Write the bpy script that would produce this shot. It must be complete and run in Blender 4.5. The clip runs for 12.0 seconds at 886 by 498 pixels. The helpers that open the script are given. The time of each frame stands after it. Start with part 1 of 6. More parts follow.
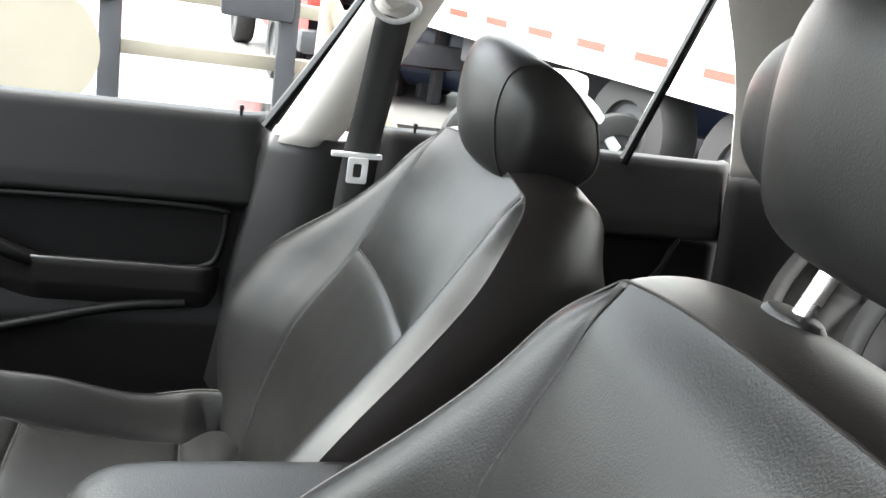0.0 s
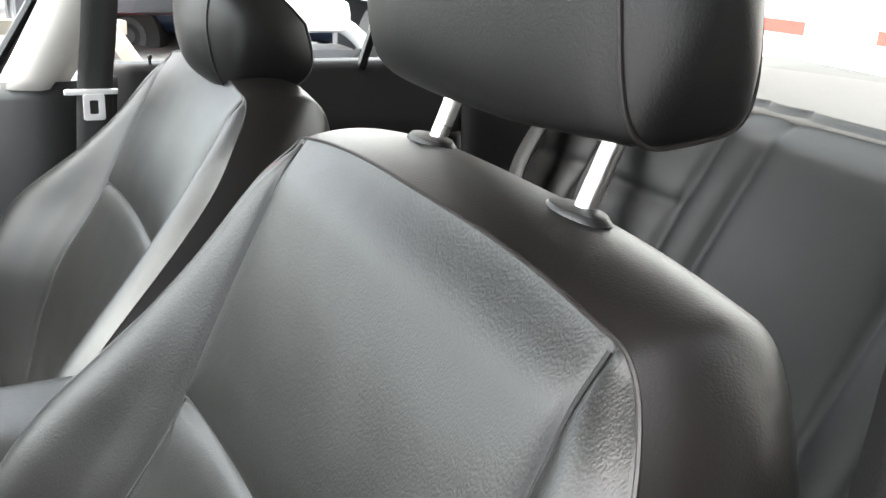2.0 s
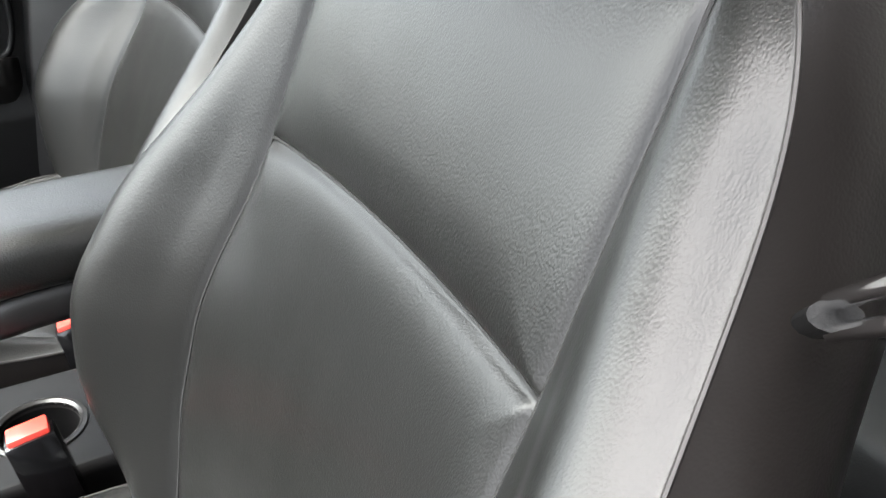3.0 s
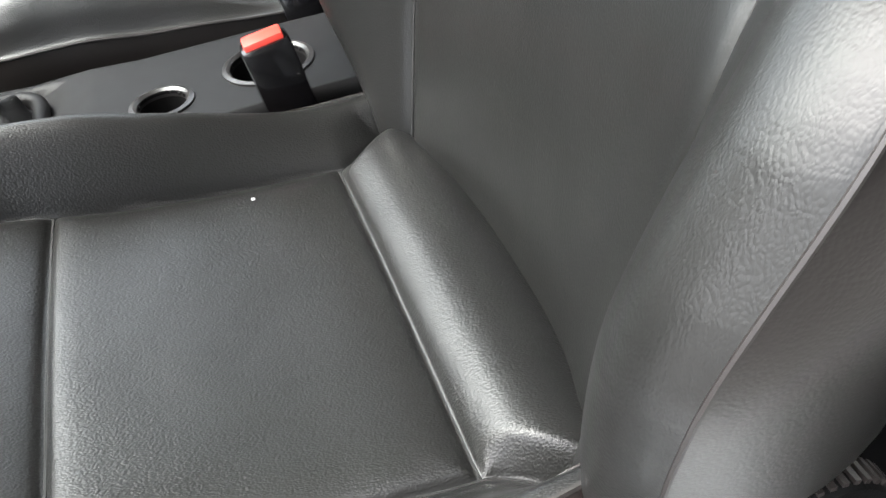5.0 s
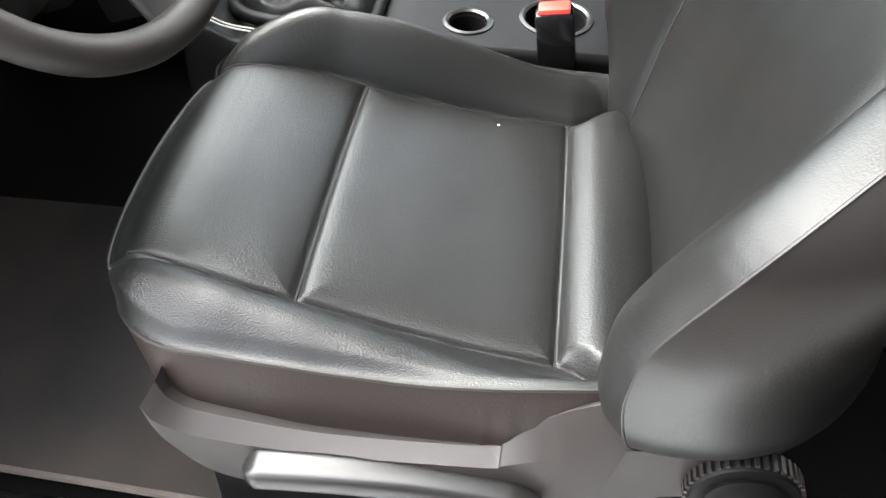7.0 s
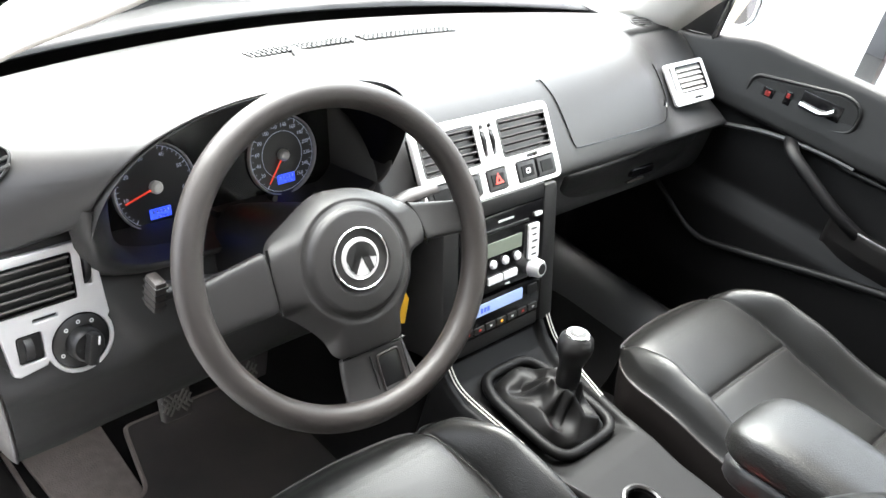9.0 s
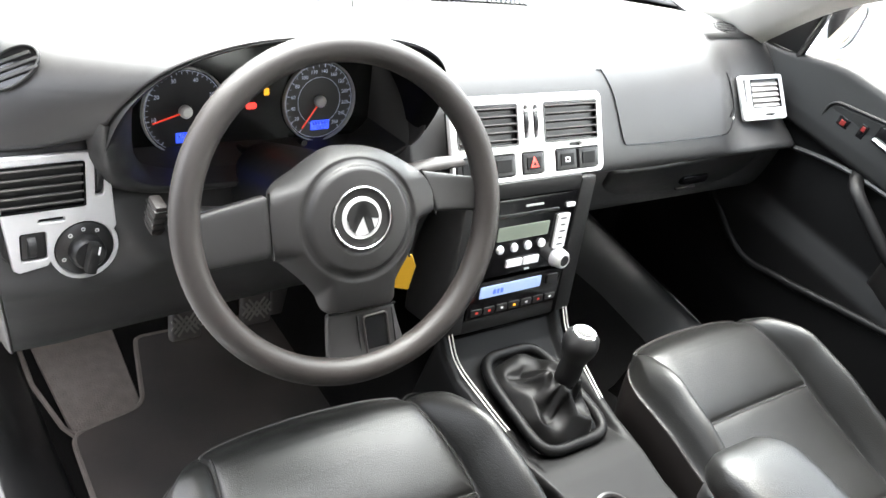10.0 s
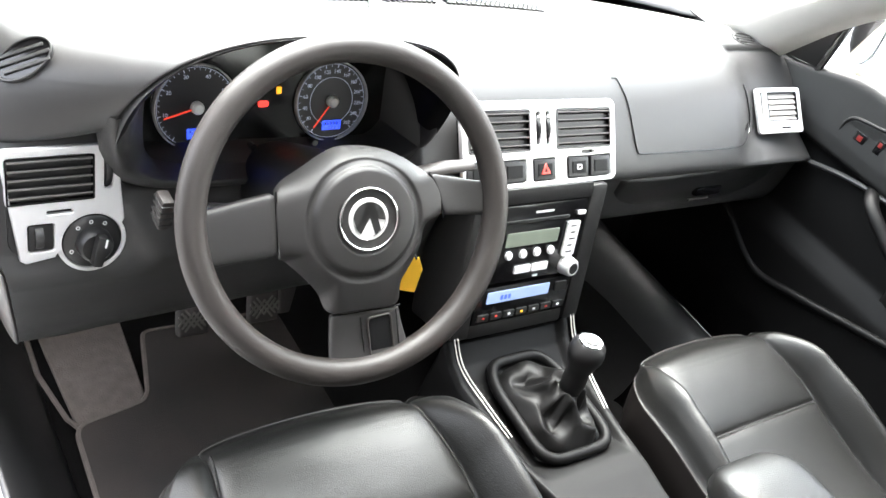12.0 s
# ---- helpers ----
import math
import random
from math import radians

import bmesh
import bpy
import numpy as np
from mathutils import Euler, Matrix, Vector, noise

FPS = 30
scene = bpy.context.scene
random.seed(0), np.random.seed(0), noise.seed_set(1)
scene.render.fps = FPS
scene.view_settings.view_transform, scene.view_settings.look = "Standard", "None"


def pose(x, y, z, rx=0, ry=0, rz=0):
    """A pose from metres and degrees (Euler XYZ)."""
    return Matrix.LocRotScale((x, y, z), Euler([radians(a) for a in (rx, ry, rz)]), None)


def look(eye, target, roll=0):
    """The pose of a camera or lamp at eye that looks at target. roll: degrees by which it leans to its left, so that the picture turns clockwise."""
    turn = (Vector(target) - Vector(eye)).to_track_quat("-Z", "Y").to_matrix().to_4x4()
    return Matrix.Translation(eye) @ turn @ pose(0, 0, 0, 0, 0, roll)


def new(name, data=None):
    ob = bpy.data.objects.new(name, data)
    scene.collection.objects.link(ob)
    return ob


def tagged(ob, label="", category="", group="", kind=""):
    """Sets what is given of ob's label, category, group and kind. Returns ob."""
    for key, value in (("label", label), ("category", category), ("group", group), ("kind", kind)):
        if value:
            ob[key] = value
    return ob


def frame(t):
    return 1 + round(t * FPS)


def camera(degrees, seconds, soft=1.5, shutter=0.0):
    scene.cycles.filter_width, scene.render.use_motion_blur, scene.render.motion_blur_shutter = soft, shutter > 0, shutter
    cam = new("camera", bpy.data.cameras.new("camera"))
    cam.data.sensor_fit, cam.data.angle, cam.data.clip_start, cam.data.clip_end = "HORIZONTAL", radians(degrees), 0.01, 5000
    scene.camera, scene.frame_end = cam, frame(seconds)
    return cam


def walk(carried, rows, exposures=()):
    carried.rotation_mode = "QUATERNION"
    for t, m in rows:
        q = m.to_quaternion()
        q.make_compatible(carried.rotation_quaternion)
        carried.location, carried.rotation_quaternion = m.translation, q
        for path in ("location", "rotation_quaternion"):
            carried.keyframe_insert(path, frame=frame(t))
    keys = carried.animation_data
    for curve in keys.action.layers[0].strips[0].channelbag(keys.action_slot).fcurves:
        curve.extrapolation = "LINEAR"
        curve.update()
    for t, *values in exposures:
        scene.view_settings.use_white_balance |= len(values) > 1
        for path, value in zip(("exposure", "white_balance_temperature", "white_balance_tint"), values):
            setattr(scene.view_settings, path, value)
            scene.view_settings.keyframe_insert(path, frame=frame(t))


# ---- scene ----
cam = camera(51.5, 12.0)
PATH = [
    (0, (-0.668, -0.404, 1.247), (1.171, -0.932, 0.662), 8.9),
    (0.2, (-0.701, -0.437, 1.265), (1.124, -1.03, 0.702), 7.8),
    (0.5, (-0.728, -0.448, 1.284), (1.042, -1.239, 0.792), 8.8),
    (1, (-0.761, -0.47, 1.289), (0.932, -1.431, 0.832), 8.0),
    (1.5, (-0.772, -0.463, 1.267), (0.893, -1.435, 0.735), 6.4),
    (2, (-0.782, -0.444, 1.23), (0.867, -1.356, 0.559), 3.5),
    (2.2, (-0.783, -0.436, 1.21), (0.854, -1.316, 0.471), 2.3),
    (2.5, (-0.786, -0.422, 1.182), (0.818, -1.289, 0.359), 1.4),
    (2.8, (-0.79, -0.406, 1.159), (0.784, -1.234, 0.245), 0.2),
    (3, (-0.788, -0.401, 1.138), (0.785, -1.191, 0.187), -1.7),
    (3.2, (-0.784, -0.4, 1.114), (0.79, -1.143, 0.128), -2.1),
    (4.8, (-0.82, -0.332, 0.983), (0.729, -0.724, -0.22), -9.6),
    (5, (-0.818, -0.325, 0.971), (0.715, -0.654, -0.27), -10.0),
    (5.5, (-0.82, -0.316, 0.946), (0.655, -0.463, -0.397), -10.5),
    (6, (-0.843, -0.298, 0.976), (0.477, -0.322, -0.526), -7.8),
    (6.5, (-0.892, -0.31, 1.046), (0.376, -0.233, -0.499), -5.3),
    (7, (-0.993, -0.348, 1.149), (0.44, -0.184, -0.236), 1.1),
    (7.5, (-1.074, -0.388, 1.248), (0.514, -0.03, 0.085), 4.5),
    (7.7, (-1.089, -0.401, 1.287), (0.523, 0.031, 0.184), 5.6),
    (9.3, (-0.911, -0.559, 1.455), (0.362, 0.555, 0.389), 17.1),
    (9.5, (-0.9, -0.565, 1.458), (0.35, 0.549, 0.364), 19.6),
    (10, (-0.878, -0.573, 1.465), (0.335, 0.521, 0.31), 22.5),
    (10.5, (-0.871, -0.576, 1.461), (0.333, 0.534, 0.312), 22.9),
    (11, (-0.872, -0.573, 1.461), (0.31, 0.547, 0.3), 23.1),
    (11.5, (-0.87, -0.576, 1.463), (0.316, 0.542, 0.305), 23.5),
    (12, (-0.869, -0.576, 1.465), (0.319, 0.54, 0.308), 23.6),
]
EXPOSURES = [(0, 3.02), (1, 2.92), (1.5, 2.97), (2.0, 3.2), (2.5, 3.33), (5, 3.2), (6.5, 3.25), (7.5, 3.6), (9.3, 3.62), (10.5, 3.74), (12, 3.78)]
walk(cam, [(t, look(eye, target, roll)) for t, eye, target, roll in PATH], EXPOSURES)

# ---- world and light ----
world = bpy.data.worlds.new("overcast_sky")
scene.world = world
world.use_nodes = True
wn = world.node_tree
sky = wn.nodes.new("ShaderNodeTexSky")
sky.sky_type = "NISHITA"
sky.sun_disc = False
sky.sun_elevation, sky.sun_rotation = radians(58), radians(15)
sky.air_density, sky.dust_density, sky.ozone_density = 1.0, 4.0, 1.0
cloud = wn.nodes.new("ShaderNodeHueSaturation")
cloud.inputs["Saturation"].default_value = 0.3
wn.links.new(sky.outputs[0], cloud.inputs["Color"])
wn.links.new(cloud.outputs[0], wn.nodes["Background"].inputs[0])
wn.nodes["Background"].inputs[1].default_value = 0.20
sun = new("sun", bpy.data.lights.new("sun", "SUN"))
sun.data.energy, sun.data.angle, sun.data.color = 1.45, radians(78), (1.0, 0.97, 0.93)
sun.matrix_world = look((1.2, 4.5, 7.4), (0, 0, 0))


# ---- materials ----
def mat(name, color, rough=0.5, metal=0.0, var=0.15, scale=30.0, bump=0.0, bscale=400.0, kind="noise", spec=0.5, dust=0.0, dustc=(0.35, 0.32, 0.28), stretch=(1, 1, 1), rvar=0.15):
    m = bpy.data.materials.new(name)
    m.use_nodes = True
    nt = m.node_tree
    b = nt.nodes["Principled BSDF"]
    b.inputs["Roughness"].default_value = rough
    b.inputs["Metallic"].default_value = metal
    b.inputs["Specular IOR Level"].default_value = spec
    co = nt.nodes.new("ShaderNodeTexCoord")
    mp = nt.nodes.new("ShaderNodeMapping")
    mp.inputs["Scale"].default_value = stretch
    nt.links.new(co.outputs["Object"], mp.inputs[0])
    n1 = nt.nodes.new("ShaderNodeTexNoise")
    n1.inputs["Scale"].default_value, n1.inputs["Detail"].default_value = scale, 5
    nt.links.new(mp.outputs[0], n1.inputs["Vector"])
    ramp = nt.nodes.new("ShaderNodeMixRGB")
    ramp.inputs[1].default_value = (*[c * (1 - var) for c in color], 1)
    ramp.inputs[2].default_value = (*[min(1, c * (1 + var)) for c in color], 1)
    nt.links.new(n1.outputs[0], ramp.inputs[0])
    out = ramp.outputs[0]
    if dust:
        n3 = nt.nodes.new("ShaderNodeTexNoise")
        n3.inputs["Scale"].default_value, n3.inputs["Detail"].default_value = 7.0, 8
        nt.links.new(co.outputs["Object"], n3.inputs["Vector"])
        mr = nt.nodes.new("ShaderNodeMapRange")
        mr.inputs[1].default_value, mr.inputs[2].default_value = 0.45, 0.8
        mr.inputs[3].default_value, mr.inputs[4].default_value = 0.0, dust
        nt.links.new(n3.outputs[0], mr.inputs[0])
        mx = nt.nodes.new("ShaderNodeMixRGB")
        mx.inputs[2].default_value = (*dustc, 1)
        nt.links.new(mr.outputs[0], mx.inputs[0])
        nt.links.new(out, mx.inputs[1])
        out = mx.outputs[0]
    nt.links.new(out, b.inputs["Base Color"])
    if rvar:
        mr = nt.nodes.new("ShaderNodeMapRange")
        mr.inputs[3].default_value, mr.inputs[4].default_value = max(0, rough * (1 - rvar)), min(1, rough * (1 + rvar))
        nt.links.new(n1.outputs[0], mr.inputs[0])
        nt.links.new(mr.outputs[0], b.inputs["Roughness"])
    if bump:
        if kind == "noise":
            n2 = nt.nodes.new("ShaderNodeTexNoise")
            n2.inputs["Detail"].default_value = 3
        else:
            n2 = nt.nodes.new("ShaderNodeTexVoronoi")
            n2.feature = "DISTANCE_TO_EDGE" if kind == "cells" else "F1"
        n2.inputs["Scale"].default_value = bscale
        nt.links.new(mp.outputs[0], n2.inputs["Vector"])
        bp = nt.nodes.new("ShaderNodeBump")
        bp.inputs["Strength"].default_value, bp.inputs["Distance"].default_value = bump, 0.0006
        nt.links.new(n2.outputs[0], bp.inputs["Height"])
        nt.links.new(bp.outputs[0], b.inputs["Normal"])
    return m


def glow(name, color, strength):
    m = bpy.data.materials.new(name)
    m.use_nodes = True
    b = m.node_tree.nodes["Principled BSDF"]
    b.inputs["Base Color"].default_value = (*color, 1)
    b.inputs["Emission Color"].default_value = (*color, 1)
    b.inputs["Emission Strength"].default_value = strength
    return m


def glass(name, tint=(0.9, 0.95, 0.93)):
    m = bpy.data.materials.new(name)
    m.use_nodes = True
    nt = m.node_tree
    tr = nt.nodes.new("ShaderNodeBsdfTransparent")
    tr.inputs[0].default_value = (*tint, 1)
    gl = nt.nodes.new("ShaderNodeBsdfGlossy")
    gl.inputs["Roughness"].default_value = 0.02
    fr = nt.nodes.new("ShaderNodeLayerWeight")
    fr.inputs["Blend"].default_value = 0.5
    pw = nt.nodes.new("ShaderNodeMath")
    pw.operation = "POWER"
    pw.inputs[1].default_value = 5.0
    nt.links.new(fr.outputs["Facing"], pw.inputs[0])
    ml = nt.nodes.new("ShaderNodeMath")
    ml.operation = "MULTIPLY_ADD"
    ml.inputs[1].default_value, ml.inputs[2].default_value = 0.85, 0.05
    nt.links.new(pw.outputs[0], ml.inputs[0])
    mx = nt.nodes.new("ShaderNodeMixShader")
    nt.links.new(ml.outputs[0], mx.inputs[0])
    nt.links.new(tr.outputs[0], mx.inputs[1])
    nt.links.new(gl.outputs[0], mx.inputs[2])
    nt.links.new(mx.outputs[0], nt.nodes["Material Output"].inputs[0])
    return m


def leather(name, color, rough, spec, grain, size=850.0, stretch=(1.0, 0.6, 0.6)):
    """Coated leather: warped pebble grain with fine creases, and patches of polish."""
    m = mat(name, color, rough, var=0.2, scale=9, rvar=0.07, spec=spec)
    nt = m.node_tree
    b = nt.nodes["Principled BSDF"]
    co = nt.nodes.new("ShaderNodeTexCoord")
    warp = nt.nodes.new("ShaderNodeTexNoise")
    warp.inputs["Scale"].default_value, warp.inputs["Detail"].default_value = 120.0, 2
    nt.links.new(co.outputs["Object"], warp.inputs["Vector"])
    mix = nt.nodes.new("ShaderNodeVectorMath")
    mix.operation = "MULTIPLY_ADD"
    mix.inputs[1].default_value = (0.003, 0.003, 0.003)
    nt.links.new(warp.outputs["Color"], mix.inputs[0])
    nt.links.new(co.outputs["Object"], mix.inputs[2])
    mp = nt.nodes.new("ShaderNodeMapping")
    mp.inputs["Scale"].default_value = stretch
    nt.links.new(mix.outputs[0], mp.inputs[0])
    peb = nt.nodes.new("ShaderNodeTexVoronoi")
    peb.feature = "SMOOTH_F1"
    peb.inputs["Scale"].default_value, peb.inputs["Smoothness"].default_value = size, 0.35
    nt.links.new(mp.outputs[0], peb.inputs["Vector"])
    swell = nt.nodes.new("ShaderNodeTexNoise")
    swell.inputs["Scale"].default_value, swell.inputs["Detail"].default_value = 26.0, 3
    nt.links.new(co.outputs["Object"], swell.inputs["Vector"])
    low = nt.nodes.new("ShaderNodeBump")
    low.inputs["Strength"].default_value, low.inputs["Distance"].default_value = 0.10, 0.002
    nt.links.new(swell.outputs[0], low.inputs["Height"])
    bp = nt.nodes.new("ShaderNodeBump")
    bp.invert = True
    bp.inputs["Strength"].default_value, bp.inputs["Distance"].default_value = grain, 0.0007
    nt.links.new(peb.outputs["Distance"], bp.inputs["Height"])
    nt.links.new(low.outputs[0], bp.inputs["Normal"])
    nt.links.new(bp.outputs[0], b.inputs["Normal"])
    return m


LEATHER = leather("black_leather", (0.0076, 0.0078, 0.0074), 0.36, 0.38, 0.35, 980.0)
LEATHER_B = leather("backrest_leather", (0.0072, 0.0074, 0.0070), 0.36, 0.32, 0.17, 1000.0, stretch=(1.0, 0.75, 0.5))
LEATHER_H = leather("headrest_leather", (0.0062, 0.0064, 0.0061), 0.40, 0.40, 0.10, 1200.0)
BENCH = leather("rear_bench_leather", (0.0062, 0.0064, 0.0063), 0.45, 0.18, 0.2, 1000.0)
GAITER = mat("matte_black_leather", (0.005, 0.005, 0.0049), 0.5, spec=0.25, var=0.2, scale=30, bump=0.4, bscale=700, kind="cells")
LEATHER_S = leather("smooth_black_leather", (0.0074, 0.0064, 0.0060), 0.36, 0.39, 0.12, 1000.0)
LEATHER_D = leather("black_vinyl_side", (0.0130, 0.0082, 0.0068), 0.45, 0.36, 0.30, 1000.0)
SEAM = mat("dark_thread", (0.004, 0.004, 0.004), 0.8)
PIPING = mat("piping", (0.009, 0.0072, 0.0066), 0.5, var=0.2)
DASH = mat("soft_black_plastic", (0.026, 0.026, 0.026), 0.45, var=0.1, scale=60, bump=0.35, bscale=900, kind="cells")
PLASTIC = mat("black_plastic", (0.006, 0.006, 0.0062), 0.42, var=0.2, scale=40, bump=0.25, bscale=700)
PLASTIC_G = mat("dusty_grey_plastic", (0.0160, 0.0127, 0.0118), 0.5, var=0.22, scale=20, bump=0.3, bscale=900, dust=0.10, dustc=(0.12, 0.11, 0.10))
PLASTIC_S = mat("satin_black_plastic", (0.010, 0.0095, 0.0092), 0.3, var=0.2, scale=30, bump=0.1, bscale=500)
PLASTIC_M = mat("matte_black_plastic", (0.0030, 0.0030, 0.0031), 0.5, var=0.2, scale=40, bump=0.3, bscale=700, spec=0.16)
STACKM = mat("dark_console_plastic", (0.0072, 0.0072, 0.0074), 0.42, var=0.1, scale=60, bump=0.3, bscale=900, kind="cells", spec=0.4)
PADM = mat("door_pad_vinyl", (0.0048, 0.0049, 0.0049), 0.5, spec=0.3, var=0.12, scale=40, bump=0.35, bscale=800, kind="cells")
GLOSS = mat("gloss_black", (0.004, 0.004, 0.0045), 0.15, var=0.2)
WHEELP = mat("steering_wheel_plastic", (0.0215, 0.0185, 0.0170), 0.44, var=0.25, scale=18, bump=0.4, bscale=800, kind="cells")
WHEELH = mat("steering_hub_plastic", (0.016, 0.0155, 0.0155), 0.45, var=0.1, scale=40, bump=0.25, bscale=1000, kind="cells")
SILVER = mat("silver_paint", (0.62, 0.62, 0.62), 0.35, metal=0.3, var=0.04, scale=80)
CHROME = mat("chrome", (0.8, 0.8, 0.8), 0.1, metal=1.0, var=0.05)
POSTM = mat("satin_chrome", (0.88, 0.86, 0.84), 0.28, metal=1.0, var=0.05)
CARPET = mat("black_carpet", (0.0160, 0.0136, 0.0125), 0.95, var=0.45, scale=220, bump=0.9, bscale=700, dust=0.6, dustc=(0.046, 0.033, 0.028))
# darker copy of the carpet; the footwell and tunnel shade is in its colour
CARPET_SHADED = mat("shaded_black_carpet", (0.0030, 0.0028, 0.0027), 0.95, var=0.45, scale=220, bump=0.9, bscale=700, spec=0.1)
MAT_G = mat("grey_footwell_carpet", (0.105, 0.088, 0.079), 0.95, var=0.5, scale=60, bump=1.0, bscale=230, kind="cells", dust=0.5, dustc=(0.055, 0.045, 0.040))
RUBBER = mat("rubber", (0.08, 0.074, 0.07), 0.7, var=0.2, bump=0.2, dust=0.2, dustc=(0.06, 0.055, 0.05))
HEADLINER = mat("light_grey_headliner", (0.58, 0.57, 0.54), 0.9, var=0.08, scale=200, bump=0.3, bscale=900)
SHELF = mat("grey_shelf_felt", (0.055, 0.053, 0.050), 0.95, var=0.1, scale=60, bump=0.4, bscale=700)
TRIM_L = mat("light_grey_trim", (0.42, 0.405, 0.38), 0.6, var=0.06, scale=40, bump=0.2, bscale=900)
BELT = mat("belt_webbing", (0.012, 0.012, 0.012), 0.7, var=0.3, scale=60, bump=0.5, bscale=800, stretch=(1, 1, 0.2))
RED = mat("red_plastic", (0.65, 0.05, 0.035), 0.4, var=0.1)
DIM_RED = mat("dim_red_lens", (0.16, 0.012, 0.010), 0.35, var=0.1)
YELLOW = mat("yellow_tag", (0.75, 0.42, 0.02), 0.5, var=0.1)
WHITE = mat("white_plastic", (0.75, 0.75, 0.75), 0.4, var=0.05)
PAINT = mat("silver_white_car_paint", (0.72, 0.75, 0.76), 0.25, var=0.03)
GLASS = glass("clear_glass")
# this tint is assumed, added to dim light entering through the rear glass
TINTED = glass("tinted_rear_glass", (0.75, 0.79, 0.77))
DIAL = mat("dial_face", (0.012, 0.012, 0.015), 0.4, var=0.1)
DIALW = glow("dial_white", (0.62, 0.66, 0.85), 0.02)
BLUE_LCD = glow("blue_lcd", (0.03, 0.07, 0.75), 0.16)
LCD_INK = mat("lcd_ink", (0.25, 0.35, 0.9), 0.5)
GREY_LCD = glow("grey_green_lcd", (0.12, 0.14, 0.11), 0.05)
LBLUE_LCD = glow("pale_blue_lcd", (0.25, 0.33, 0.55), 0.05)
RED_LAMP = glow("red_lamp", (0.95, 0.04, 0.03), 0.16)
AMBER_LAMP = glow("amber_lamp", (0.95, 0.38, 0.02), 0.11)
NEEDLE = glow("red_needle", (0.85, 0.06, 0.03), 0.05)


# ---- building helpers ----
def thing(name, label, category, at=(0, 0, 0), group="", kind=""):
    e = new(name)
    e.location = at
    return tagged(e, label, category, group, kind)


def mesh(name, verts, faces, material, parent=None, label="", smooth=True):
    me = bpy.data.meshes.new(name)
    me.from_pydata([tuple(v) for v in verts], [], faces)
    me.materials.append(material)
    if smooth:
        me.polygons.foreach_set("use_smooth", [True] * len(me.polygons))
    me.update()
    ob = new(name, me)
    if parent is not None:
        ob.parent = parent
    if label:
        ob["label"] = label
    return ob


def part(name, bm, material, parent=None, label="", smooth=False):
    me = bpy.data.meshes.new(name)
    bmesh.ops.recalc_face_normals(bm, faces=bm.faces)
    bm.to_mesh(me)
    bm.free()
    me.materials.append(material)
    if smooth:
        me.polygons.foreach_set("use_smooth", [True] * len(me.polygons))
        me.set_sharp_from_angle(angle=radians(38))
    ob = new(name, me)
    if parent is not None:
        ob.parent = parent
    if label:
        ob["label"] = label
    return ob


def grid_faces(n, m, loop_u=False, loop_v=False, base=0):
    f = []
    for i in range(n if loop_u else n - 1):
        for j in range(m if loop_v else m - 1):
            a, b = i, (i + 1) % n
            c, d = j, (j + 1) % m
            f.append((base + a * m + c, base + b * m + c, base + b * m + d, base + a * m + d))
    return f


def surface(name, fn, n, m, material, parent=None, label="", thick=0.0, loop_u=False, loop_v=False):
    """A smooth sheet of points fn(u, v), u and v from 0 to 1, with a thickness."""
    du, dv = (n if loop_u else n - 1), (m if loop_v else m - 1)
    verts = [fn(i / du, j / dv) for i in range(n) for j in range(m)]
    ob = mesh(name, verts, grid_faces(n, m, loop_u, loop_v), material, parent, label)
    if thick:
        md = ob.modifiers.new("thickness", "SOLIDIFY")
        md.thickness, md.offset = thick, 0
    return ob


def tube_bm(points, r, seg=10, closed=False, bm=None, flat=1.0, up=None):
    bm = bm or bmesh.new()
    pts = [Vector(p) for p in points]
    n = len(pts)
    rings, prev = [], None
    for i, p in enumerate(pts):
        a = pts[(i - 1) % n] if closed or i else p
        b = pts[(i + 1) % n] if closed or i < n - 1 else p
        t = (b - a).normalized()
        ref = Vector(up) if up else (prev if prev else (Vector((0, 0, 1)) if abs(t.z) < 0.9 else Vector((1, 0, 0))))
        s = t.cross(ref).normalized()
        w = s.cross(t).normalized()
        prev = w
        rr = r[i] if isinstance(r, (list, tuple)) else r
        rings.append([bm.verts.new(p + s * rr * math.cos(2 * math.pi * k / seg) + w * rr * flat * math.sin(2 * math.pi * k / seg)) for k in range(seg)])
    for i in range(n if closed else n - 1):
        A, B = rings[i], rings[(i + 1) % n]
        for k in range(seg):
            bm.faces.new((A[k], A[(k + 1) % seg], B[(k + 1) % seg], B[k]))
    if not closed:
        bm.faces.new(rings[0])
        bm.faces.new(rings[-1])
    return bm


def tube(name, points, r, material, parent=None, label="", seg=10, closed=False, flat=1.0, up=None):
    return part(name, tube_bm(points, r, seg, closed, None, flat, up), material, parent, label, True)


def box_bm(size, at=(0, 0, 0), bevel=0.003, m=None, bm=None, seg=2):
    b2 = bmesh.new()
    bmesh.ops.create_cube(b2, size=1, matrix=Matrix.Diagonal((*size, 1)))
    if bevel:
        bmesh.ops.bevel(b2, geom=b2.edges[:], offset=min(bevel, min(size) * 0.45), segments=seg, affect="EDGES", profile=0.6)
    bmesh.ops.transform(b2, matrix=(m or Matrix()) @ Matrix.Translation(at), verts=b2.verts)
    if bm is None:
        return b2
    me = bpy.data.meshes.new("tmp")
    b2.to_mesh(me)
    b2.free()
    bm.from_mesh(me)
    bpy.data.meshes.remove(me)
    return bm


def box(name, size, at, material, parent=None, label="", bevel=0.003, m=None):
    return part(name, box_bm(size, at, bevel, m), material, parent, label, True)


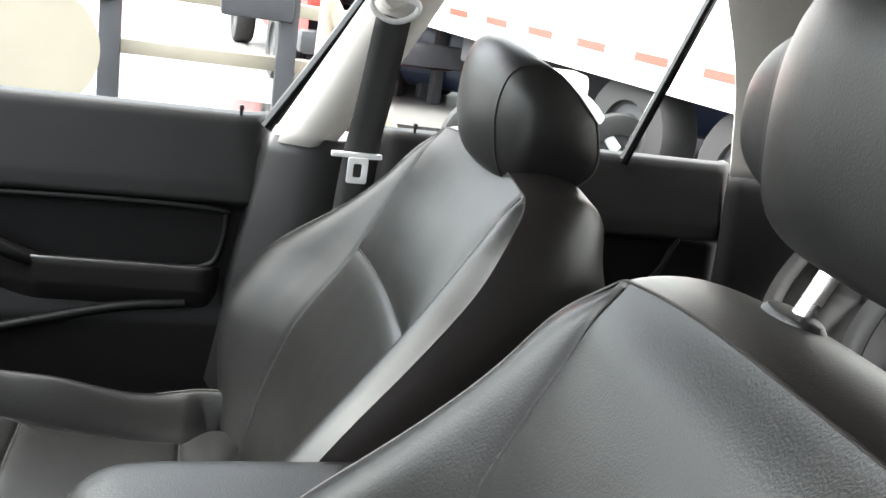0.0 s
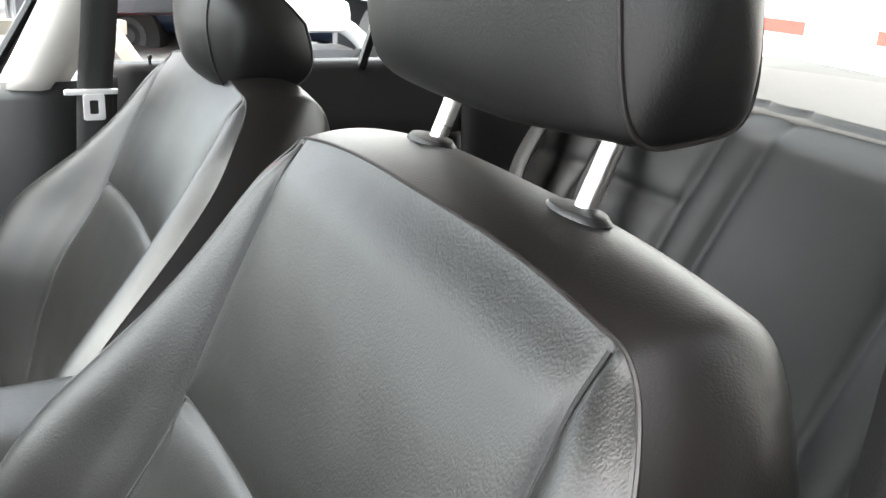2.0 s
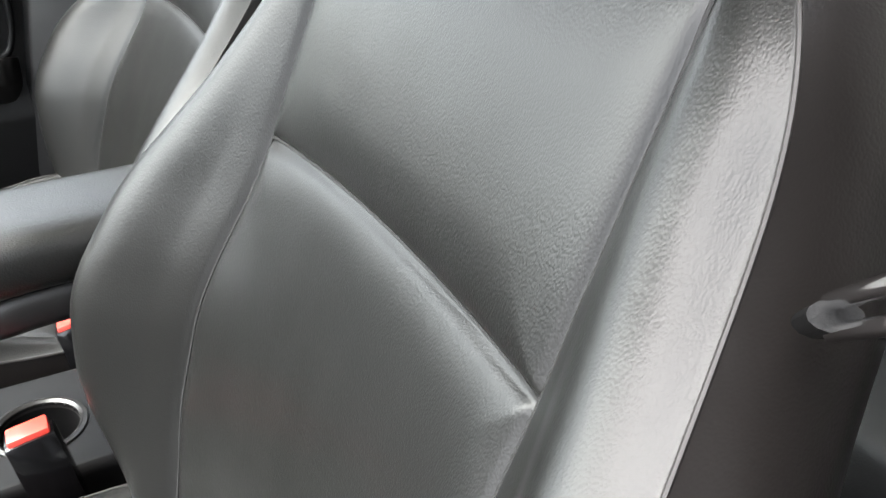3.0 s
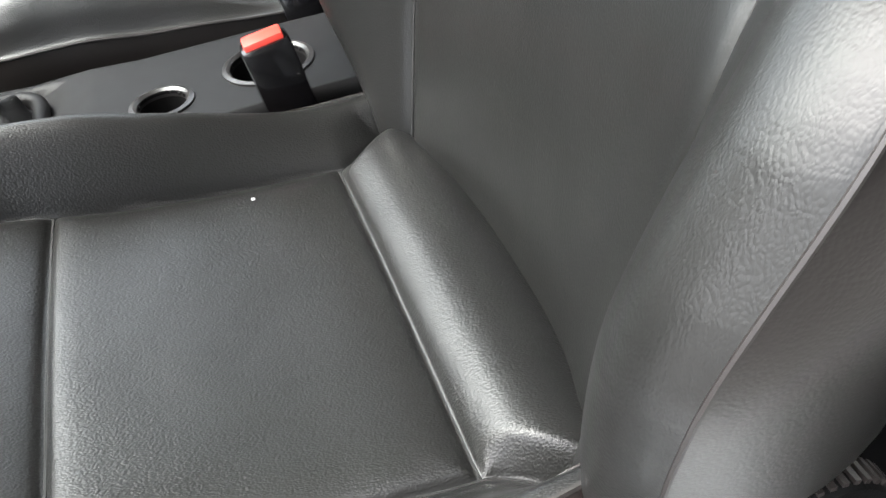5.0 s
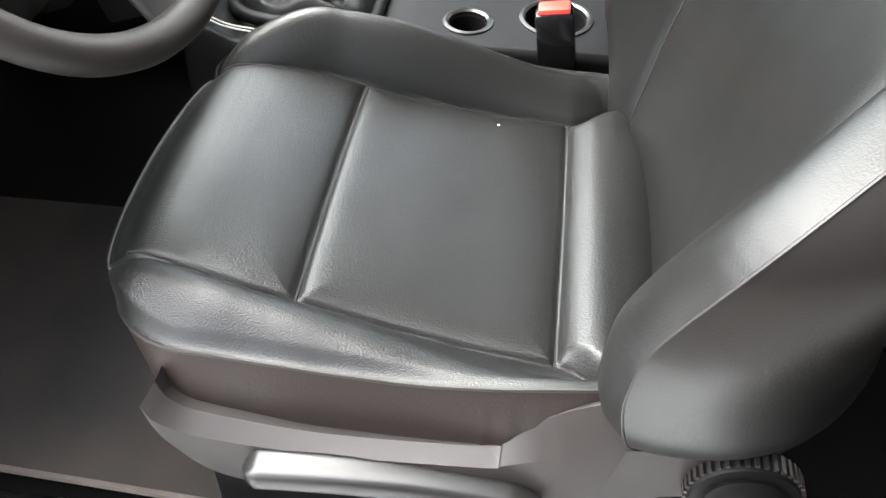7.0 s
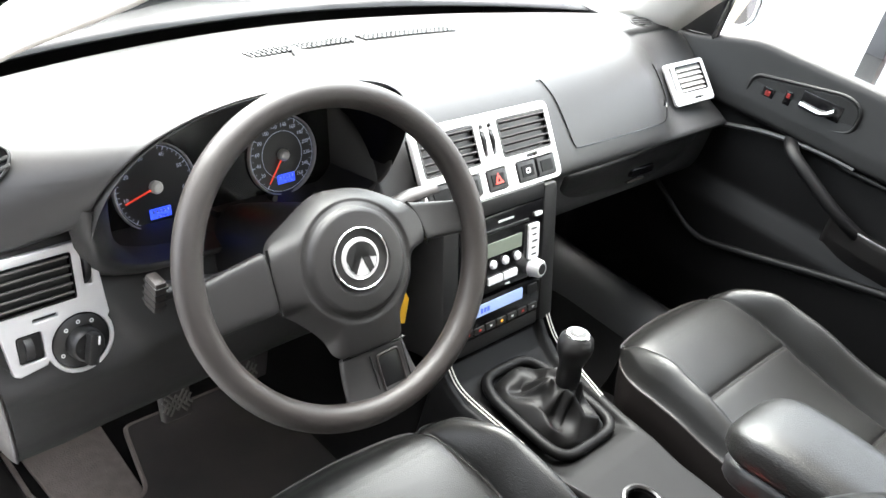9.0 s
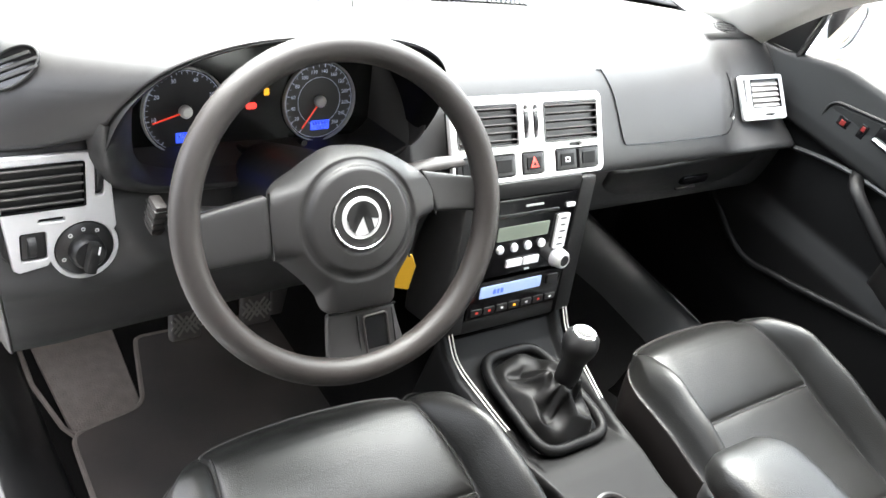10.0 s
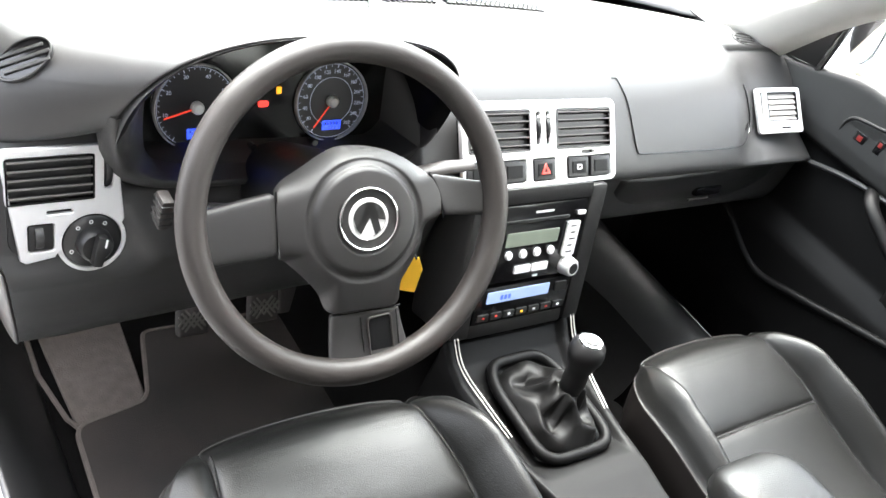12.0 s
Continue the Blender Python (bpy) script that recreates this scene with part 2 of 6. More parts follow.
def lathe_bm(profile, seg=40, m=None):
    """profile: (radius, height) pairs, turned round z."""
    bm = bmesh.new()
    rings = []
    for r, h in profile:
        if r < 1e-6:
            rings.append([bm.verts.new((0, 0, h))])
        else:
            rings.append([bm.verts.new((r * math.cos(2 * math.pi * k / seg), r * math.sin(2 * math.pi * k / seg), h)) for k in range(seg)])
    for A, B in zip(rings, rings[1:]):
        for k in range(seg):
            a, b = A[k % len(A)], A[(k + 1) % len(A)]
            c, d = B[(k + 1) % len(B)], B[k % len(B)]
            q = [a]
            for v in (b, c, d):
                if v not in q:
                    q.append(v)
            if len(q) > 2:
                bm.faces.new(q)
    if m:
        bmesh.ops.transform(bm, matrix=m, verts=bm.verts)
    return bm


def lathe(name, profile, material, parent=None, label="", seg=40, m=None):
    return part(name, lathe_bm(profile, seg, m), material, parent, label, True)


def rrect(w, h, r, n=5, cx=0.0, cy=0.0):
    pts = []
    for sx, sy, a0 in ((1, 1, 0), (-1, 1, 90), (-1, -1, 180), (1, -1, 270)):
        for k in range(n + 1):
            a = radians(a0 + 90 * k / n)
            pts.append((cx + sx * (w / 2 - r) + r * math.cos(a), cy + sy * (h / 2 - r) + r * math.sin(a)))
    return pts


def circle(r, n=40, cx=0.0, cy=0.0, ry=None):
    return [(cx + r * math.cos(2 * math.pi * k / n), cy + (ry or r) * math.sin(2 * math.pi * k / n)) for k in range(n)]


def plate(name, outlines, thick, material, parent=None, label="", m=None, bevel=0.0008):
    """A flat plate from 2D outlines (the first is the rim, the rest are holes), lying in its own xy plane, with its back at z=0."""
    cu = bpy.data.curves.new(name, "CURVE")
    cu.dimensions, cu.fill_mode = "2D", "BOTH"
    cu.extrude, cu.bevel_depth, cu.bevel_resolution, cu.offset = max(1e-5, thick / 2 - bevel), bevel, 1, -bevel
    for pts in outlines:
        sp = cu.splines.new("POLY")
        sp.points.add(len(pts) - 1)
        for p, q in zip(sp.points, pts):
            p.co = (q[0], q[1], 0, 1)
        sp.use_cyclic_u = True
    tmp = bpy.data.objects.new("tmp", cu)
    me = bpy.data.meshes.new_from_object(tmp)
    bpy.data.objects.remove(tmp)
    bpy.data.curves.remove(cu)
    me.transform((m or Matrix()) @ Matrix.Translation((0, 0, thick / 2)))
    me.name = name
    me.materials.clear()
    me.materials.append(material)
    ob = new(name, me)
    if parent is not None:
        ob.parent = parent
    if label:
        ob["label"] = label
    return ob


def text(name, body, size, material, parent, m, label=""):
    cu = bpy.data.curves.new(name, "FONT")
    cu.body, cu.size, cu.align_x, cu.align_y, cu.extrude = body, size, "CENTER", "CENTER", 0.0001
    tmp = bpy.data.objects.new("tmp", cu)
    me = bpy.data.meshes.new_from_object(tmp)
    bpy.data.objects.remove(tmp)
    bpy.data.curves.remove(cu)
    me.transform(m)
    me.name = name
    me.materials.clear()
    me.materials.append(material)
    ob = new(name, me)
    ob.parent = parent
    if label:
        ob["label"] = label
    return ob


def lerp(pairs, x):
    """Smooth interpolation through (x, value) pairs."""
    if x <= pairs[0][0]:
        return pairs[0][1]
    for (a, p), (b, q) in zip(pairs, pairs[1:]):
        if x <= b:
            k = (x - a) / (b - a)
            return p + (q - p) * k
    return pairs[-1][1]


def sstep(a, b, x):
    k = min(1, max(0, (x - a) / (b - a)))
    return k * k * (3 - 2 * k)


def spline(points, n):
    """Catmull-Rom through points, n steps a piece."""
    P = [Vector(p) for p in points]
    P = [P[0] * 2 - P[1]] + P + [P[-1] * 2 - P[-2]]
    out = []
    for i in range(1, len(P) - 2):
        a, b, c, d = P[i - 1:i + 3]
        for k in range(n):
            t = k / n
            out.append(0.5 * (2 * b + (c - a) * t + (2 * a - 5 * b + 4 * c - d) * t * t + (3 * b - a - 3 * c + d) * t ** 3))
    return out + [P[-2]]


def frame_at(origin, xdir, ydir):
    x = Vector(xdir).normalized()
    z = x.cross(Vector(ydir)).normalized()
    y = z.cross(x)
    m = Matrix((x, y, z)).transposed().to_4x4()
    m.translation = origin
    return m


# ---- front seats ----
SEAT_BASE = [(-0.47, 0.575), (-0.43, 0.588), (-0.385, 0.591), (-0.30, 0.600), (-0.22, 0.615), (-0.178, 0.626), (-0.12, 0.640), (-0.08, 0.647), (-0.05, 0.647), (-0.02, 0.638)]
BACK_LINE = [(0.54, -0.450), (0.60, -0.459), (0.70, -0.483), (0.80, -0.514), (0.905, -0.560), (1.0, -0.603), (1.085, -0.645), (1.12, -0.664)]


def smooth_lerp(pairs, x):
    return sum(lerp(pairs, x + d) for d in (-0.02, -0.01, 0, 0.01, 0.02)) / 5


def seam_line(name, points, parent):
    """A sunk dark thread along a sewn joint."""
    return tube(name, points, 0.0013, SEAM, parent, seg=6)


CUSH_W = [(-0.47, 0.210), (-0.42, 0.222), (-0.36, 0.223), (-0.30, 0.221), (-0.24, 0.219), (-0.18, 0.217), (-0.12, 0.214), (0.0, 0.212)]
CUSH_EDGE = [(-0.47, 0.640), (-0.42, 0.641), (-0.37, 0.634), (-0.32, 0.625), (-0.27, 0.620), (-0.20, 0.621), (-0.13, 0.622), (-0.07, 0.620), (-0.03, 0.614), (0.0, 0.606)]


def seat_cushion(seat):
    YB, YF, R = -0.470, -0.006, 0.085
    inner = 1 if seat.location.x < 0 else -1

    def plan(u, v):
        y = YB + (YF - YB) * v
        w = smooth_lerp(CUSH_W, y)
        # rounded front corners, and a slightly bowed front edge
        a = abs(u)
        y -= 0.024 * a ** 2 * sstep(0.6, 1.0, v)
        lim = YF - 0.024 * a ** 2 - R
        if y > lim:
            k = min(1.0, (y - lim) / R)
            w -= R * (1 - math.sqrt(max(0, 1 - k * k))) * a ** 3
        return u * w, y

    def side_at(y):
        return 0.160 - 0.008 * sstep(-0.385, -0.178, y) - 0.014 * sstep(-0.16, -0.03, y) + 0.035 * sstep(-0.385, -0.45, y)

    def height(x, y, u, v):
        side = side_at(y)
        ax = abs(x)
        base = smooth_lerp(SEAT_BASE, y)
        edge = smooth_lerp(CUSH_EDGE, y)
        if x * inner > 0:
            edge += 0.010 * sstep(-0.28, -0.16, y) - 0.030 * sstep(-0.26, -0.42, y)
        z = base - 0.018 * sstep(0.90, 1.0, v) ** 1.8
        wide = smooth_lerp(CUSH_W, y) - side
        if ax > side:
            t = min(1, (ax - side) / max(0.02, wide))
            t = max(t, sstep(0.80, 1.0, abs(u)) * 0.999)
            amp = (0.30 if inner > 0 > x else 0.80) * wide * (0.10 + 0.90 * sstep(-0.44, -0.20, y)) * (1 - 0.8 * sstep(-0.14, -0.03, y))
            z += (edge - z) * sstep(0.15, 1, t) + amp * math.sin(math.pi * t)
        d = min(abs(ax - side), abs(y + 0.178) if ax < side else 1, abs(y + 0.385) if ax < side else 1)
        soft_d = 0.007 * sstep(-0.01, -0.06, y)
        z += soft_d * (1 - math.exp(-d / 0.011)) - soft_d * 0.75 - 0.0030 * math.exp(-(d / 0.0030) ** 2)
        if ax < side:
            z += 0.005 * (1 - (ax / side) ** 2) * (1 if -0.385 < y < -0.178 else 0.6)
            if y < -0.385:
                z += 0.016 * math.sin(math.pi * min(1, (-0.385 - y) / 0.085)) ** 0.8 * sstep(0, 0.02, side - ax)
        z += 0.0005 * noise.noise(Vector((x * 24 + 5, y * 24, 0.3)))
        return z

    def top(u, v):
        x, y = plan(u, v)
        return x, y, height(x, y, u, v)

    nu, nv = 251, 221
    verts = [top(2 * i / (nu - 1) - 1, 1 - (1 - j / (nv - 1)) ** 1.25) for i in range(nu) for j in range(nv)]
    faces = grid_faces(nu, nv)
    loop = [j for j in range(nv)] + [i * nv + nv - 1 for i in range(1, nu)] + [(nu - 1) * nv + j for j in range(nv - 2, -1, -1)]
    rim = [Vector(verts[k]) for k in loop]
    for _ in range(6):
        rim = [rim[0]] + [(a + b * 2 + c) / 4 for a, b, c in zip(rim, rim[1:], rim[2:])] + [rim[-1]]
    for k, p in zip(loop, rim):
        verts[k] = tuple(p)
    c = mesh("cushion", verts, faces, LEATHER, seat)
    sv, sf, prev = [tuple(p) for p in rim], [], list(range(len(rim)))
    for step, (drop, out) in enumerate(((0.010, 0.002), (0.025, 0.004), (0.045, 0.005), (0.07, 0.002), (0.10, -0.010))):
        ring = []
        for k, p in enumerate(rim):
            a, b2 = rim[max(k - 10, 0)], rim[min(k + 10, len(rim) - 1)]
            t = b2 - a
            t.z = 0
            t.normalize()
            n = Vector((-t.y, t.x, 0))
            fold = 0.0030 * math.exp(-((p.y + 0.352) / 0.006) ** 2) + 0.0024 * math.exp(-((p.y + 0.372) / 0.005) ** 2) + 0.002 * math.exp(-((p.y + 0.335) / 0.004) ** 2)
            wave = (fold + 0.0012 * noise.noise(p * 18)) * (step / 4)
            ring.append(len(sv))
            sv.append((p.x + n.x * (out + wave), p.y + n.y * (out + wave), p.z - drop * (1 + 0.25 * sstep(-0.12, -0.02, p.y))))
            fr = sstep(-0.10, -0.03, p.y) * drop * 0.35
            sv[-1] = (sv[-1][0] - n.x * fr, sv[-1][1] - n.y * fr, sv[-1][2])
        for k in range(len(ring) - 1):
            sf.append((prev[k], prev[k + 1], ring[k + 1], ring[k]))
        prev = ring
    mesh("skirt", sv, sf, LEATHER_D if inner > 0 else LEATHER_S, seat, "brownish black vinyl skirt" if inner > 0 else "black vinyl skirt")
    tube("piping", [p + Vector((0, 0, -0.001)) for p in rim][::2], 0.0018, PIPING, c, seg=6)
    for sx in (-1, 1):
        line = []
        for k in range(110):
            v = 0.02 + 0.93 * k / 109
            y = YB + (YF - YB) * v
            x = sx * side_at(y)
            px, py = plan(x / smooth_lerp(CUSH_W, y), v)
            line.append((px, py, height(px, py, x / smooth_lerp(CUSH_W, y), v) + 0.0010))
        seam_line("seam", line, c)
    for yy in (-0.178, -0.385):
        s0 = side_at(yy)
        seam_line("seam", [(s0 * (2 * k / 30 - 1), yy, height(s0 * (2 * k / 30 - 1) * 0.999, yy, 0.5, 0.5) + 0.0010) for k in range(31)], c)
    return c


FACE_W = [(0.54, 0.185), (0.58, 0.204), (0.62, 0.232), (0.66, 0.254), (0.70, 0.270), (0.78, 0.290), (0.86, 0.281), (0.94, 0.251), (1.0, 0.232), (1.03, 0.224), (1.054, 0.212), (1.07, 0.198), (1.08, 0.184), (1.088, 0.170), (1.10, 0.160)]
BELLY = [(0.55, 0.012), (0.67, 0.030), (0.75, 0.038), (0.83, 0.036), (0.90, 0.030), (0.985, 0.018), (1.05, 0.006), (1.08, 0.0)]
EDGE_Y = [(0.54, -0.470), (0.58, -0.464), (0.64, -0.444), (0.70, -0.424), (0.78, -0.434), (0.86, -0.486), (0.94, -0.562), (1.0, -0.612), (1.054, -0.638), (1.10, -0.658)]

# the outboard bolster is wider and stands further forward
OUT_W = [(0.54, 0.015), (0.64, 0.022), (0.70, 0.012), (0.78, 0.016), (0.86, 0.031), (0.94, 0.011), (1.0, 0.0)]
OUT_Y = [(0.64, 0.012), (0.70, 0.004), (0.78, 0.014), (0.86, 0.022), (0.94, 0.008), (1.0, 0.0)]


def face_top(u):
    return 1.098 - 0.013 * abs(u) ** 3


def face_side(z):
    return 0.170 + 0.008 * sstep(0.90, 0.78, z) - 0.022 * sstep(0.72, 0.57, z)


def face_w(z, outer=False):
    return smooth_lerp(FACE_W, z) + (smooth_lerp(OUT_W, z) if outer else 0)


def back_face(u, h, out=-1):
    """A point of the backrest's front, u from -1 to 1 across, h from 0 to 1 upwards."""
    z = 0.545 + (face_top(u) - 0.545) * h
    w = face_w(z, u * out > 0)
    x = u * w
    y = smooth_lerp(BACK_LINE, z)
    ax, side = abs(x), face_side(z)
    edge = smooth_lerp(EDGE_Y, z) + (smooth_lerp(OUT_Y, z) if u * out > 0 else 0)
    inner = side - 0.004
    y += 0.018 * sstep(0.91, 0.76, z) * min(1, ax / side) ** 4
    if ax > inner:
        k = (ax - inner) / max(0.02, w - inner)
        y += (edge - y) * sstep(0.25, 1, k) + smooth_lerp(BELLY, z) * math.sin(math.pi * min(1, k) ** 1.25) ** 1.2
    cross = z - 0.906 - 0.006 * (1 - (ax / side) ** 2)
    d = min(abs(ax - side), abs(cross) if ax < side else 1)
    soft_d = 0.008 * sstep(1.09, 1.02, z)
    y += soft_d * (1 - math.exp(-d / 0.011)) - soft_d * 0.7 - 0.0030 * math.exp(-(d / 0.0030) ** 2)
    y -= 0.007 * sstep(0.92, 1.0, h) ** 1.5
    y += 0.0005 * noise.noise(Vector((x * 22, z * 22 + 7, 2.1)))
    if ax < side:
        y -= 0.010 * (1 - (ax / side) ** 2) * sstep(1.0, 0.8, z) - 0.006 * (1 - (ax / side) ** 2) * sstep(0.9, 0.96, z)
    return Vector((x, y, z))


def face_point(x, z, out=-1):
    u = x / face_w(z, x * out > 0)
    return back_face(u, (z - 0.545) / (face_top(u) - 0.545), out)


def seat_backrest(seat, lean=0.0):
    nu, nh = 271, 231
    out = -1 if seat.location.x < 0 else 1
    verts = [tuple(back_face(2 * i / (nu - 1) - 1, j / (nh - 1), out)) for i in range(nu) for j in range(nh)]
    faces = [f[::-1] for f in grid_faces(nu, nh)]
    loop = [j for j in range(nh)] + [i * nh + nh - 1 for i in range(1, nu)] + [(nu - 1) * nh + j for j in range(nh - 2, -1, -1)]
    rim = [Vector(verts[k]) for k in loop]
    for _ in range(30):
        rim = [rim[0]] + [(a + b2 * 2 + c) / 4 for a, b2, c in zip(rim, rim[1:], rim[2:])] + [rim[-1]]
    for k, p in zip(loop, rim):
        verts[k] = tuple(p)
    b = mesh("backrest", verts, faces, LEATHER_B, seat)
    # outward directions round the rim, well smoothed over the shoulders
    outs = []
    for k in range(len(rim)):
        a, c = rim[max(k - 28, 0)], rim[min(k + 28, len(rim) - 1)]
        t = c - a
        outs.append(Vector((-t.z, 0, t.x)).normalized())
    for _ in range(140):
        outs = [outs[0]] + [((p + q * 2 + r) / 4) for p, q, r in zip(outs, outs[1:], outs[2:])] + [outs[-1]]
    outs = [o.normalized() for o in outs]
    verts, faces = [tuple(p) for p in rim], []
    prev = list(range(len(rim)))
    K = 18
    for s in range(1, K + 1):
        q = s / K
        ring = []
        for p, n in zip(rim, outs):
            up = sstep(0.15, 0.95, n.z)
            a = q * math.pi / 2
            curl = (1 - math.cos(a)) ** 1.2
            push = (0.010 * (1 - up) + 0.012 * up) * math.sin(math.pi * q) ** 0.8 - (0.150 - 0.065 * up + 0.055 * math.exp(-((up - 0.45) / 0.3) ** 2)) * curl
            depth = (0.180 - 0.065 * sstep(0.25, 0.95, up)) * math.sin(a)
            ring.append(len(verts))
            verts.append(tuple(p + n * push + Vector((0, -depth, 0))))
        for k in range(len(ring) - 1):
            faces.append((prev[k], ring[k], ring[k + 1], prev[k + 1]))
        prev = ring
    left, right = prev[:nh], prev[-nh:][::-1]
    last = left
    for c in range(1, 24):
        q = c / 24
        row = []
        topline = verts[prev[nh - 1 + int(round((nu - 1) * q))]]
        for j in range(nh):
            p = Vector(verts[left[j]]).lerp(Vector(verts[right[j]]), q)
            p.y -= 0.02 * math.sin(math.pi * q)
            if j == nh - 1:
                p = Vector(topline)
            else:
                p.z += (topline[2] - verts[left[-1]][2] * (1 - q) - verts[right[-1]][2] * q) * (j / (nh - 1)) ** 3
            row.append(len(verts))
            verts.append(tuple(p))
        for j in range(nh - 1):
            faces.append((last[j], last[j + 1], row[j + 1], row[j]))
        last = row
    for j in range(nh - 1):
        faces.append((last[j], last[j + 1], right[j + 1], right[j]))
    cover = mesh("back_cover", verts, faces, LEATHER_S, seat, "smooth black side and back cover")
    tube("piping", rim[::2], 0.0012, PIPING, b, seg=6)
    off = Vector((0, 0.0012, 0))
    for sx in (-1, 1):
        seam_line("seam", [face_point(sx * face_side(z), z, out) + off for z in [0.56 + 0.522 * k / 109 for k in range(110)]], b)
    line = []
    for k in range(41):
        x = (2 * k / 40 - 1) * 0.1695
        line.append(face_point(x, 0.906 + 0.006 * (1 - (x / 0.170) ** 2), out) + off)
    seam_line("seam", line, b)
    shear = Matrix.Translation((-0.18 * lean, 0.24 * lean, -0.22 * lean)) @ Matrix(((1, 0, 0, 0), (0, 1, -lean, 0), (0, 0, 1, 0), (0, 0, 0, 1)))
    for ob in [b, cover] + list(b.children):
        ob.data.transform(shear)
    return b


def headrest(seat, lift, centre):
    C = Vector(centre)
    tilt = Matrix.Translation(C) @ Matrix.Rotation(radians(0 if lift == 0 else -11), 4, "Z") @ Matrix.Rotation(radians(4.5 if lift == 0 else 0), 4, "Y") @ Matrix.Rotation(radians(-6), 4, "X")

    def prof(a):
        c, s = math.cos(a), math.sin(a)
        e = 0.74 if s > 0 else (0.46 if lift == 0 else 0.62)
        y = math.copysign(abs(c) ** e, c) * 0.046
        z = math.copysign(abs(s) ** e, s) * (0.079 if s > 0 else 0.075)
        t = z / 0.075
        y = y * (1 - 0.24 * max(0, t) - (0.06 if lift else -0.02) * max(0, -t)) + 0.006 * max(0, t)
        if lift and y < 0:
            y *= 1.42 - 0.40 * t
        return y, z

    def bow(x):
        return -0.036 * (x / 0.125) ** 2

    stations = [(-0.115 + 0.230 * i / 36, 1.0) for i in range(37)]
    cap = [(0.115 + 0.024 * (1 - s ** 2.1), s) for s in (0.975, 0.94, 0.88, 0.8, 0.7, 0.58, 0.45, 0.3, 0.15)]
    stations = [(-x, s) for x, s in cap[::-1]] + stations + cap
    if lift == 0:
        # the inboard end rounds off long and softly
        stations = [p for p in stations if p[0] < 0.022] + [(0.022 + 0.156 * math.sin(a), max(0.08, math.cos(a) ** 0.92)) for a in [math.pi / 2 * k / 24 for k in range(1, 25)]]
    na, verts = 72, []
    for x, s in stations:
        g = 0.030 * math.exp(-((abs(x) - 0.1135) / 0.0025) ** 2) if lift or x < 0 else 0
        fall = 0.24 if lift else (0.08 if x < 0 else 0.22)
        top = 1 - fall * min(1, abs(x) / 0.115) ** (2.5 if lift or x < 0 else 2.0)
        for j in range(na):
            y, z = prof(2 * math.pi * j / na)
            low = 0.06 + 0.26 * max(0, min(1, (x + 0.06) / 0.175)) if lift == 0 else 0
            z *= top if z > 0 else 1 - 0.15 * (1 - min(1, abs(x) / 0.115) ** 2) - low
            y *= 1 - (0.18 if lift == 0 else 0.0) * min(1, abs(x) / 0.115) ** 2
            puff = 1 + 0.03 * math.cos(min(1, abs(x) / 0.115) * math.pi / 2)
            verts.append(tilt @ Vector((x, y * s * (1 - g) * puff + bow(min(0.115, abs(x))), z * s * (1 - g))))
    n = len(stations)
    faces = grid_faces(n, na, False, True)
    for k in (0, n - 1):
        c = len(verts)
        verts.append(sum((verts[k * na + j] for j in range(na)), Vector()) / na)
        faces += [(k * na + j, k * na + (j + 1) % na, c) for j in range(na)]
    bm = bmesh.new()
    bv = [bm.verts.new(v) for v in verts]
    for f in faces:
        bm.faces.new([bv[k] for k in f])
    h = part("headrest", bm, LEATHER_H, seat, "padded black leather headrest", True)
    h.data.set_sharp_from_angle(angle=radians(180))
    for sx in (-1, 1) if lift else (-1,):
        ring = []
        for j in range(48):
            y, z = prof(2 * math.pi * j / 48)
            z *= 1 - (0.24 if lift else 0.08) if z > 0 else (1 if lift else 0.94)
            ring.append(tilt @ Vector((sx * 0.1162, y * (0.82 if lift == 0 else 1.0) * 0.985 + bow(0.115), z * 0.985)))
        tube("piping", ring, 0.0012, PIPING, h, seg=6, closed=True)
    by, bz = (-0.709, 1.099) if lift == 0 else (-0.741, 1.068)
    for sx in (-0.070, 0.085) if lift == 0 else (-0.073, 0.073):
        rake = [(sx, by + 0.011, bz - 0.033), (sx, by, bz), (sx - 0.001, by - 0.009, bz + 0.025), (sx - 0.002, by - 0.015, bz + 0.047), (sx - 0.002, by - 0.012, bz + 0.085)]
        tube("headrest_post", spline(rake, 5), 0.0058, POSTM, seat, "chrome headrest post", seg=14)
        lathe("post_collar", [(0, 0.004), (0.008, 0.004), (0.015, 0.003), (0.0175, 0), (0.017, -0.020), (0, -0.020)], PLASTIC, seat, "black plastic collar",
              m=Matrix.Translation((sx, by + 0.003, bz + 0.0015)) @ Matrix.Rotation(radians(6), 4, "X") @ Matrix.Diagonal((1.3, 0.75, 1, 1)), seg=24)
    return h


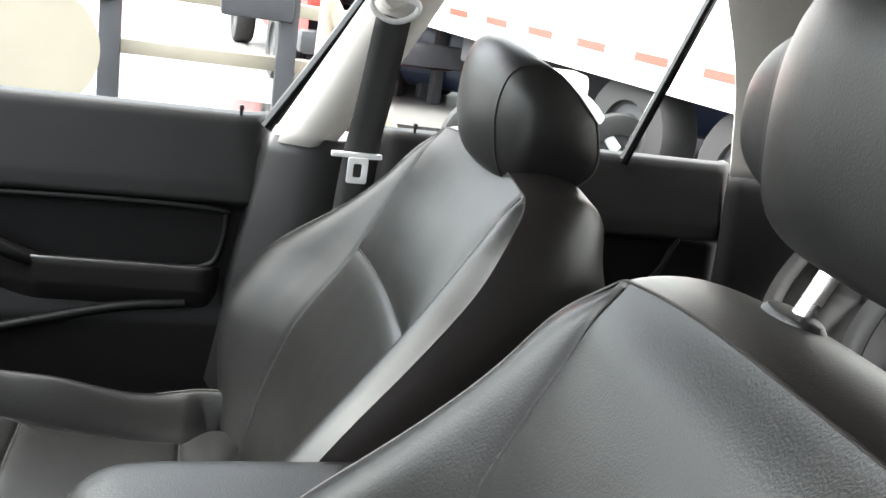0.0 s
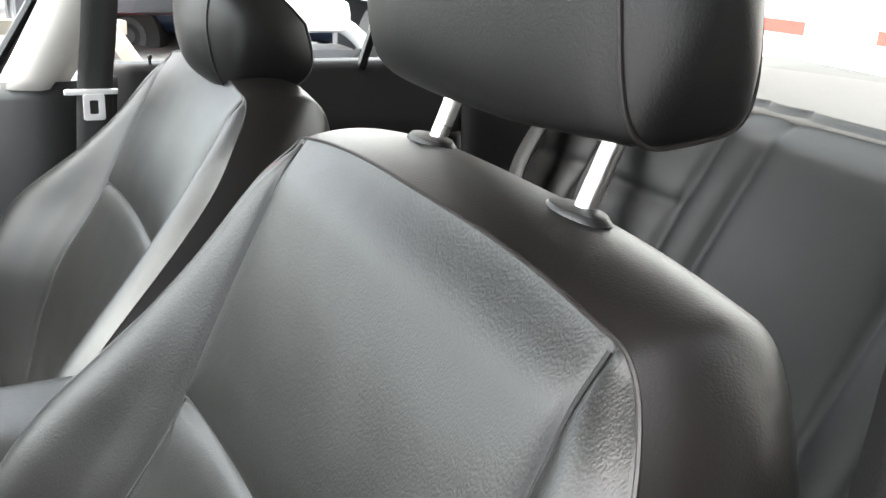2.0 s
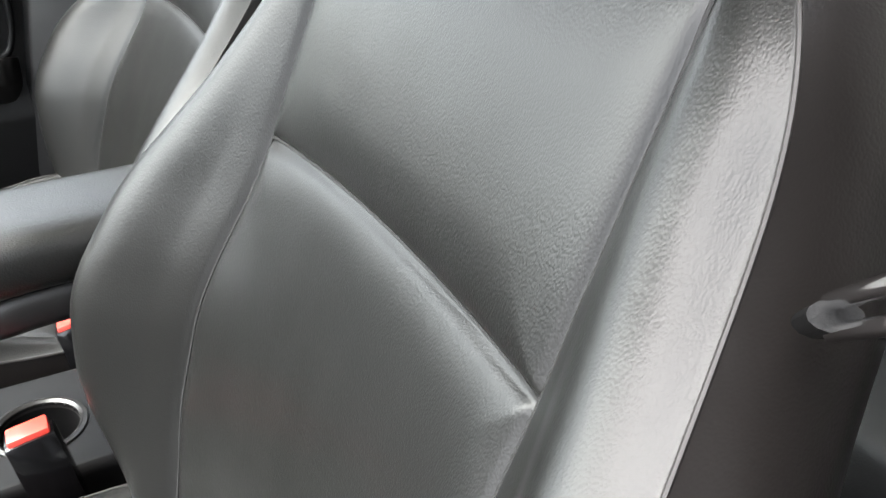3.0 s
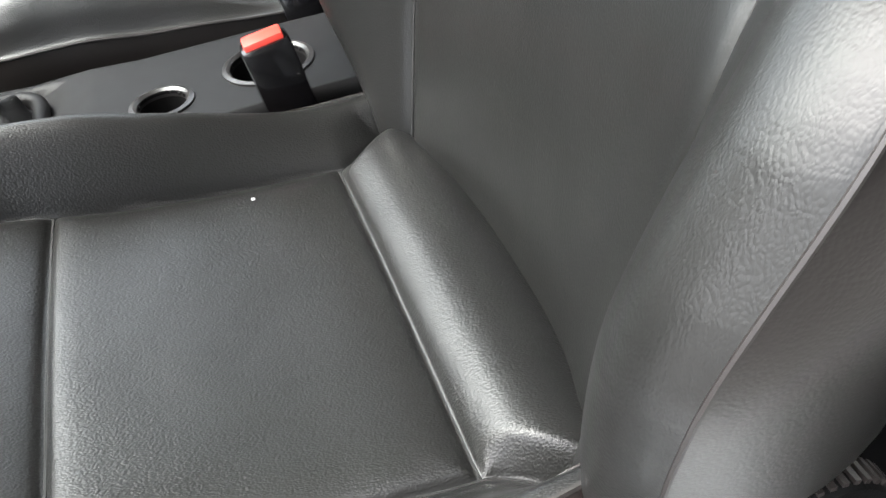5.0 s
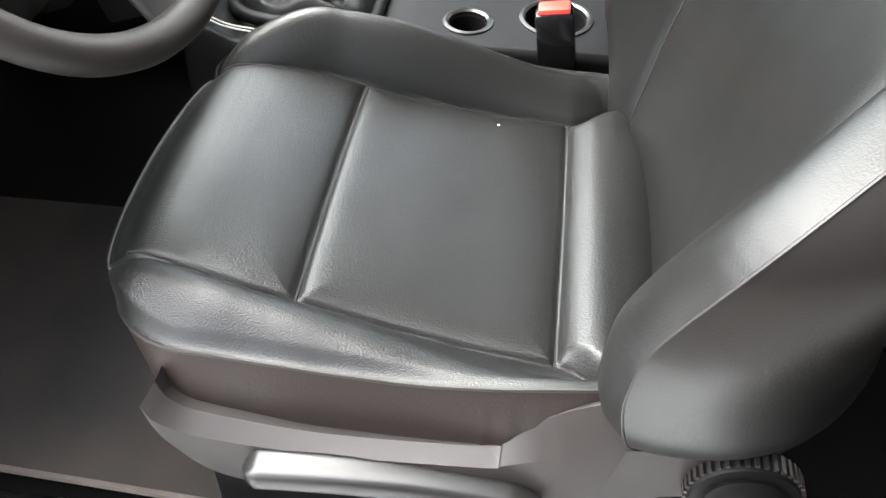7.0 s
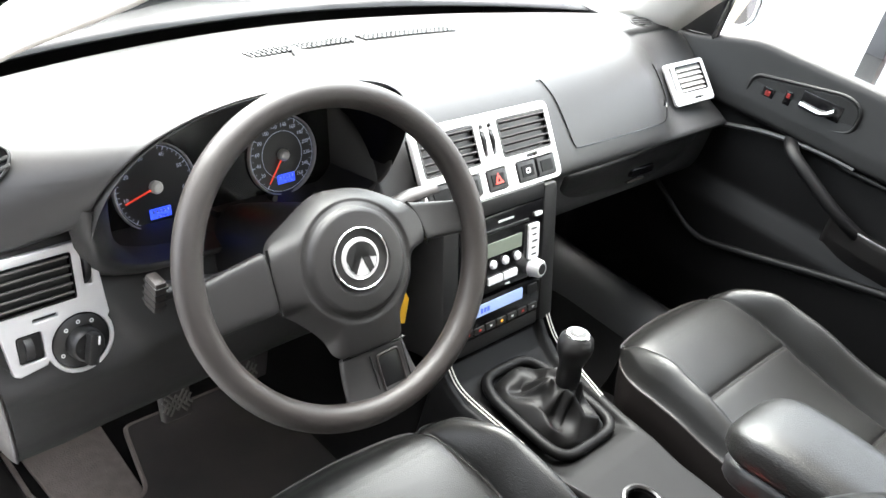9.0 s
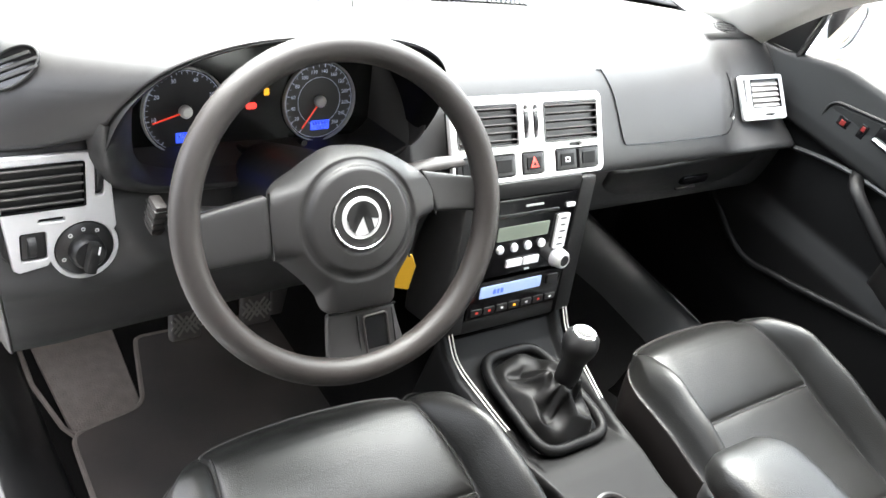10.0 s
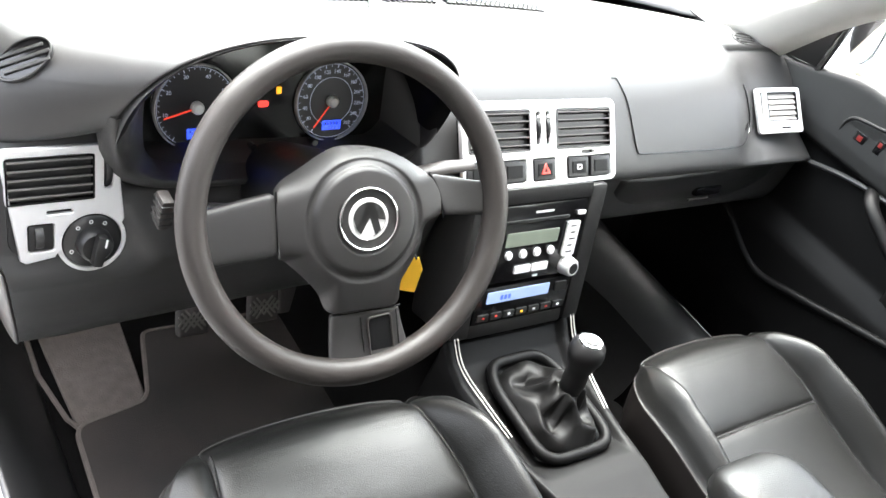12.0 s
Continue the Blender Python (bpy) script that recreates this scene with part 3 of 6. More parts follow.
def front_seat(label, at, driver):
    s = thing("front_seat", label, "car seat", at, "front seats")
    seat_cushion(s)
    seat_backrest(s, 0.0 if driver else 0.055)
    headrest(s, 0.0 if driver else -0.090, (-0.008, -0.679, 1.205) if driver else (0, -0.716, 1.136))
    sx = -1 if driver else 1
    # plastic side cover with the recliner knob
    X = sx * 0.232
    def side(pts, x):
        return [(x * sx, y, z) for y, z in pts]
    top = [(-0.088, 0.600), (-0.096, 0.580), (-0.125, 0.567), (-0.217, 0.558), (-0.335, 0.566), (-0.352, 0.576), (-0.372, 0.602), (-0.400, 0.624), (-0.424, 0.632), (-0.436, 0.614), (-0.460, 0.602), (-0.490, 0.600)]
    ridge = [(-0.078, 0.585), (-0.088, 0.566), (-0.125, 0.553), (-0.217, 0.549), (-0.335, 0.557), (-0.352, 0.563), (-0.382, 0.576), (-0.410, 0.588), (-0.435, 0.598), (-0.450, 0.602), (-0.468, 0.604), (-0.492, 0.604)]
    foot = [(-0.080, 0.560), (-0.092, 0.535), (-0.130, 0.500), (-0.217, 0.492), (-0.320, 0.490), (-0.340, 0.492), (-0.370, 0.500), (-0.395, 0.508), (-0.420, 0.518), (-0.445, 0.530), (-0.470, 0.542), (-0.50, 0.55)]
    rows = [spline(r, 8) for r in (side(top, 0.205), side(top, 0.227), side(ridge, 0.2405), side(foot, 0.238), side(foot, 0.205))]
    verts = [p for r in zip(*rows) for p in r]
    st = mesh("side_trim", verts, grid_faces(len(rows[0]), 5), PLASTIC_G, s, "dusty grey plastic side cover")
    st.data.set_sharp_from_angle(angle=radians(30))
    bv = st.modifiers.new("rounded", "BEVEL")
    bv.width, bv.segments, bv.angle_limit = 0.003, 2, radians(25)
    X = sx * 0.238
    if driver:
        ax = Matrix.Translation((X - sx * 0.004, -0.524, 0.570)) @ Matrix.Rotation(radians(90 * sx), 4, "Y")
        bm = lathe_bm([(0, 0.024), (0.026, 0.024), (0.030, 0.021), (0.030, 0.018), (0.038, 0.017), (0.040, 0.014), (0.041, 0.0), (0, 0)], 48, ax)
        k = part("recliner_knob", bm, PLASTIC_M, s, "round knurled recliner knob", True)
        for i in range(40):
            a = 2 * math.pi * i / 40
            bm = box_bm((0.0028, 0.0032, 0.014), (0.041 * math.cos(a), 0.041 * math.sin(a), 0.008), 0, ax @ Matrix.Translation((0.041 * math.cos(a), 0.041 * math.sin(a), 0.008)) @ Matrix.Rotation(a, 4, "Z") @ Matrix.Translation((-0.041 * math.cos(a), -0.041 * math.sin(a), -0.008)))
            part("knurl", bm, PLASTIC_G, k)
        # strap-like height lever: flat sloping top, blunt front end, tapered rear end
        def lever(u, v):
            y = -0.152 - 0.238 * u
            a = 2 * math.pi * v
            end = min(1, u / 0.05, (1 - u) / 0.12) ** 0.5
            wide = (0.0125 - 0.003 * u) * max(0.02, end)
            cx, cz = X + sx * (0.0125 - 0.004 * u), 0.5345 + 0.006 * math.sin(math.pi * u) - 0.010 * u ** 2
            px = math.copysign(abs(math.cos(a)) ** 0.45, math.cos(a)) * wide
            pz = math.copysign(abs(math.sin(a)) ** 0.45, math.sin(a)) * 0.0105 * max(0.02, end)
            return cx + sx * px, y, cz + pz - 0.28 * px
        surface("height_lever", lever, 60, 36, PLASTIC_S, s, "long satin black height lever", loop_v=True)
        tube("release_lever", spline([(X - 0.002, -0.325, 0.470), (X - 0.006, -0.36, 0.474), (X - 0.008, -0.41, 0.490), (X - 0.006, -0.432, 0.494)], 6), 0.012, PLASTIC_S, s, "black release lever", seg=12, flat=0.5)
        box("release_bolt", (0.014, 0.026, 0.012), (X - 0.002, -0.414, 0.473), CHROME, s, "worn metal bolt", 0.003)
    # seat base and rails
    box("seat_pan", (0.34, 0.30, 0.07), (0, -0.27, 0.50), PLASTIC, s, bevel=0.02)
    for rx in (-0.17, 0.17):
        box("seat_rail", (0.035, 0.40, 0.07), (rx, -0.29, 0.385), PLASTIC, s, "dark metal seat rail", bevel=0.006)
    return s


driver_seat = front_seat("black leather driver seat with stitched panels and raised bolsters", (-0.37, 0, 0), True)
passenger_seat = front_seat("black leather passenger seat beside the folded centre armrest", (0.362, -0.022, -0.034), False)


# ---- dashboard ----
dash = thing("dashboard", "dark grey soft plastic car dashboard with silver vent frames", "dashboard")
CLX, CLW = -0.375, 0.200


def dash_profile(x):
    """The dashboard's section at x, from the windscreen down to the knees, as (y, z)."""
    bow = 0.10 * (x / 0.7) ** 2
    p = [(0.62 - bow * 1.3, 0.895), (0.55 - bow, 0.922), (0.46 - bow * 0.6, 0.940), (0.38, 0.950), (0.31, 0.951), (0.26, 0.944), (0.215, 0.922), (0.18, 0.890), (0.152, 0.858), (0.138, 0.836), (0.136, 0.824)]
    if x > 0.13:
        p += [(0.142, 0.816), (0.155, 0.812), (0.158, 0.80), (0.162, 0.75), (0.172, 0.71), (0.20, 0.688), (0.26, 0.68), (0.36, 0.68)]
    elif x < -0.13:
        p += [(0.140, 0.81), (0.146, 0.78), (0.152, 0.745), (0.162, 0.70), (0.178, 0.655), (0.192, 0.618 + 0.06 * max(0, x + 0.62)), (0.215, 0.605 + 0.06 * max(0, x + 0.62)), (0.36, 0.60)]
    else:
        p += [(0.142, 0.816), (0.155, 0.812), (0.158, 0.79), (0.16, 0.74), (0.16, 0.69), (0.16, 0.65), (0.20, 0.62), (0.36, 0.60)]
    return p


def build_dash():
    cols = [-0.705 + 1.41 * i / 200 for i in range(201)]
    verts, m = [], 0
    for x in cols:
        prof = dash_profile(x)
        pts = spline([(0, y, z) for y, z in prof], 3)
        m = len(pts)
        inside = abs(x - CLX) < CLW - 0.022
        for k, q in enumerate(pts):
            y, z = q.y, q.z
            if x > 0.4 and y < 0.30 and z > 0.83:
                y += 0.045 * sstep(0.47, 0.575, x) * sstep(0.82, 0.86, z) * sstep(0.40, 0.20, y)
            if x < -0.4 and y < 0.32 and z > 0.745:
                y += sstep(-0.50, -0.56, x) * (max(y, 0.170 + (z - 0.775) * 0.28 + 1.25 * max(0, z - 0.880)) - y) * sstep(0.745, 0.765, z)
            if inside and z > 0.852:
                y = max(y, 0.300)
            elif inside and z > 0.835:
                y = max(y, 0.300 - (0.852 - z) * 6.5)
            elif inside and z > 0.76:
                y = max(y, 0.189 - (0.835 - z) * 0.6)
            end_x = lerp([(0.60, 0.638), (0.76, 0.672), (0.80, 0.690), (0.86, 0.705)], z)
            verts.append((x if x > -0.55 else -0.55 + (x + 0.55) * (end_x - 0.55) / 0.155, y, z))
    return mesh("dash_body", verts, grid_faces(len(cols), m), DASH, dash)


build_dash()
# strip added for the strongly lit edge of the door-side end panel
surface("end_cover", lambda u, v: (-lerp([(0.60, 0.639), (0.76, 0.673), (0.80, 0.692)], 0.79 - 0.185 * v) - 0.016 * u, lerp([(0.60, 0.200), (0.66, 0.176), (0.79, 0.146)], 0.79 - 0.185 * v) + 0.16 * u ** 2, 0.79 - 0.185 * v), 8, 14, PLASTIC_G, dash, "grey strip for the lit edge of the dashboard end cover", thick=0.003)


def hood_pt(a, k, inset=0.0):
    """The cowl over the gauges: a from 0 to pi over the arch, k from 0 (lip) to 1 (windscreen side)."""
    e = 0.78
    c, s = math.cos(a), math.sin(a)
    x = CLX + math.copysign(abs(c) ** e, c) * (CLW - inset)
    h = abs(s) ** e
    zt = 0.905 + h * (0.156 - inset)
    y0 = 0.165 - 0.045 * h
    y = y0 + k * (0.46 - y0)
    z = zt - (zt - 0.9 - 0.035 * h) * sstep(0.12, 1.0, k) - 0.02 * k * (1 - h)
    return x, y, z


surface("gauge_hood", lambda u, v: hood_pt(math.pi * u, v), 61, 24, DASH, dash, "arched gauge hood")
surface("hood_lining", lambda u, v: (lambda p: (p[0], p[1], p[2]))(hood_pt(math.pi * u, v * 0.55, 0.012 - 0.0119 * math.exp(-v * 30))), 61, 16, PLASTIC_M, dash, "black hood lining")


def shoulder(u, v, sx=-1):
    """The dashboard's soft shoulder, falling from the hood's lip (u 0) to the dashboard beside it (u 1)."""
    w = min(v / 0.92, 1.0)
    tuck = max(0.0, (v - 0.92) / 0.08)
    a = Vector(hood_pt(math.pi * (0.5 - sx * (0.03 + 0.45 * w)), 0.004))
    a += Vector((0.002 * sx, 0.014 * w ** 4, 0.001))
    b = shoulder_end[sx][min(int(w * 80), 80)]
    q = a.lerp(b, u)
    q.z += -math.sin(math.pi * u ** 0.8) * (0.010 * (1 - w) ** 2 + (0.007 if sx < 0 else 0.010) * sstep(0.2, 0.6, w))
    return q.x, q.y + 0.035 * tuck + (0.004 if sx < 0 else 0.010) * math.sin(math.pi * u ** 0.8) * sstep(0.3, 0.7, w), q.z - 0.010 * tuck ** 0.5 - 0.012 * tuck


shoulder_end = {-1: spline([(-0.615, 0.470, 0.925), (-0.655, 0.395, 0.944), (-0.690, 0.325, 0.946), (-0.703, 0.265, 0.926), (-0.704, 0.215, 0.880)], 20),
                1: spline([(-0.120, 0.470, 0.936), (-0.115, 0.390, 0.948), (-0.120, 0.310, 0.949), (-0.135, 0.245, 0.936), (-0.150, 0.205, 0.910)], 20)}
for sx in (-1, 1):
    surface("dash_shoulder", lambda u, v: shoulder(u, v, sx), 40, 60, DASH, dash, "soft dashboard shoulder beside the gauge hood", thick=0.002)

# gauge cluster
cluster = thing("instrument_cluster", "black gauge cluster with two white-ringed dials, lit lamps and blue displays", "gauge cluster")
CL_UP = (0, 0.32, 0.95)
clm = frame_at((CLX, 0.268, 0.880), (1, 0, 0.03), CL_UP)
plate("cluster_face", [rrect(0.37, 0.16, 0.05)], 0.004, GLOSS, cluster, "gloss black face", m=clm)
def cowl(u, v):
    """Lower half of the gauge surround: a soft lip rising out of the dashboard, and a sloping wall back to the gauges."""
    path = [(-0.200, 0.940), (-0.197, 0.915), (-0.190, 0.890), (-0.174, 0.867), (-0.148, 0.853), (-0.10, 0.846), (0, 0.845)]
    a = 1 - abs(2 * u - 1)
    q = spline([(x, 0, z) for x, z in path], 8)
    k = a * (len(q) - 1)
    i = min(int(k), len(q) - 2)
    p = q[i].lerp(q[i + 1], k - i)
    side = sstep(0.86, 0.90, p.z)
    x, z, sgn = abs(p.x), p.z, -1 if u < 0.5 else 1
    lip = 0.180 - 0.010 * side
    if v < 0.35:
        f = 1 - v / 0.35
        return CLX + sgn * (x + 0.016 * f), lip - 0.006 * math.sin(math.pi * (1 - f) * 0.75) + 0.020 * f * f, z - 0.022 * f * (1 - side)
    f = (v - 0.35) / 0.65
    inner = min(x, 0.133 + 0.004 * side if sgn < 0 else 0.186)
    return CLX + sgn * (x + (inner - x) * f ** 0.8), lip - 0.004 + (0.088 - lip + 0.180) * f ** 1.3, z - 0.012 * f * (1 - side)


surface("lower_cowl", cowl, 97, 22, DASH, dash, "rounded lower gauge surround")



def dial(cx, numbers, a0, a1, needle, minor, rings):
    m0 = clm @ Matrix.Translation((cx - CLX, 0.004, 0.0045))
    d = lathe("dial", [(0, 0.001), (0.0485, 0.001), (0.0485, 0)], DIAL, cluster, "black dial", m=m0)
    lathe("dial_ring", [(0.0495, 0.0), (0.0495, 0.005), (0.0503, 0.006), (0.0513, 0.005), (0.0516, 0.0)], SILVER, d, "bright ring", m=m0, seg=64)
    for r in rings:
        lathe("scale_line", [(r, 0.0012), (r, 0.0016), (r + 0.0005, 0.0016), (r + 0.0005, 0.0012)], DIALW, d, m=m0, seg=64)
    n = len(numbers)
    bm = bmesh.new()
    for i in range((n - 1) * minor + 1):
        a = radians(a0 + (a1 - a0) * i / ((n - 1) * minor))
        big = i % minor == 0
        box_bm((0.0040 if big else 0.0024, 0.0009 if big else 0.0005, 0.0004), (0.0448, 0, 0.0016), 0, m0 @ Matrix.Rotation(a, 4, "Z"), bm)
    part("tick_marks", bm, DIALW, d)
    for i, s in enumerate(numbers):
        if s:
            a = radians(a0 + (a1 - a0) * i / (n - 1))
            text("number", s, 0.0066, DIALW, d, m0 @ Matrix.Translation((0.0378 * math.cos(a), 0.0378 * math.sin(a), 0.0016)))
    a = radians(needle)
    bm = box_bm((0.036, 0.0018, 0.001), (0.023, 0, 0.0045), 0, m0 @ Matrix.Rotation(a, 4, "Z"))
    part("needle", bm, NEEDLE, d, "red needle")
    lathe("needle_hub", [(0, 0.010), (0.005, 0.0095), (0.0075, 0.007), (0.0075, 0.001)], WHITE, d, "white hub", m=m0, seg=24)
    lcd = plate("display", [rrect(0.027, 0.0125, 0.0015)], 0.001, BLUE_LCD, d, "glowing blue display", m=m0 @ Matrix.Translation((0.002, -0.031, 0.0016)))
    for k in range(5):
        plate("display_bar", [rrect(0.0026, 0.0036, 0.0005)], 0.0004, LCD_INK, d, m=m0 @ Matrix.Translation((-0.007 + 0.0045 * k, -0.0287, 0.0028)))
    for k in range(3):
        plate("display_bar", [rrect(0.003, 0.0018, 0.0005)], 0.0004, LCD_INK, d, m=m0 @ Matrix.Translation((0.000 + 0.0045 * k, -0.0345, 0.0028)))
    return d


dial(-0.449, ["", "10", "20", "30", "40", "50", "60", ""], 233, -53, 196, 5, (0.0468,))
dial(-0.272, ["", "20", "40", "60", "80", "100", "120", "140", "160", "180", "200", "220", "240", "260"], 236, -50, 233, 2, (0.0300, 0.0468))
plate("warning_lamp", [rrect(0.014, 0.008, 0.003)], 0.0012, RED_LAMP, cluster, "lit red lamp", m=clm @ Matrix.Translation((0.010, 0.004, 0.004)))
plate("warning_lamp", [rrect(0.007, 0.009, 0.001)], 0.0012, AMBER_LAMP, cluster, "lit amber lamp", m=clm @ Matrix.Translation((0.030, 0.020, 0.004)))
lathe("trip_button", [(0, 0.010), (0.004, 0.0095), (0.006, 0.007), (0.006, 0)], WHITE, cluster, "white trip button", m=clm @ Matrix.Translation((0.038, 0.047, 0.006)), seg=20)
for dx in (-0.008, 0.075):
    lathe("set_knob", [(0, 0.012), (0.004, 0.012), (0.0045, 0)], PLASTIC, cluster, m=clm @ Matrix.Translation((dx, -0.044, 0.010)), seg=16)


def vent(parent, m, w, h, slats=5, ribs=0, slant=-18, depth=0.012, slat=None):
    """Black louvres in a frame, with a dark duct behind."""
    duct = bmesh.new()
    box_bm((w, h, 0.002), (0, 0, -0.022), 0, m, duct)
    for sx in (-1, 1):
        box_bm((0.002, h, 0.024), (sx * w / 2, 0, -0.011), 0, m, duct)
        box_bm((w, 0.002, 0.024), (0, sx * h / 2, -0.011), 0, m, duct)
    v = part("vent_duct", duct, GLOSS, parent, "black vent duct")
    for k in range(slats):
        y = h * ((k + 0.5) / slats - 0.5)
        part("louvre", box_bm((w - 0.002, 0.0022, depth), (0, 0, 0), 0.0008, m @ Matrix.Translation((0, y, -0.004)) @ Matrix.Rotation(radians(slant), 4, "X")), slat or PLASTIC_G, v)
    for k in range(ribs):
        x = w * ((k + 0.5) / ribs - 0.5)
        part("rib", box_bm((0.0015, h - 0.002, 0.010), (0, 0, 0), 0.0004, m @ Matrix.Translation((x, 0, -0.013)) @ Matrix.Rotation(radians(25), 4, "Y")), PLASTIC_G, v)
    return v


# centre vents and switch row
centre = thing("centre_vent_panel", "silver centre panel with two black air vents and rocker switches", "vent panel", group="dashboard vents")
cm = frame_at((0.0, 0.153, 0.889), (1, 0, 0), (0, 0.60, 0.80))
VW_, VH_ = 0.107, 0.055
holes = [rrect(VW_, VH_, 0.004, cx=-0.078, cy=0.018), rrect(VW_, VH_, 0.004, cx=0.078, cy=0.018), rrect(0.0075, 0.045, 0.003, cx=-0.009, cy=0.020), rrect(0.0075, 0.045, 0.003, cx=0.009, cy=0.020)]
SW_X = [(-0.112, 0.050), (-0.055, 0.044), (0.0, 0.042), (0.065, 0.042), (0.109, 0.042)]
holes += [rrect(w, 0.031, 0.003, cx=x, cy=-0.036) for x, w in SW_X[:3]] + [rrect(0.088, 0.031, 0.003, cx=0.087, cy=-0.036)]
holes += [rrect(0.026, 0.005, 0.0024, cx=0.085, cy=-0.0155)]
plate("frame", [rrect(0.284, 0.116, 0.012)] + holes, 0.008, SILVER, centre, "satin silver frame", m=cm, bevel=0.0015)
plate("backing", [rrect(0.276, 0.108, 0.010)], 0.003, PLASTIC, centre, m=cm @ Matrix.Translation((0, 0, -0.0005)))
for sx in (-0.078, 0.078):
    vent(centre, cm @ Matrix.Translation((sx, 0.018, 0.0075)), VW_ - 0.002, VH_ - 0.002, 5)
for sx in (-0.009, 0.009):
    lathe("vent_wheel", [(0, -0.0025), (0.021, -0.0025), (0.022, 0), (0.021, 0.0025), (0, 0.0025)], PLASTIC, centre, m=cm @ Matrix.Translation((sx, 0.020, -0.010)) @ Matrix.Rotation(radians(90), 4, "Y"), seg=24)
    box("wheel_mark", (0.0052, 0.003, 0.0012), (sx, 0.036, 0.0082), SILVER, centre, "", 0.0004, cm)
for x, w in SW_X:
    b = part("switch", box_bm((w - 0.003, 0.028, 0.008), (x, -0.036, 0.005), 0.0022, cm), PLASTIC, centre, "black rocker switch", True)
    part("switch_dish", box_bm((w * 0.62, 0.017, 0.0016), (x, -0.036, 0.0094), 0.0007, cm), PLASTIC_M, b)
tri = [(0.010 * math.cos(radians(90 + 120 * k)), 0.010 * math.sin(radians(90 + 120 * k))) for k in range(3)]
tri2 = [(0.0045 * math.cos(radians(90 + 120 * k)), 0.0045 * math.sin(radians(90 + 120 * k))) for k in range(3)]
plate("hazard_triangle", [tri, tri2], 0.001, RED, centre, "red hazard triangle", m=cm @ Matrix.Translation((0, -0.037, 0.0102)), bevel=0.0002)
plate("switch_symbol", [rrect(0.009, 0.007, 0.001), rrect(0.006, 0.004, 0.0008)], 0.0006, WHITE, centre, m=cm @ Matrix.Translation((0.065, -0.036, 0.0102)), bevel=0.0001)

# light switch panel at the driver's end
lp = thing("light_switch_panel", "silver end panel with air vent, dimmer wheel and round headlight switch", "vent panel", group="dashboard vents")
lm = frame_at((-0.612, 0.186, 0.832), (1, 0, 0.03), (0, 0.27, 0.96))
arc = [(0.026 + 0.036 * math.cos(radians(a)), -0.052 + 0.036 * math.sin(radians(a))) for a in range(-165, 31, 13)]
rim = [(-0.062, 0.050), (-0.058, 0.056), (0.042, 0.056), (0.050, 0.052), (0.053, 0.045), (0.060, -0.030)] + arc[::-1] + [(-0.012, -0.066), (-0.040, -0.070), (-0.046, -0.066)]
plate("frame", [rim[::-1], rrect(0.086, 0.050, 0.004, cx=-0.014, cy=0.022), rrect(0.0085, 0.038, 0.003, cx=0.043, cy=0.026), circle(0.031, 40, 0.026, -0.052), rrect(0.026, 0.031, 0.003, cx=-0.025, cy=-0.042), rrect(0.026, 0.0045, 0.002, cx=-0.006, cy=-0.0145)],
      0.008, SILVER, lp, "satin silver frame", m=lm, bevel=0.0012)
plate("backing", [rrect(0.10, 0.116, 0.02, cx=-0.006, cy=-0.006)], 0.003, PLASTIC, lp, m=lm @ Matrix.Translation((0, 0, -0.0005)))
# mid grey slats: the light on the louvre tops is put into their colour
vent(lp, lm @ Matrix.Translation((-0.014, 0.022, 0.0075)), 0.084, 0.048, 5, 7, slat=RUBBER)
lathe("vent_wheel", [(0, -0.003), (0.020, -0.003), (0.021, 0), (0.020, 0.003), (0, 0.003)], PLASTIC, lp, m=lm @ Matrix.Translation((0.043, 0.026, -0.008)) @ Matrix.Rotation(radians(90), 4, "Y"), seg=24)
ks = lathe("headlight_switch", [(0, 0.009), (0.026, 0.009), (0.030, 0.006), (0.0308, 0), (0, 0)], PLASTIC, lp, "round black headlight switch", m=lm @ Matrix.Translation((0.026, -0.052, 0.002)))
lathe("knob", [(0, 0.016), (0.015, 0.016), (0.018, 0.012), (0.0185, 0)], PLASTIC, ks, m=lm @ Matrix.Translation((0.026, -0.052, 0.010)))
part("grip", box_bm((0.011, 0.034, 0.014), (0, 0, 0.022), 0.003, lm @ Matrix.Translation((0.026, -0.052, 0.010)) @ Matrix.Rotation(radians(-12), 4, "Z")), PLASTIC, ks, "", True)
part("pointer", box_bm((0.002, 0.009, 0.001), (0.003, 0.011, 0.0292), 0, lm @ Matrix.Translation((0.026, -0.052, 0.010)) @ Matrix.Rotation(radians(-12), 4, "Z")), WHITE, ks)
for a in (60, 95, 130, 200):
    plate("switch_symbol", [circle(0.0022, 12), circle(0.0013, 12)], 0.0004, WHITE, ks, m=lm @ Matrix.Translation((0.026 + 0.024 * math.cos(radians(a)), -0.052 + 0.024 * math.sin(radians(a)), 0.0112)), bevel=0.0001)
dm = part("dimmer", box_bm((0.024, 0.029, 0.006), (-0.025, -0.042, 0.004), 0.002, lm), PLASTIC, lp, "", True)
lathe("dimmer_wheel", [(0, -0.004), (0.013, -0.004), (0.0135, 0), (0.013, 0.004), (0, 0.004)], WHEELH, dm, m=lm @ Matrix.Translation((-0.027, -0.042, 0.001)) @ Matrix.Rotation(radians(90), 4, "Y"), seg=24)

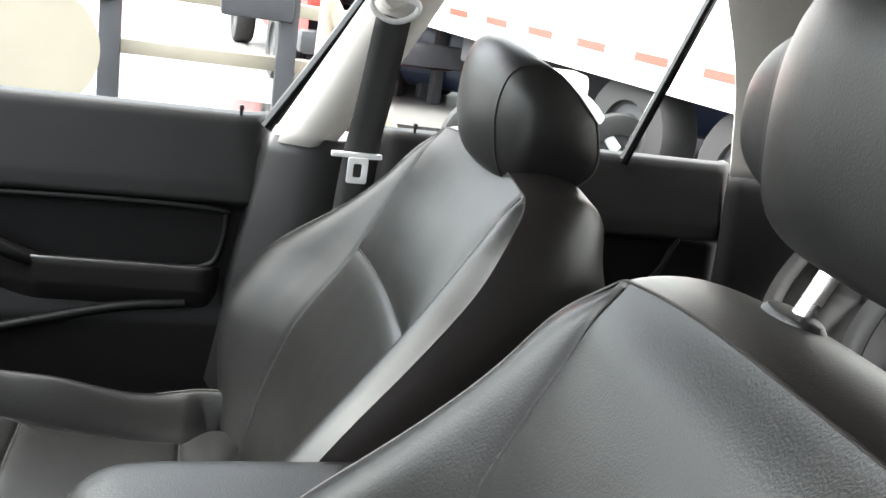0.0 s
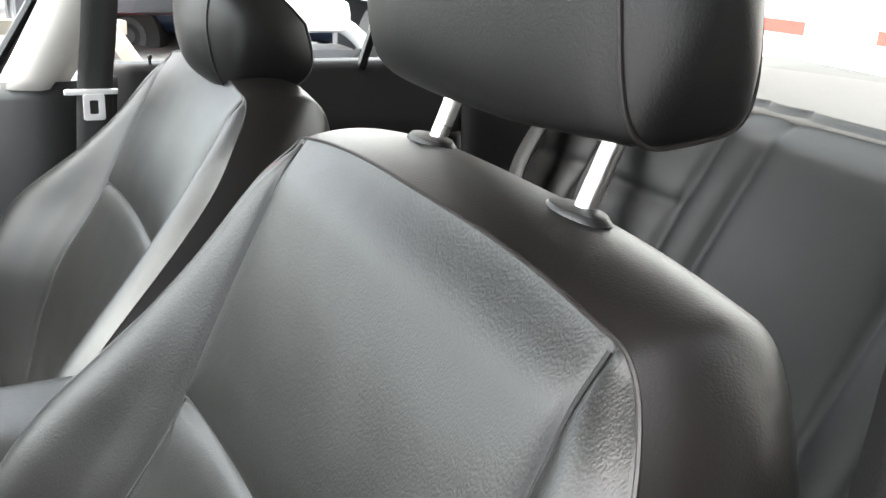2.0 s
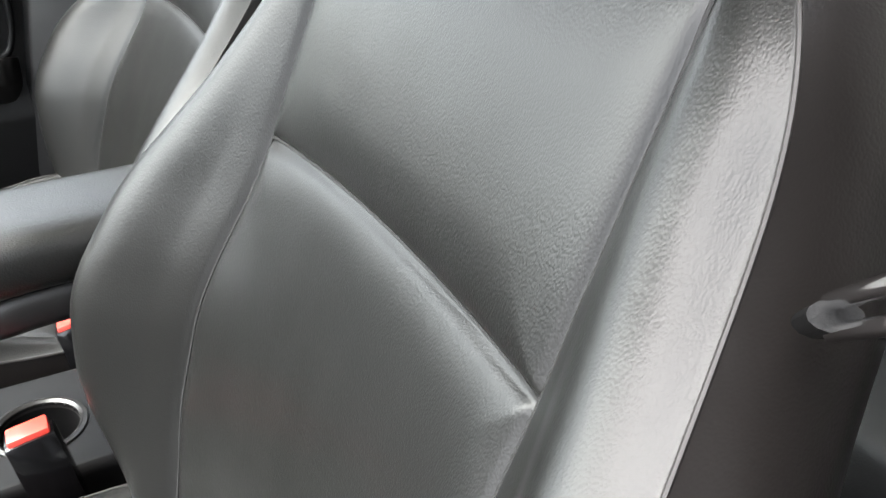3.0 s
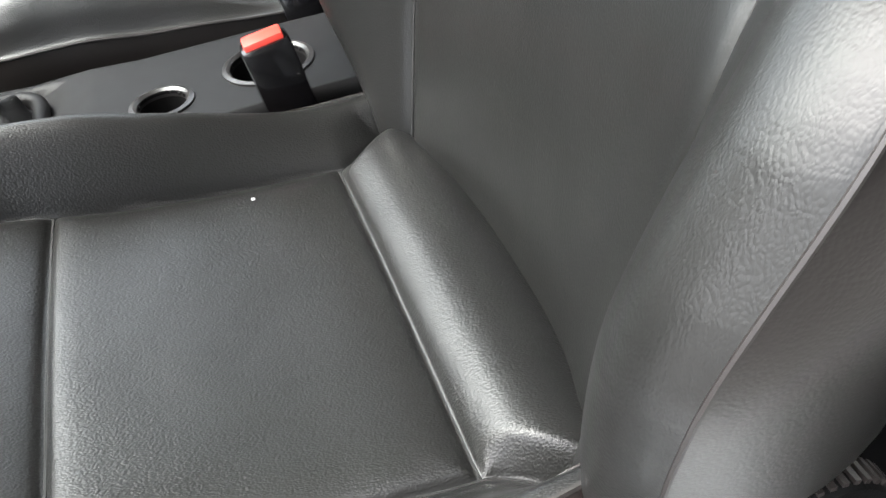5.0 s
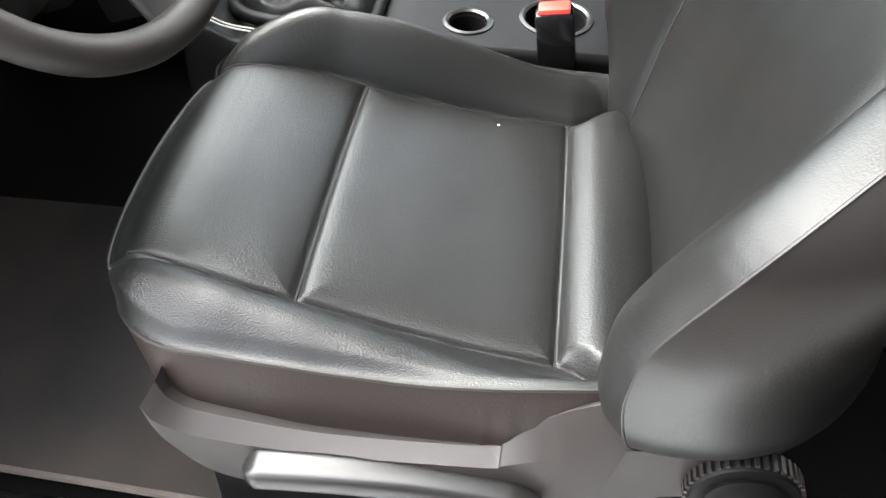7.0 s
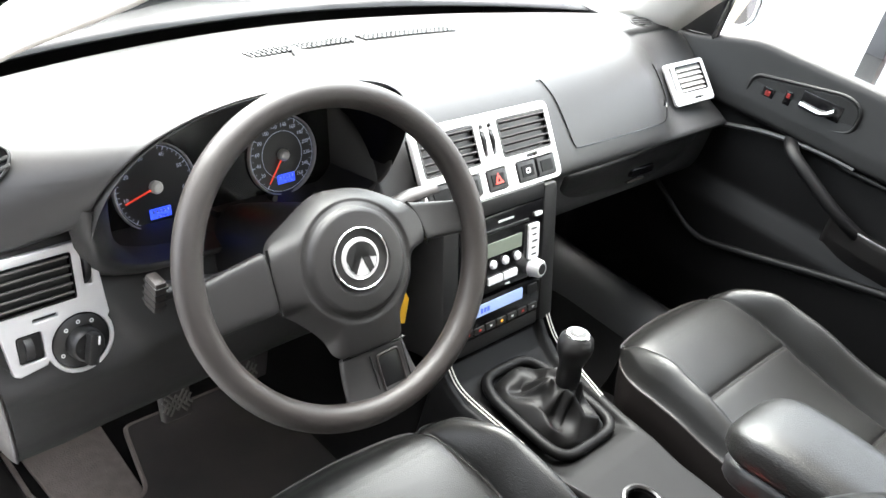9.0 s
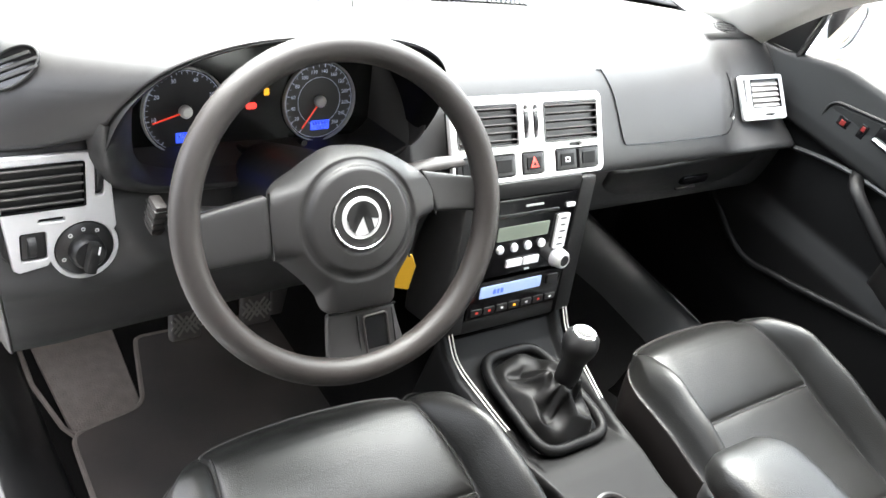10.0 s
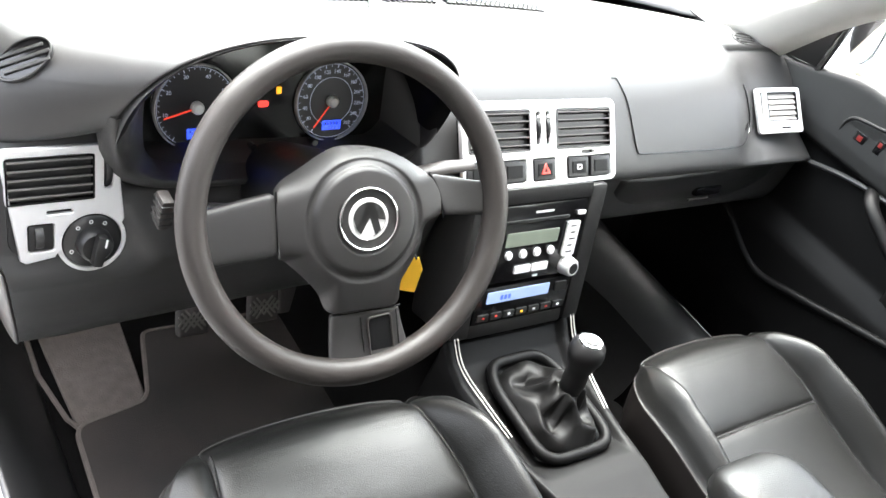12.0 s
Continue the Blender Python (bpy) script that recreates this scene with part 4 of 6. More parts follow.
# passenger side vent
rv = thing("side_vent", "silver framed air vent at the passenger end of the dashboard", "vent panel", group="dashboard vents")
rm = frame_at((0.623, 0.205, 0.889), (0.095, -0.016, 0.012), (0, 0.058, 0.056))
plate("frame", [rrect(0.104, 0.082, 0.006), rrect(0.070, 0.052, 0.003, cx=0.008, cy=0.007), rrect(0.005, 0.046, 0.002, cx=-0.040, cy=0.010), rrect(0.022, 0.0035, 0.0015, cx=0.012, cy=-0.032)], 0.007, SILVER, rv, "satin silver frame", m=rm, bevel=0.001)
plate("backing", [rrect(0.096, 0.074, 0.005)], 0.002, PLASTIC, rv, m=rm @ Matrix.Translation((0, 0, -0.0005)))
# light grey slats stand in for sky reflected by the upturned louvres
vent(rv, rm @ Matrix.Translation((0.008, 0.007, 0.006)), 0.068, 0.050, 5, 0, 62, 0.0125, TRIM_L)

# demister grilles, airbag seam, glovebox
gr = thing("demister_grille", "long slotted black demister grille along the windscreen", "air grille")
for k in range(44):
    x = -0.215 + 0.40 * k / 43
    if abs(x + 0.015) < 0.012:
        continue
    for j in range(3):
        part("slot", box_bm((0.0055, 0.006, 0.004), (x, 0.432 + 0.010 * j - 0.25 * x * x, 0.9462 - 0.0016 * j), 0.001), GLOSS, gr)
sp, sq, sr = (Vector(shoulder(u, v)) for u, v in ((0.63, 0.57), (0.73, 0.57), (0.63, 0.67)))
for sx in (-1, 1):
    tw = thing("tweeter_grille", "small oval slotted speaker grille on the dashboard corner", "speaker grille", group="tweeter grilles")
    tm = frame_at((sx * 0.632 - (0.022 if sx < 0 else 0), 0.305 if sx < 0 else 0.345, 0.9465 if sx < 0 else 0.9500), (1, 0.1 * sx, 0), (0, 0.95, 0.22 if sx < 0 else 0.06))
    if sx < 0:
        out = (sq - sp).cross(sr - sp).normalized()
        out = out if out.z > 0 else -out
        tm = frame_at(sp + out * 0.0015, (1, -0.1, -out.x / out.z), Vector((0, 1, -out.y / out.z)))
    plate("ring", [circle(0.031, 40, ry=0.020), circle(0.0285, 40, ry=0.0175)], 0.004, DASH, tw, m=tm)
    plate("backing", [circle(0.0285, 40, ry=0.0175)], 0.001, GLOSS, tw, m=tm @ Matrix.Translation((0, 0, 0.001)))
    for k in range(3):
        c = -0.0088 + 0.0088 * k
        L = 0.055 * math.sqrt(1 - (c / 0.018) ** 2)
        part("bar", box_bm((L, 0.0040, 0.003), (0, 0, 0), 0.001, tm @ Matrix.Translation((0, c, 0.003)) @ Matrix.Rotation(radians(-14), 4, "Z")), DASH, tw)


def dash_at(x, s):
    prof = dash_profile(x)
    pts = spline([(0, y, z) for y, z in prof], 3)
    k = s * (len(pts) - 1)
    i = min(int(k), len(pts) - 2)
    q = pts[i].lerp(pts[i + 1], k - i)
    return (x, q.y - 0.0010, q.z + 0.0008)


def dash_z(x, z):
    lo, hi = 0.30, 0.52
    for _ in range(30):
        mid = (lo + hi) / 2
        if dash_at(x, mid)[2] > z:
            lo = mid
        else:
            hi = mid
    p = dash_at(x, lo)
    y = p[1] + 0.045 * sstep(0.47, 0.575, x) * sstep(0.82, 0.86, z) * sstep(0.40, 0.20, p[1])
    return (x, y, p[2])


def bag_outline():
    """Rounded outline of the airbag cover on the dashboard, from its upper left round to its upper right."""
    left = [(0.190, 0.945), (0.198, 0.940), (0.205, 0.925), (0.209, 0.905), (0.212, 0.882), (0.215, 0.868)]
    low = [(0.219, 0.861), (0.228, 0.858), (0.30, 0.857), (0.40, 0.857), (0.50, 0.858), (0.535, 0.859)]
    right = [(0.546, 0.862), (0.551, 0.870), (0.552, 0.885), (0.548, 0.905), (0.541, 0.920)]
    return [dash_z(p.x, p.z) for p in spline([(x, 0, z) for x, z in left + low + right], 6)]


tube("airbag_seam", bag_outline(), 0.0010, GLOSS, dash, "airbag cover joint", seg=6)
for k in range(6):
    p = dash_z(0.515 + 0.0055 * k, 0.872)
    box("airbag_mark", (0.004, 0.0012, 0.004), (p[0], p[1] - 0.0002, p[2]), PLASTIC, dash, "", 0.0003)
glove = thing("glovebox", "black glovebox lid with a recessed latch", "glovebox")
surface("lid", lambda u, v: (0.225 + 0.42 * u, 0.148 + 0.03 * v ** 2 + 0.012 * (2 * u - 1) ** 4, 0.806 + 0.022 * u - (0.085 + 0.03 * u) * v), 30, 10, STACKM, glove, thick=0.008)
box("latch", (0.07, 0.010, 0.016), (0.455, 0.148, 0.768), GLOSS, glove, "recessed latch", 0.004)
box("latch_handle", (0.055, 0.006, 0.005), (0.44, 0.146, 0.752), PLASTIC_G, glove, "", 0.002)

# ---- centre stack with radio and climate unit ----
stack = thing("centre_console", "black centre console with thin bright strips and cup holders", "console")
sm = frame_at((0.0, 0.0715, 0.745), (1, 0, 0), (0, 0.29, 0.957)) @ Matrix.Diagonal((1, 1.07, 1, 1))
for sx in (-1, 1):
    part("stack_cheek", box_bm((0.032, 0.206, 0.10), (sx * 0.107, -0.003, -0.052), 0.007, sm), STACKM, stack, "", True)
part("stack_brow", box_bm((0.186, 0.022, 0.09), (0, 0.0925, -0.049), 0.003, sm), STACKM, stack, "", True)
part("stack_base", box_bm((0.182, 0.02, 0.09), (0, -0.099, -0.052), 0.004, sm), STACKM, stack, "", True)
part("stack_back", box_bm((0.18, 0.16, 0.02), (0, 0, -0.085), 0.002, sm), PLASTIC, stack, "", True)


def console_top(u, v):
    y = 0.055 - 0.72 * v
    z = lerp([(-0.70, 0.585), (-0.40, 0.590), (-0.20, 0.590), (-0.14, 0.584), (0.0, 0.590), (0.03, 0.605), (0.06, 0.632)], y)
    w = lerp([(-0.7, 0.075), (-0.25, 0.080), (-0.15, 0.098), (0.06, 0.118)], y)
    a = abs(2 * u - 1)
    d = 0.0
    if a > 0.86:
        d = (a - 0.86) / 0.14
    x = math.copysign(min(a / 0.86, 1) * w, 2 * u - 1)
    dip = 0.012 * sstep(0.80, 0.70, a) * sstep(-0.18, -0.13, y)
    return x + math.copysign(0.012 * d, 2 * u - 1), y, z - 0.24 * d - dip


CUPS = ((-0.005, -0.365, 0.040), (-0.028, -0.262, 0.026))
tray = surface("console_body", console_top, 121, 200, PLASTIC_M, stack, thick=0.003)
bm = bmesh.new()
bm.from_mesh(tray.data)
holes = [f for f in bm.faces if any((f.calc_center_median().x - cx) ** 2 + (f.calc_center_median().y - cy) ** 2 < (cr - 0.003) ** 2 for cx, cy, cr in CUPS) and f.calc_center_median().z > 0.55]
bmesh.ops.delete(bm, geom=holes, context="FACES")
bm.to_mesh(tray.data)
bm.free()
for sx in (-1, 1):
    for d in (0.0, 0.006):
        tube("chrome_strip", spline([(sx * (0.110 + d), 0.050, 0.648), (sx * (0.107 + d), 0.012, 0.614), (sx * (0.098 + d), -0.05, 0.600), (sx * (0.090 + d), -0.10, 0.592)], 8), 0.0010, TRIM_L, stack, "thin bright strip", seg=8)
radio = thing("car_radio", "black car stereo with white keys and a grey display", "radio")
rt = sm @ Matrix.Translation((0, 0.026, -0.002))
box("body", (0.180, 0.110, 0.05), (0, 0, -0.026), GLOSS, radio, "", 0.004, rt)
plate("cd_slot", [rrect(0.135, 0.005, 0.002)], 0.001, PLASTIC, radio, m=rt @ Matrix.Translation((-0.012, 0.032, -0.001)))
plate("maker_mark", [rrect(0.034, 0.003, 0.001)], 0.0006, SILVER, radio, m=rt @ Matrix.Translation((0.005, 0.043, -0.001)), bevel=0.0001)
plate("eject_key", [rrect(0.016, 0.006, 0.002)], 0.003, WHITE, radio, m=rt @ Matrix.Translation((0.077, 0.036, -0.001)), bevel=0.0006)
plate("display", [rrect(0.098, 0.020, 0.002)], 0.001, GREY_LCD, radio, "dim grey display", m=rt @ Matrix.Translation((-0.008, 0.007, -0.0008)))
plate("key_block", [rrect(0.024, 0.050, 0.002)], 0.004, WHITE, radio, "white key block", m=rt @ Matrix.Translation((0.066, -0.001, -0.001)), bevel=0.0006)
for k in range(5):
    plate("key_mark", [rrect(0.012 - 0.003 * (k % 2), 0.0022, 0.0005)], 0.0004, PLASTIC, radio, m=rt @ Matrix.Translation((0.066 + 0.001 * (k % 3 - 1), 0.018 - 0.0095 * k, 0.0030)), bevel=0.0001)
for k in range(4):
    lathe("round_key", [(0, 0.004), (0.005, 0.0035), (0.0062, 0.001), (0.0062, -0.001)], WHITE, radio, "round white key", m=rt @ Matrix.Translation((-0.048 + 0.0265 * k, -0.0145, 0)), seg=20)
for k in range(2):
    plate("wide_key", [rrect(0.030, 0.011, 0.0015)], 0.003, WHITE, radio, "wide white key", m=rt @ Matrix.Translation((-0.017 + 0.033 * k, -0.037, -0.001)), bevel=0.0006)
plate("small_key", [rrect(0.010, 0.003, 0.001)], 0.001, WHITE, radio, m=rt @ Matrix.Translation((0.012, -0.050, -0.001)), bevel=0.0002)
kb = lathe("volume_knob", [(0, 0.018), (0.010, 0.018), (0.0125, 0.015), (0.014, 0.002), (0.015, 0)], SILVER, radio, "silver volume knob", m=rt @ Matrix.Translation((0.070, -0.041, -0.001)), seg=32)
lathe("knob_face", [(0, 0.0186), (0.0075, 0.0186), (0.008, 0.018)], PLASTIC, kb, m=rt @ Matrix.Translation((0.070, -0.041, -0.001)), seg=24)
climate = thing("climate_unit", "black climate control unit with a pale blue display and key row", "climate control")
ct = sm @ Matrix.Translation((0, -0.060, -0.002))
box("body", (0.180, 0.054, 0.05), (0, 0, -0.026), GLOSS, climate, "", 0.004, ct)
plate("display", [rrect(0.118, 0.017, 0.002)], 0.001, LBLUE_LCD, climate, "pale blue display", m=ct @ Matrix.Translation((-0.012, 0.012, -0.0008)))
for k in range(3):
    plate("display_bar", [rrect(0.005, 0.007, 0.001)], 0.0004, BLUE_LCD, climate, m=ct @ Matrix.Translation((-0.044 + 0.007 * k, 0.011, 0.0004)), bevel=0.0001)
plate("side_key", [rrect(0.022, 0.014, 0.002)], 0.002, PLASTIC, climate, m=ct @ Matrix.Translation((0.070, 0.012, -0.001)), bevel=0.0006)
for k in range(7):
    b = plate("key", [rrect(0.021, 0.010, 0.002)], 0.002, PLASTIC, climate, m=ct @ Matrix.Translation((-0.072 + 0.024 * k, -0.016, -0.001)), bevel=0.0006)
    plate("key_symbol", [rrect(0.005, 0.003, 0.001)], 0.0004, (RED, RED, WHITE, AMBER_LAMP, WHITE, RED, WHITE)[k], b, m=ct @ Matrix.Translation((-0.072 + 0.024 * k, -0.016, 0.0012)), bevel=0.0001)

# gear lever
gear = thing("gear_lever", "black gear lever with chrome-capped knob and wrinkled leather gaiter", "gear lever")
ring = [(0.064 * math.copysign(abs(math.cos(a)) ** 0.42, math.cos(a)) * (1 - 0.10 * math.sin(a)), -0.066 + 0.086 * math.copysign(abs(math.sin(a)) ** 0.5, math.sin(a)), 0.592 + 0.004 * math.sin(a)) for a in [2 * math.pi * k / 48 for k in range(48)]]
tube("gaiter_ring", ring, 0.0085, PLASTIC_M, gear, "black oval frame", seg=10, closed=True)


def gaiter(u, v):
    a = 2 * math.pi * u
    r = (1 - v) ** 1.25
    fold = 1 + (0.18 * math.sin(5 * a + 6 * v) + 0.11 * math.sin(9 * a - 9 * v + 1)) * math.sin(math.pi * min(1, v * 1.05)) * (0.5 + 0.5 * v)
    x = (0.012 + 0.050 * r) * fold * math.copysign(abs(math.cos(a)) ** (0.75 + 0.25 * v), math.cos(a))
    y = -0.068 - 0.012 * v + (0.012 + 0.068 * r) * fold * math.copysign(abs(math.sin(a)) ** (0.8 + 0.2 * v), math.sin(a))
    z = 0.588 + 0.062 * v ** 0.8 + 0.010 * math.sin(4 * a + 5 * v) * math.sin(math.pi * v) + 0.006 * math.sin(11 * v)
    return x, y, z


surface("gaiter", gaiter, 96, 30, GAITER, gear, "wrinkled black leather gaiter", loop_u=True)
gm = frame_at((0.010, -0.081, 0.626), (1, 0, 0), (0, 0.98, -0.12))
kn = lathe("knob", [(0.010, -0.03), (0.0115, 0.0), (0.0165, 0.012), (0.0175, 0.030), (0.0165, 0.045), (0.020, 0.058), (0.0245, 0.070), (0.0255, 0.080), (0.0235, 0.090), (0.018, 0.096), (0, 0.0965)], PLASTIC, gear, "tall black knob", m=gm)
lathe("knob_cap", [(0.0165, 0.0955), (0.0175, 0.0968), (0.0160, 0.0985), (0, 0.0992)], CHROME, kn, "chrome cap", m=gm, seg=32)
lathe("knob_inlay", [(0.0125, 0.0990), (0.0120, 0.0998), (0, 0.1000)], PLASTIC, kn, "dark inlay", m=gm, seg=28)
for k in range(3):
    part("gear_mark", box_bm((0.0016, 0.012 - 0.003 * abs(k - 1), 0.0006), (-0.005 + 0.005 * k, 0, 0.1003), 0, gm), SILVER, kn)

# cup holders and armrest
for cx, cy, cr in CUPS:
    cup = thing("cup_holder", "round deep black cup holder in the console", "cup holder", group="cup holders")
    lathe("rim", [(cr - 0.004, -0.006), (cr - 0.003, 0.000), (cr, 0.002), (cr + 0.004, 0.001), (cr + 0.005, -0.004)], PLASTIC_S, cup, "satin rim", m=Matrix.Translation((cx, cy, 0.5925)))
    lathe("well", [(cr - 0.0035, 0.0), (cr - 0.005, -0.055), (cr - 0.010, -0.060), (0, -0.060)], PLASTIC_M, cup, m=Matrix.Translation((cx, cy, 0.5915)))
arm = thing("armrest", "black leather centre armrest folded down between the front seats", "armrest")


def arm_pad(u, v, w=0.066, h=0.030, zc=0.780, y0=-0.312, y1=-0.64):
    a = 2 * math.pi * u
    e = 0.55
    k = math.sqrt(max(0.0, 1 - (1 - min(1, v / 0.16)) ** 2.2)) if v < 0.16 else (1.0 if v < 0.93 else math.sqrt(max(0.0, 1 - ((v - 0.93) / 0.07) ** 2)))
    k = max(k, 0.02)
    x = 0.006 + math.copysign(abs(math.cos(a)) ** e, math.cos(a)) * w * (0.35 + 0.65 * k)
    z = zc + math.copysign(abs(math.sin(a)) ** e, math.sin(a)) * h * k - 0.012 * (1 - min(1, v / 0.3)) ** 2
    return x, y0 + (y1 - y0) * v, z


surface("pad", arm_pad, 48, 50, LEATHER, arm, "soft leather pad", loop_u=True)
surface("base", lambda u, v: arm_pad(u, v, 0.058, 0.024, 0.737, -0.322, -0.64), 48, 40, PLASTIC, arm, loop_u=True)
box("bracket", (0.06, 0.10, 0.16), (0.006, -0.58, 0.65), PLASTIC, arm, "", 0.01)

# ---- steering wheel, column, stalks, key ----
wheel = thing("steering_wheel", "worn dark grey three-spoke steering wheel with chrome-ringed hub", "steering wheel")
WC = Vector((-0.385, 0.009, 0.926))
wm = frame_at(WC, (0.983, -0.182, 0), (0.0955, 0.515, 0.852))
RR = 0.1648
tube("rim", [wm @ Vector((RR * math.cos(2 * math.pi * k / 96), RR * math.sin(2 * math.pi * k / 96), 0)) for k in range(96)], 0.0146, WHEELP, wheel, "grained rim with worn sheen", seg=20, closed=True, up=(wm.to_3x3() @ Vector((0, 0, 1))))
# airbag cover: a smooth pad that runs into the spokes, with a shallow ring round the badge
HX, HY = 0.0068, -0.0017
PAD = [(0.099, 0.002), (0.094, 0.028), (0.078, 0.046), (0.064, 0.055), (0.034, 0.066), (0.002, 0.069), (-0.028, 0.064), (-0.060, 0.041), (-0.085, 0.019), (-0.084, -0.014), (-0.077, -0.044), (-0.064, -0.053), (-0.045, -0.068), (-0.028, -0.085), (-0.015, -0.104), (0.022, -0.100), (0.059, -0.094), (0.066, -0.070), (0.082, -0.036), (0.086, -0.012)]
PAD_RIM = spline([(x, y, 0) for x, y in PAD + PAD[:1]], 7)


def hub_pt(u, v):
    k = u * (len(PAD_RIM) - 1)
    i = min(int(k), len(PAD_RIM) - 2)
    p = PAD_RIM[i].lerp(PAD_RIM[i + 1], k - i)
    x, y = HX + (p.x - HX) * v, HY + (p.y - HY) * v
    r = math.hypot(x - HX, y - HY + 0.003)
    n = u * len(PAD)
    held = max(sstep(1.8, 0.6, abs((n - c + 10) % 20 - 10)) for c in (1, 9, 15))
    z = 0.0205 * (1 - (r / 0.105) ** 2)
    z -= (1 - held) * 0.020 * max(0, (v - 0.70) / 0.30) ** 2 + held * 0.006 * max(0, (v - 0.97) / 0.03) ** 2
    z -= 0.0030 * sstep(0.0535, 0.0570, r) * sstep(0.0645, 0.0600, r)
    z += 0.0020 * sstep(0.056, 0.050, r) - 0.0028 * sstep(0.0345, 0.0315, r)
    return wm @ Vector((x, y, z - 0.001))


surface("hub", hub_pt, 160, 70, WHEELH, wheel, "grained airbag hub", loop_u=True)


def spoke(name, inner, outer, z0, z1, material, label="", flare=0.0):
    """A padded spoke between two edges, each given by its two corners on the wheel's plane."""
    a0, a1, b0, b1 = (Vector((*p, 0)) for p in (*inner, *outer))

    def f(u, v):
        t = 2 * math.pi * u
        e0, e1 = a0.lerp(b0, v), a1.lerp(b1, v)
        c, h = (e0 + e1) / 2, (e0 - e1) / 2
        h *= (1 + flare * max(0, (v - 0.72) / 0.28) ** 2) * (1 - 0.10 * max(0, 1 - v / 0.05) ** 2)
        cs, sn = math.cos(t), math.sin(t)
        q = c + h * math.copysign(abs(cs) ** 0.45, cs)
        q.z = z0 + (z1 - z0) * v - 0.003 * math.sin(math.pi * v) + math.copysign(abs(sn) ** 0.55, sn) * 0.009 * (1 - 0.25 * max(0, 1 - v / 0.05) ** 2)
        return wm @ q
    return surface(name, f, 40, 26, material, wheel, label, loop_u=True)


def around(d, a):
    return (d * math.cos(radians(a)), d * math.sin(radians(a)))


spoke("spoke", ((0.0795, 0.0455), (0.1005, 0.002)), (around(RR, 13.5), around(RR, 1.0)), -0.0045, -0.008, WHEELH, "smooth spoke plate", 0.15)
spoke("spoke", ((-0.0865, 0.0185), (-0.0785, -0.0445)), (around(RR, 182), around(RR, 201)), -0.0045, -0.008, WHEELH, "smooth spoke plate", 0.12)
lower = spoke("lower_spoke", ((-0.0155, -0.1055), (0.0595, -0.0955)), (around(RR, 266), around(RR, 298)), -0.0095, -0.006, WHEELH, "broad lower spoke", 0.25)
lm_ = wm @ Matrix.Translation((0.0395, -0.1280, 0.0)) @ Matrix.Rotation(radians(11), 4, "Z")
plate("spoke_slot_frame", [rrect(0.029, 0.048, 0.005), rrect(0.0245, 0.0435, 0.0035)], 0.003, PLASTIC_G, lower, "raised slot frame", m=lm_ @ Matrix.Translation((0, 0, -0.0010)), bevel=0.001)
plate("spoke_slot", [rrect(0.025, 0.044, 0.0035)], 0.002, GLOSS, lower, "dark slot", m=lm_ @ Matrix.Translation((0, 0, -0.0016)))
for x in (-0.020, 0.0205):
    box("spoke_crease", (0.0012, 0.050, 0.0016), (x, 0, -0.0005), GLOSS, lower, "", 0.0005, lm_)
for p, q in (((0.0785, 0.0465), (0.1000, 0.000)), ((-0.0858, 0.0200), (-0.0778, -0.0455)), ((-0.0155, -0.1048), (0.0595, -0.0948))):
    tube("spoke_joint", [wm @ Vector((p[0] + (q[0] - p[0]) * k / 8 + 0.004 * math.sin(math.pi * k / 8) * (p[0] > 0.07), p[1] + (q[1] - p[1]) * k / 8, 0.0025 if p[1] > 0 else -0.0015)) for k in range(9)], 0.0013, GLOSS, wheel, "dark joint", seg=6)
em = wm @ Matrix.Translation((HX, HY, 0.0172))
lathe("emblem_ring", [(0.0295, 0), (0.0300, 0.0035), (0.0310, 0.0042), (0.0320, 0.0035), (0.0325, 0)], CHROME, wheel, "chrome ring", m=em, seg=56)
eb = lathe("emblem", [(0, 0.0036), (0.0200, 0.0030), (0.0215, 0.0015), (0.0215, 0)], SILVER, wheel, "plain silver badge", m=em, seg=40)
plate("badge_inlay", [circle(0.0175, 32), [(-0.003, 0.017), (0.003, 0.017), (0.013, -0.010), (0.008, -0.015), (0, 0.002), (-0.008, -0.015), (-0.013, -0.010)]], 0.0008, PLASTIC, eb, m=em @ Matrix.Translation((0, 0, 0.0033)), bevel=0.0002)
col = thing("steering_column", "black steering column shroud with two control stalks", "steering column")
tube("shroud", [wm @ Vector((0, -0.005, z)) for z in (-0.02, -0.06, -0.12, -0.22, -0.34)], [0.050, 0.058, 0.062, 0.062, 0.06], PLASTIC, col, seg=28)
tube("stalk", [(-0.43, 0.085, 0.880), (-0.48, 0.085, 0.880), (-0.52, 0.088, 0.882), (-0.543, 0.090, 0.883)], [0.009, 0.009, 0.011, 0.012], PLASTIC, col, "indicator stalk", seg=14, flat=0.7)
se = box("stalk_end", (0.013, 0.022, 0.036), (-0.549, 0.090, 0.884), PLASTIC_G, col, "ribbed stalk end", 0.004)
for k in range(4):
    box("rib", (0.0145, 0.0235, 0.0025), (-0.549, 0.090, 0.873 + 0.0075 * k), PLASTIC, se, "", 0.0008)
tube("stalk", [(-0.31, 0.095, 0.890), (-0.26, 0.092, 0.902), (-0.21, 0.090, 0.911), (-0.176, 0.088, 0.914)], [0.009, 0.010, 0.011, 0.009], PLASTIC_G, col, "wiper stalk", seg=14, flat=0.6)
key = thing("key_tag", "yellow plastic tag hanging from the ignition key", "key tag")
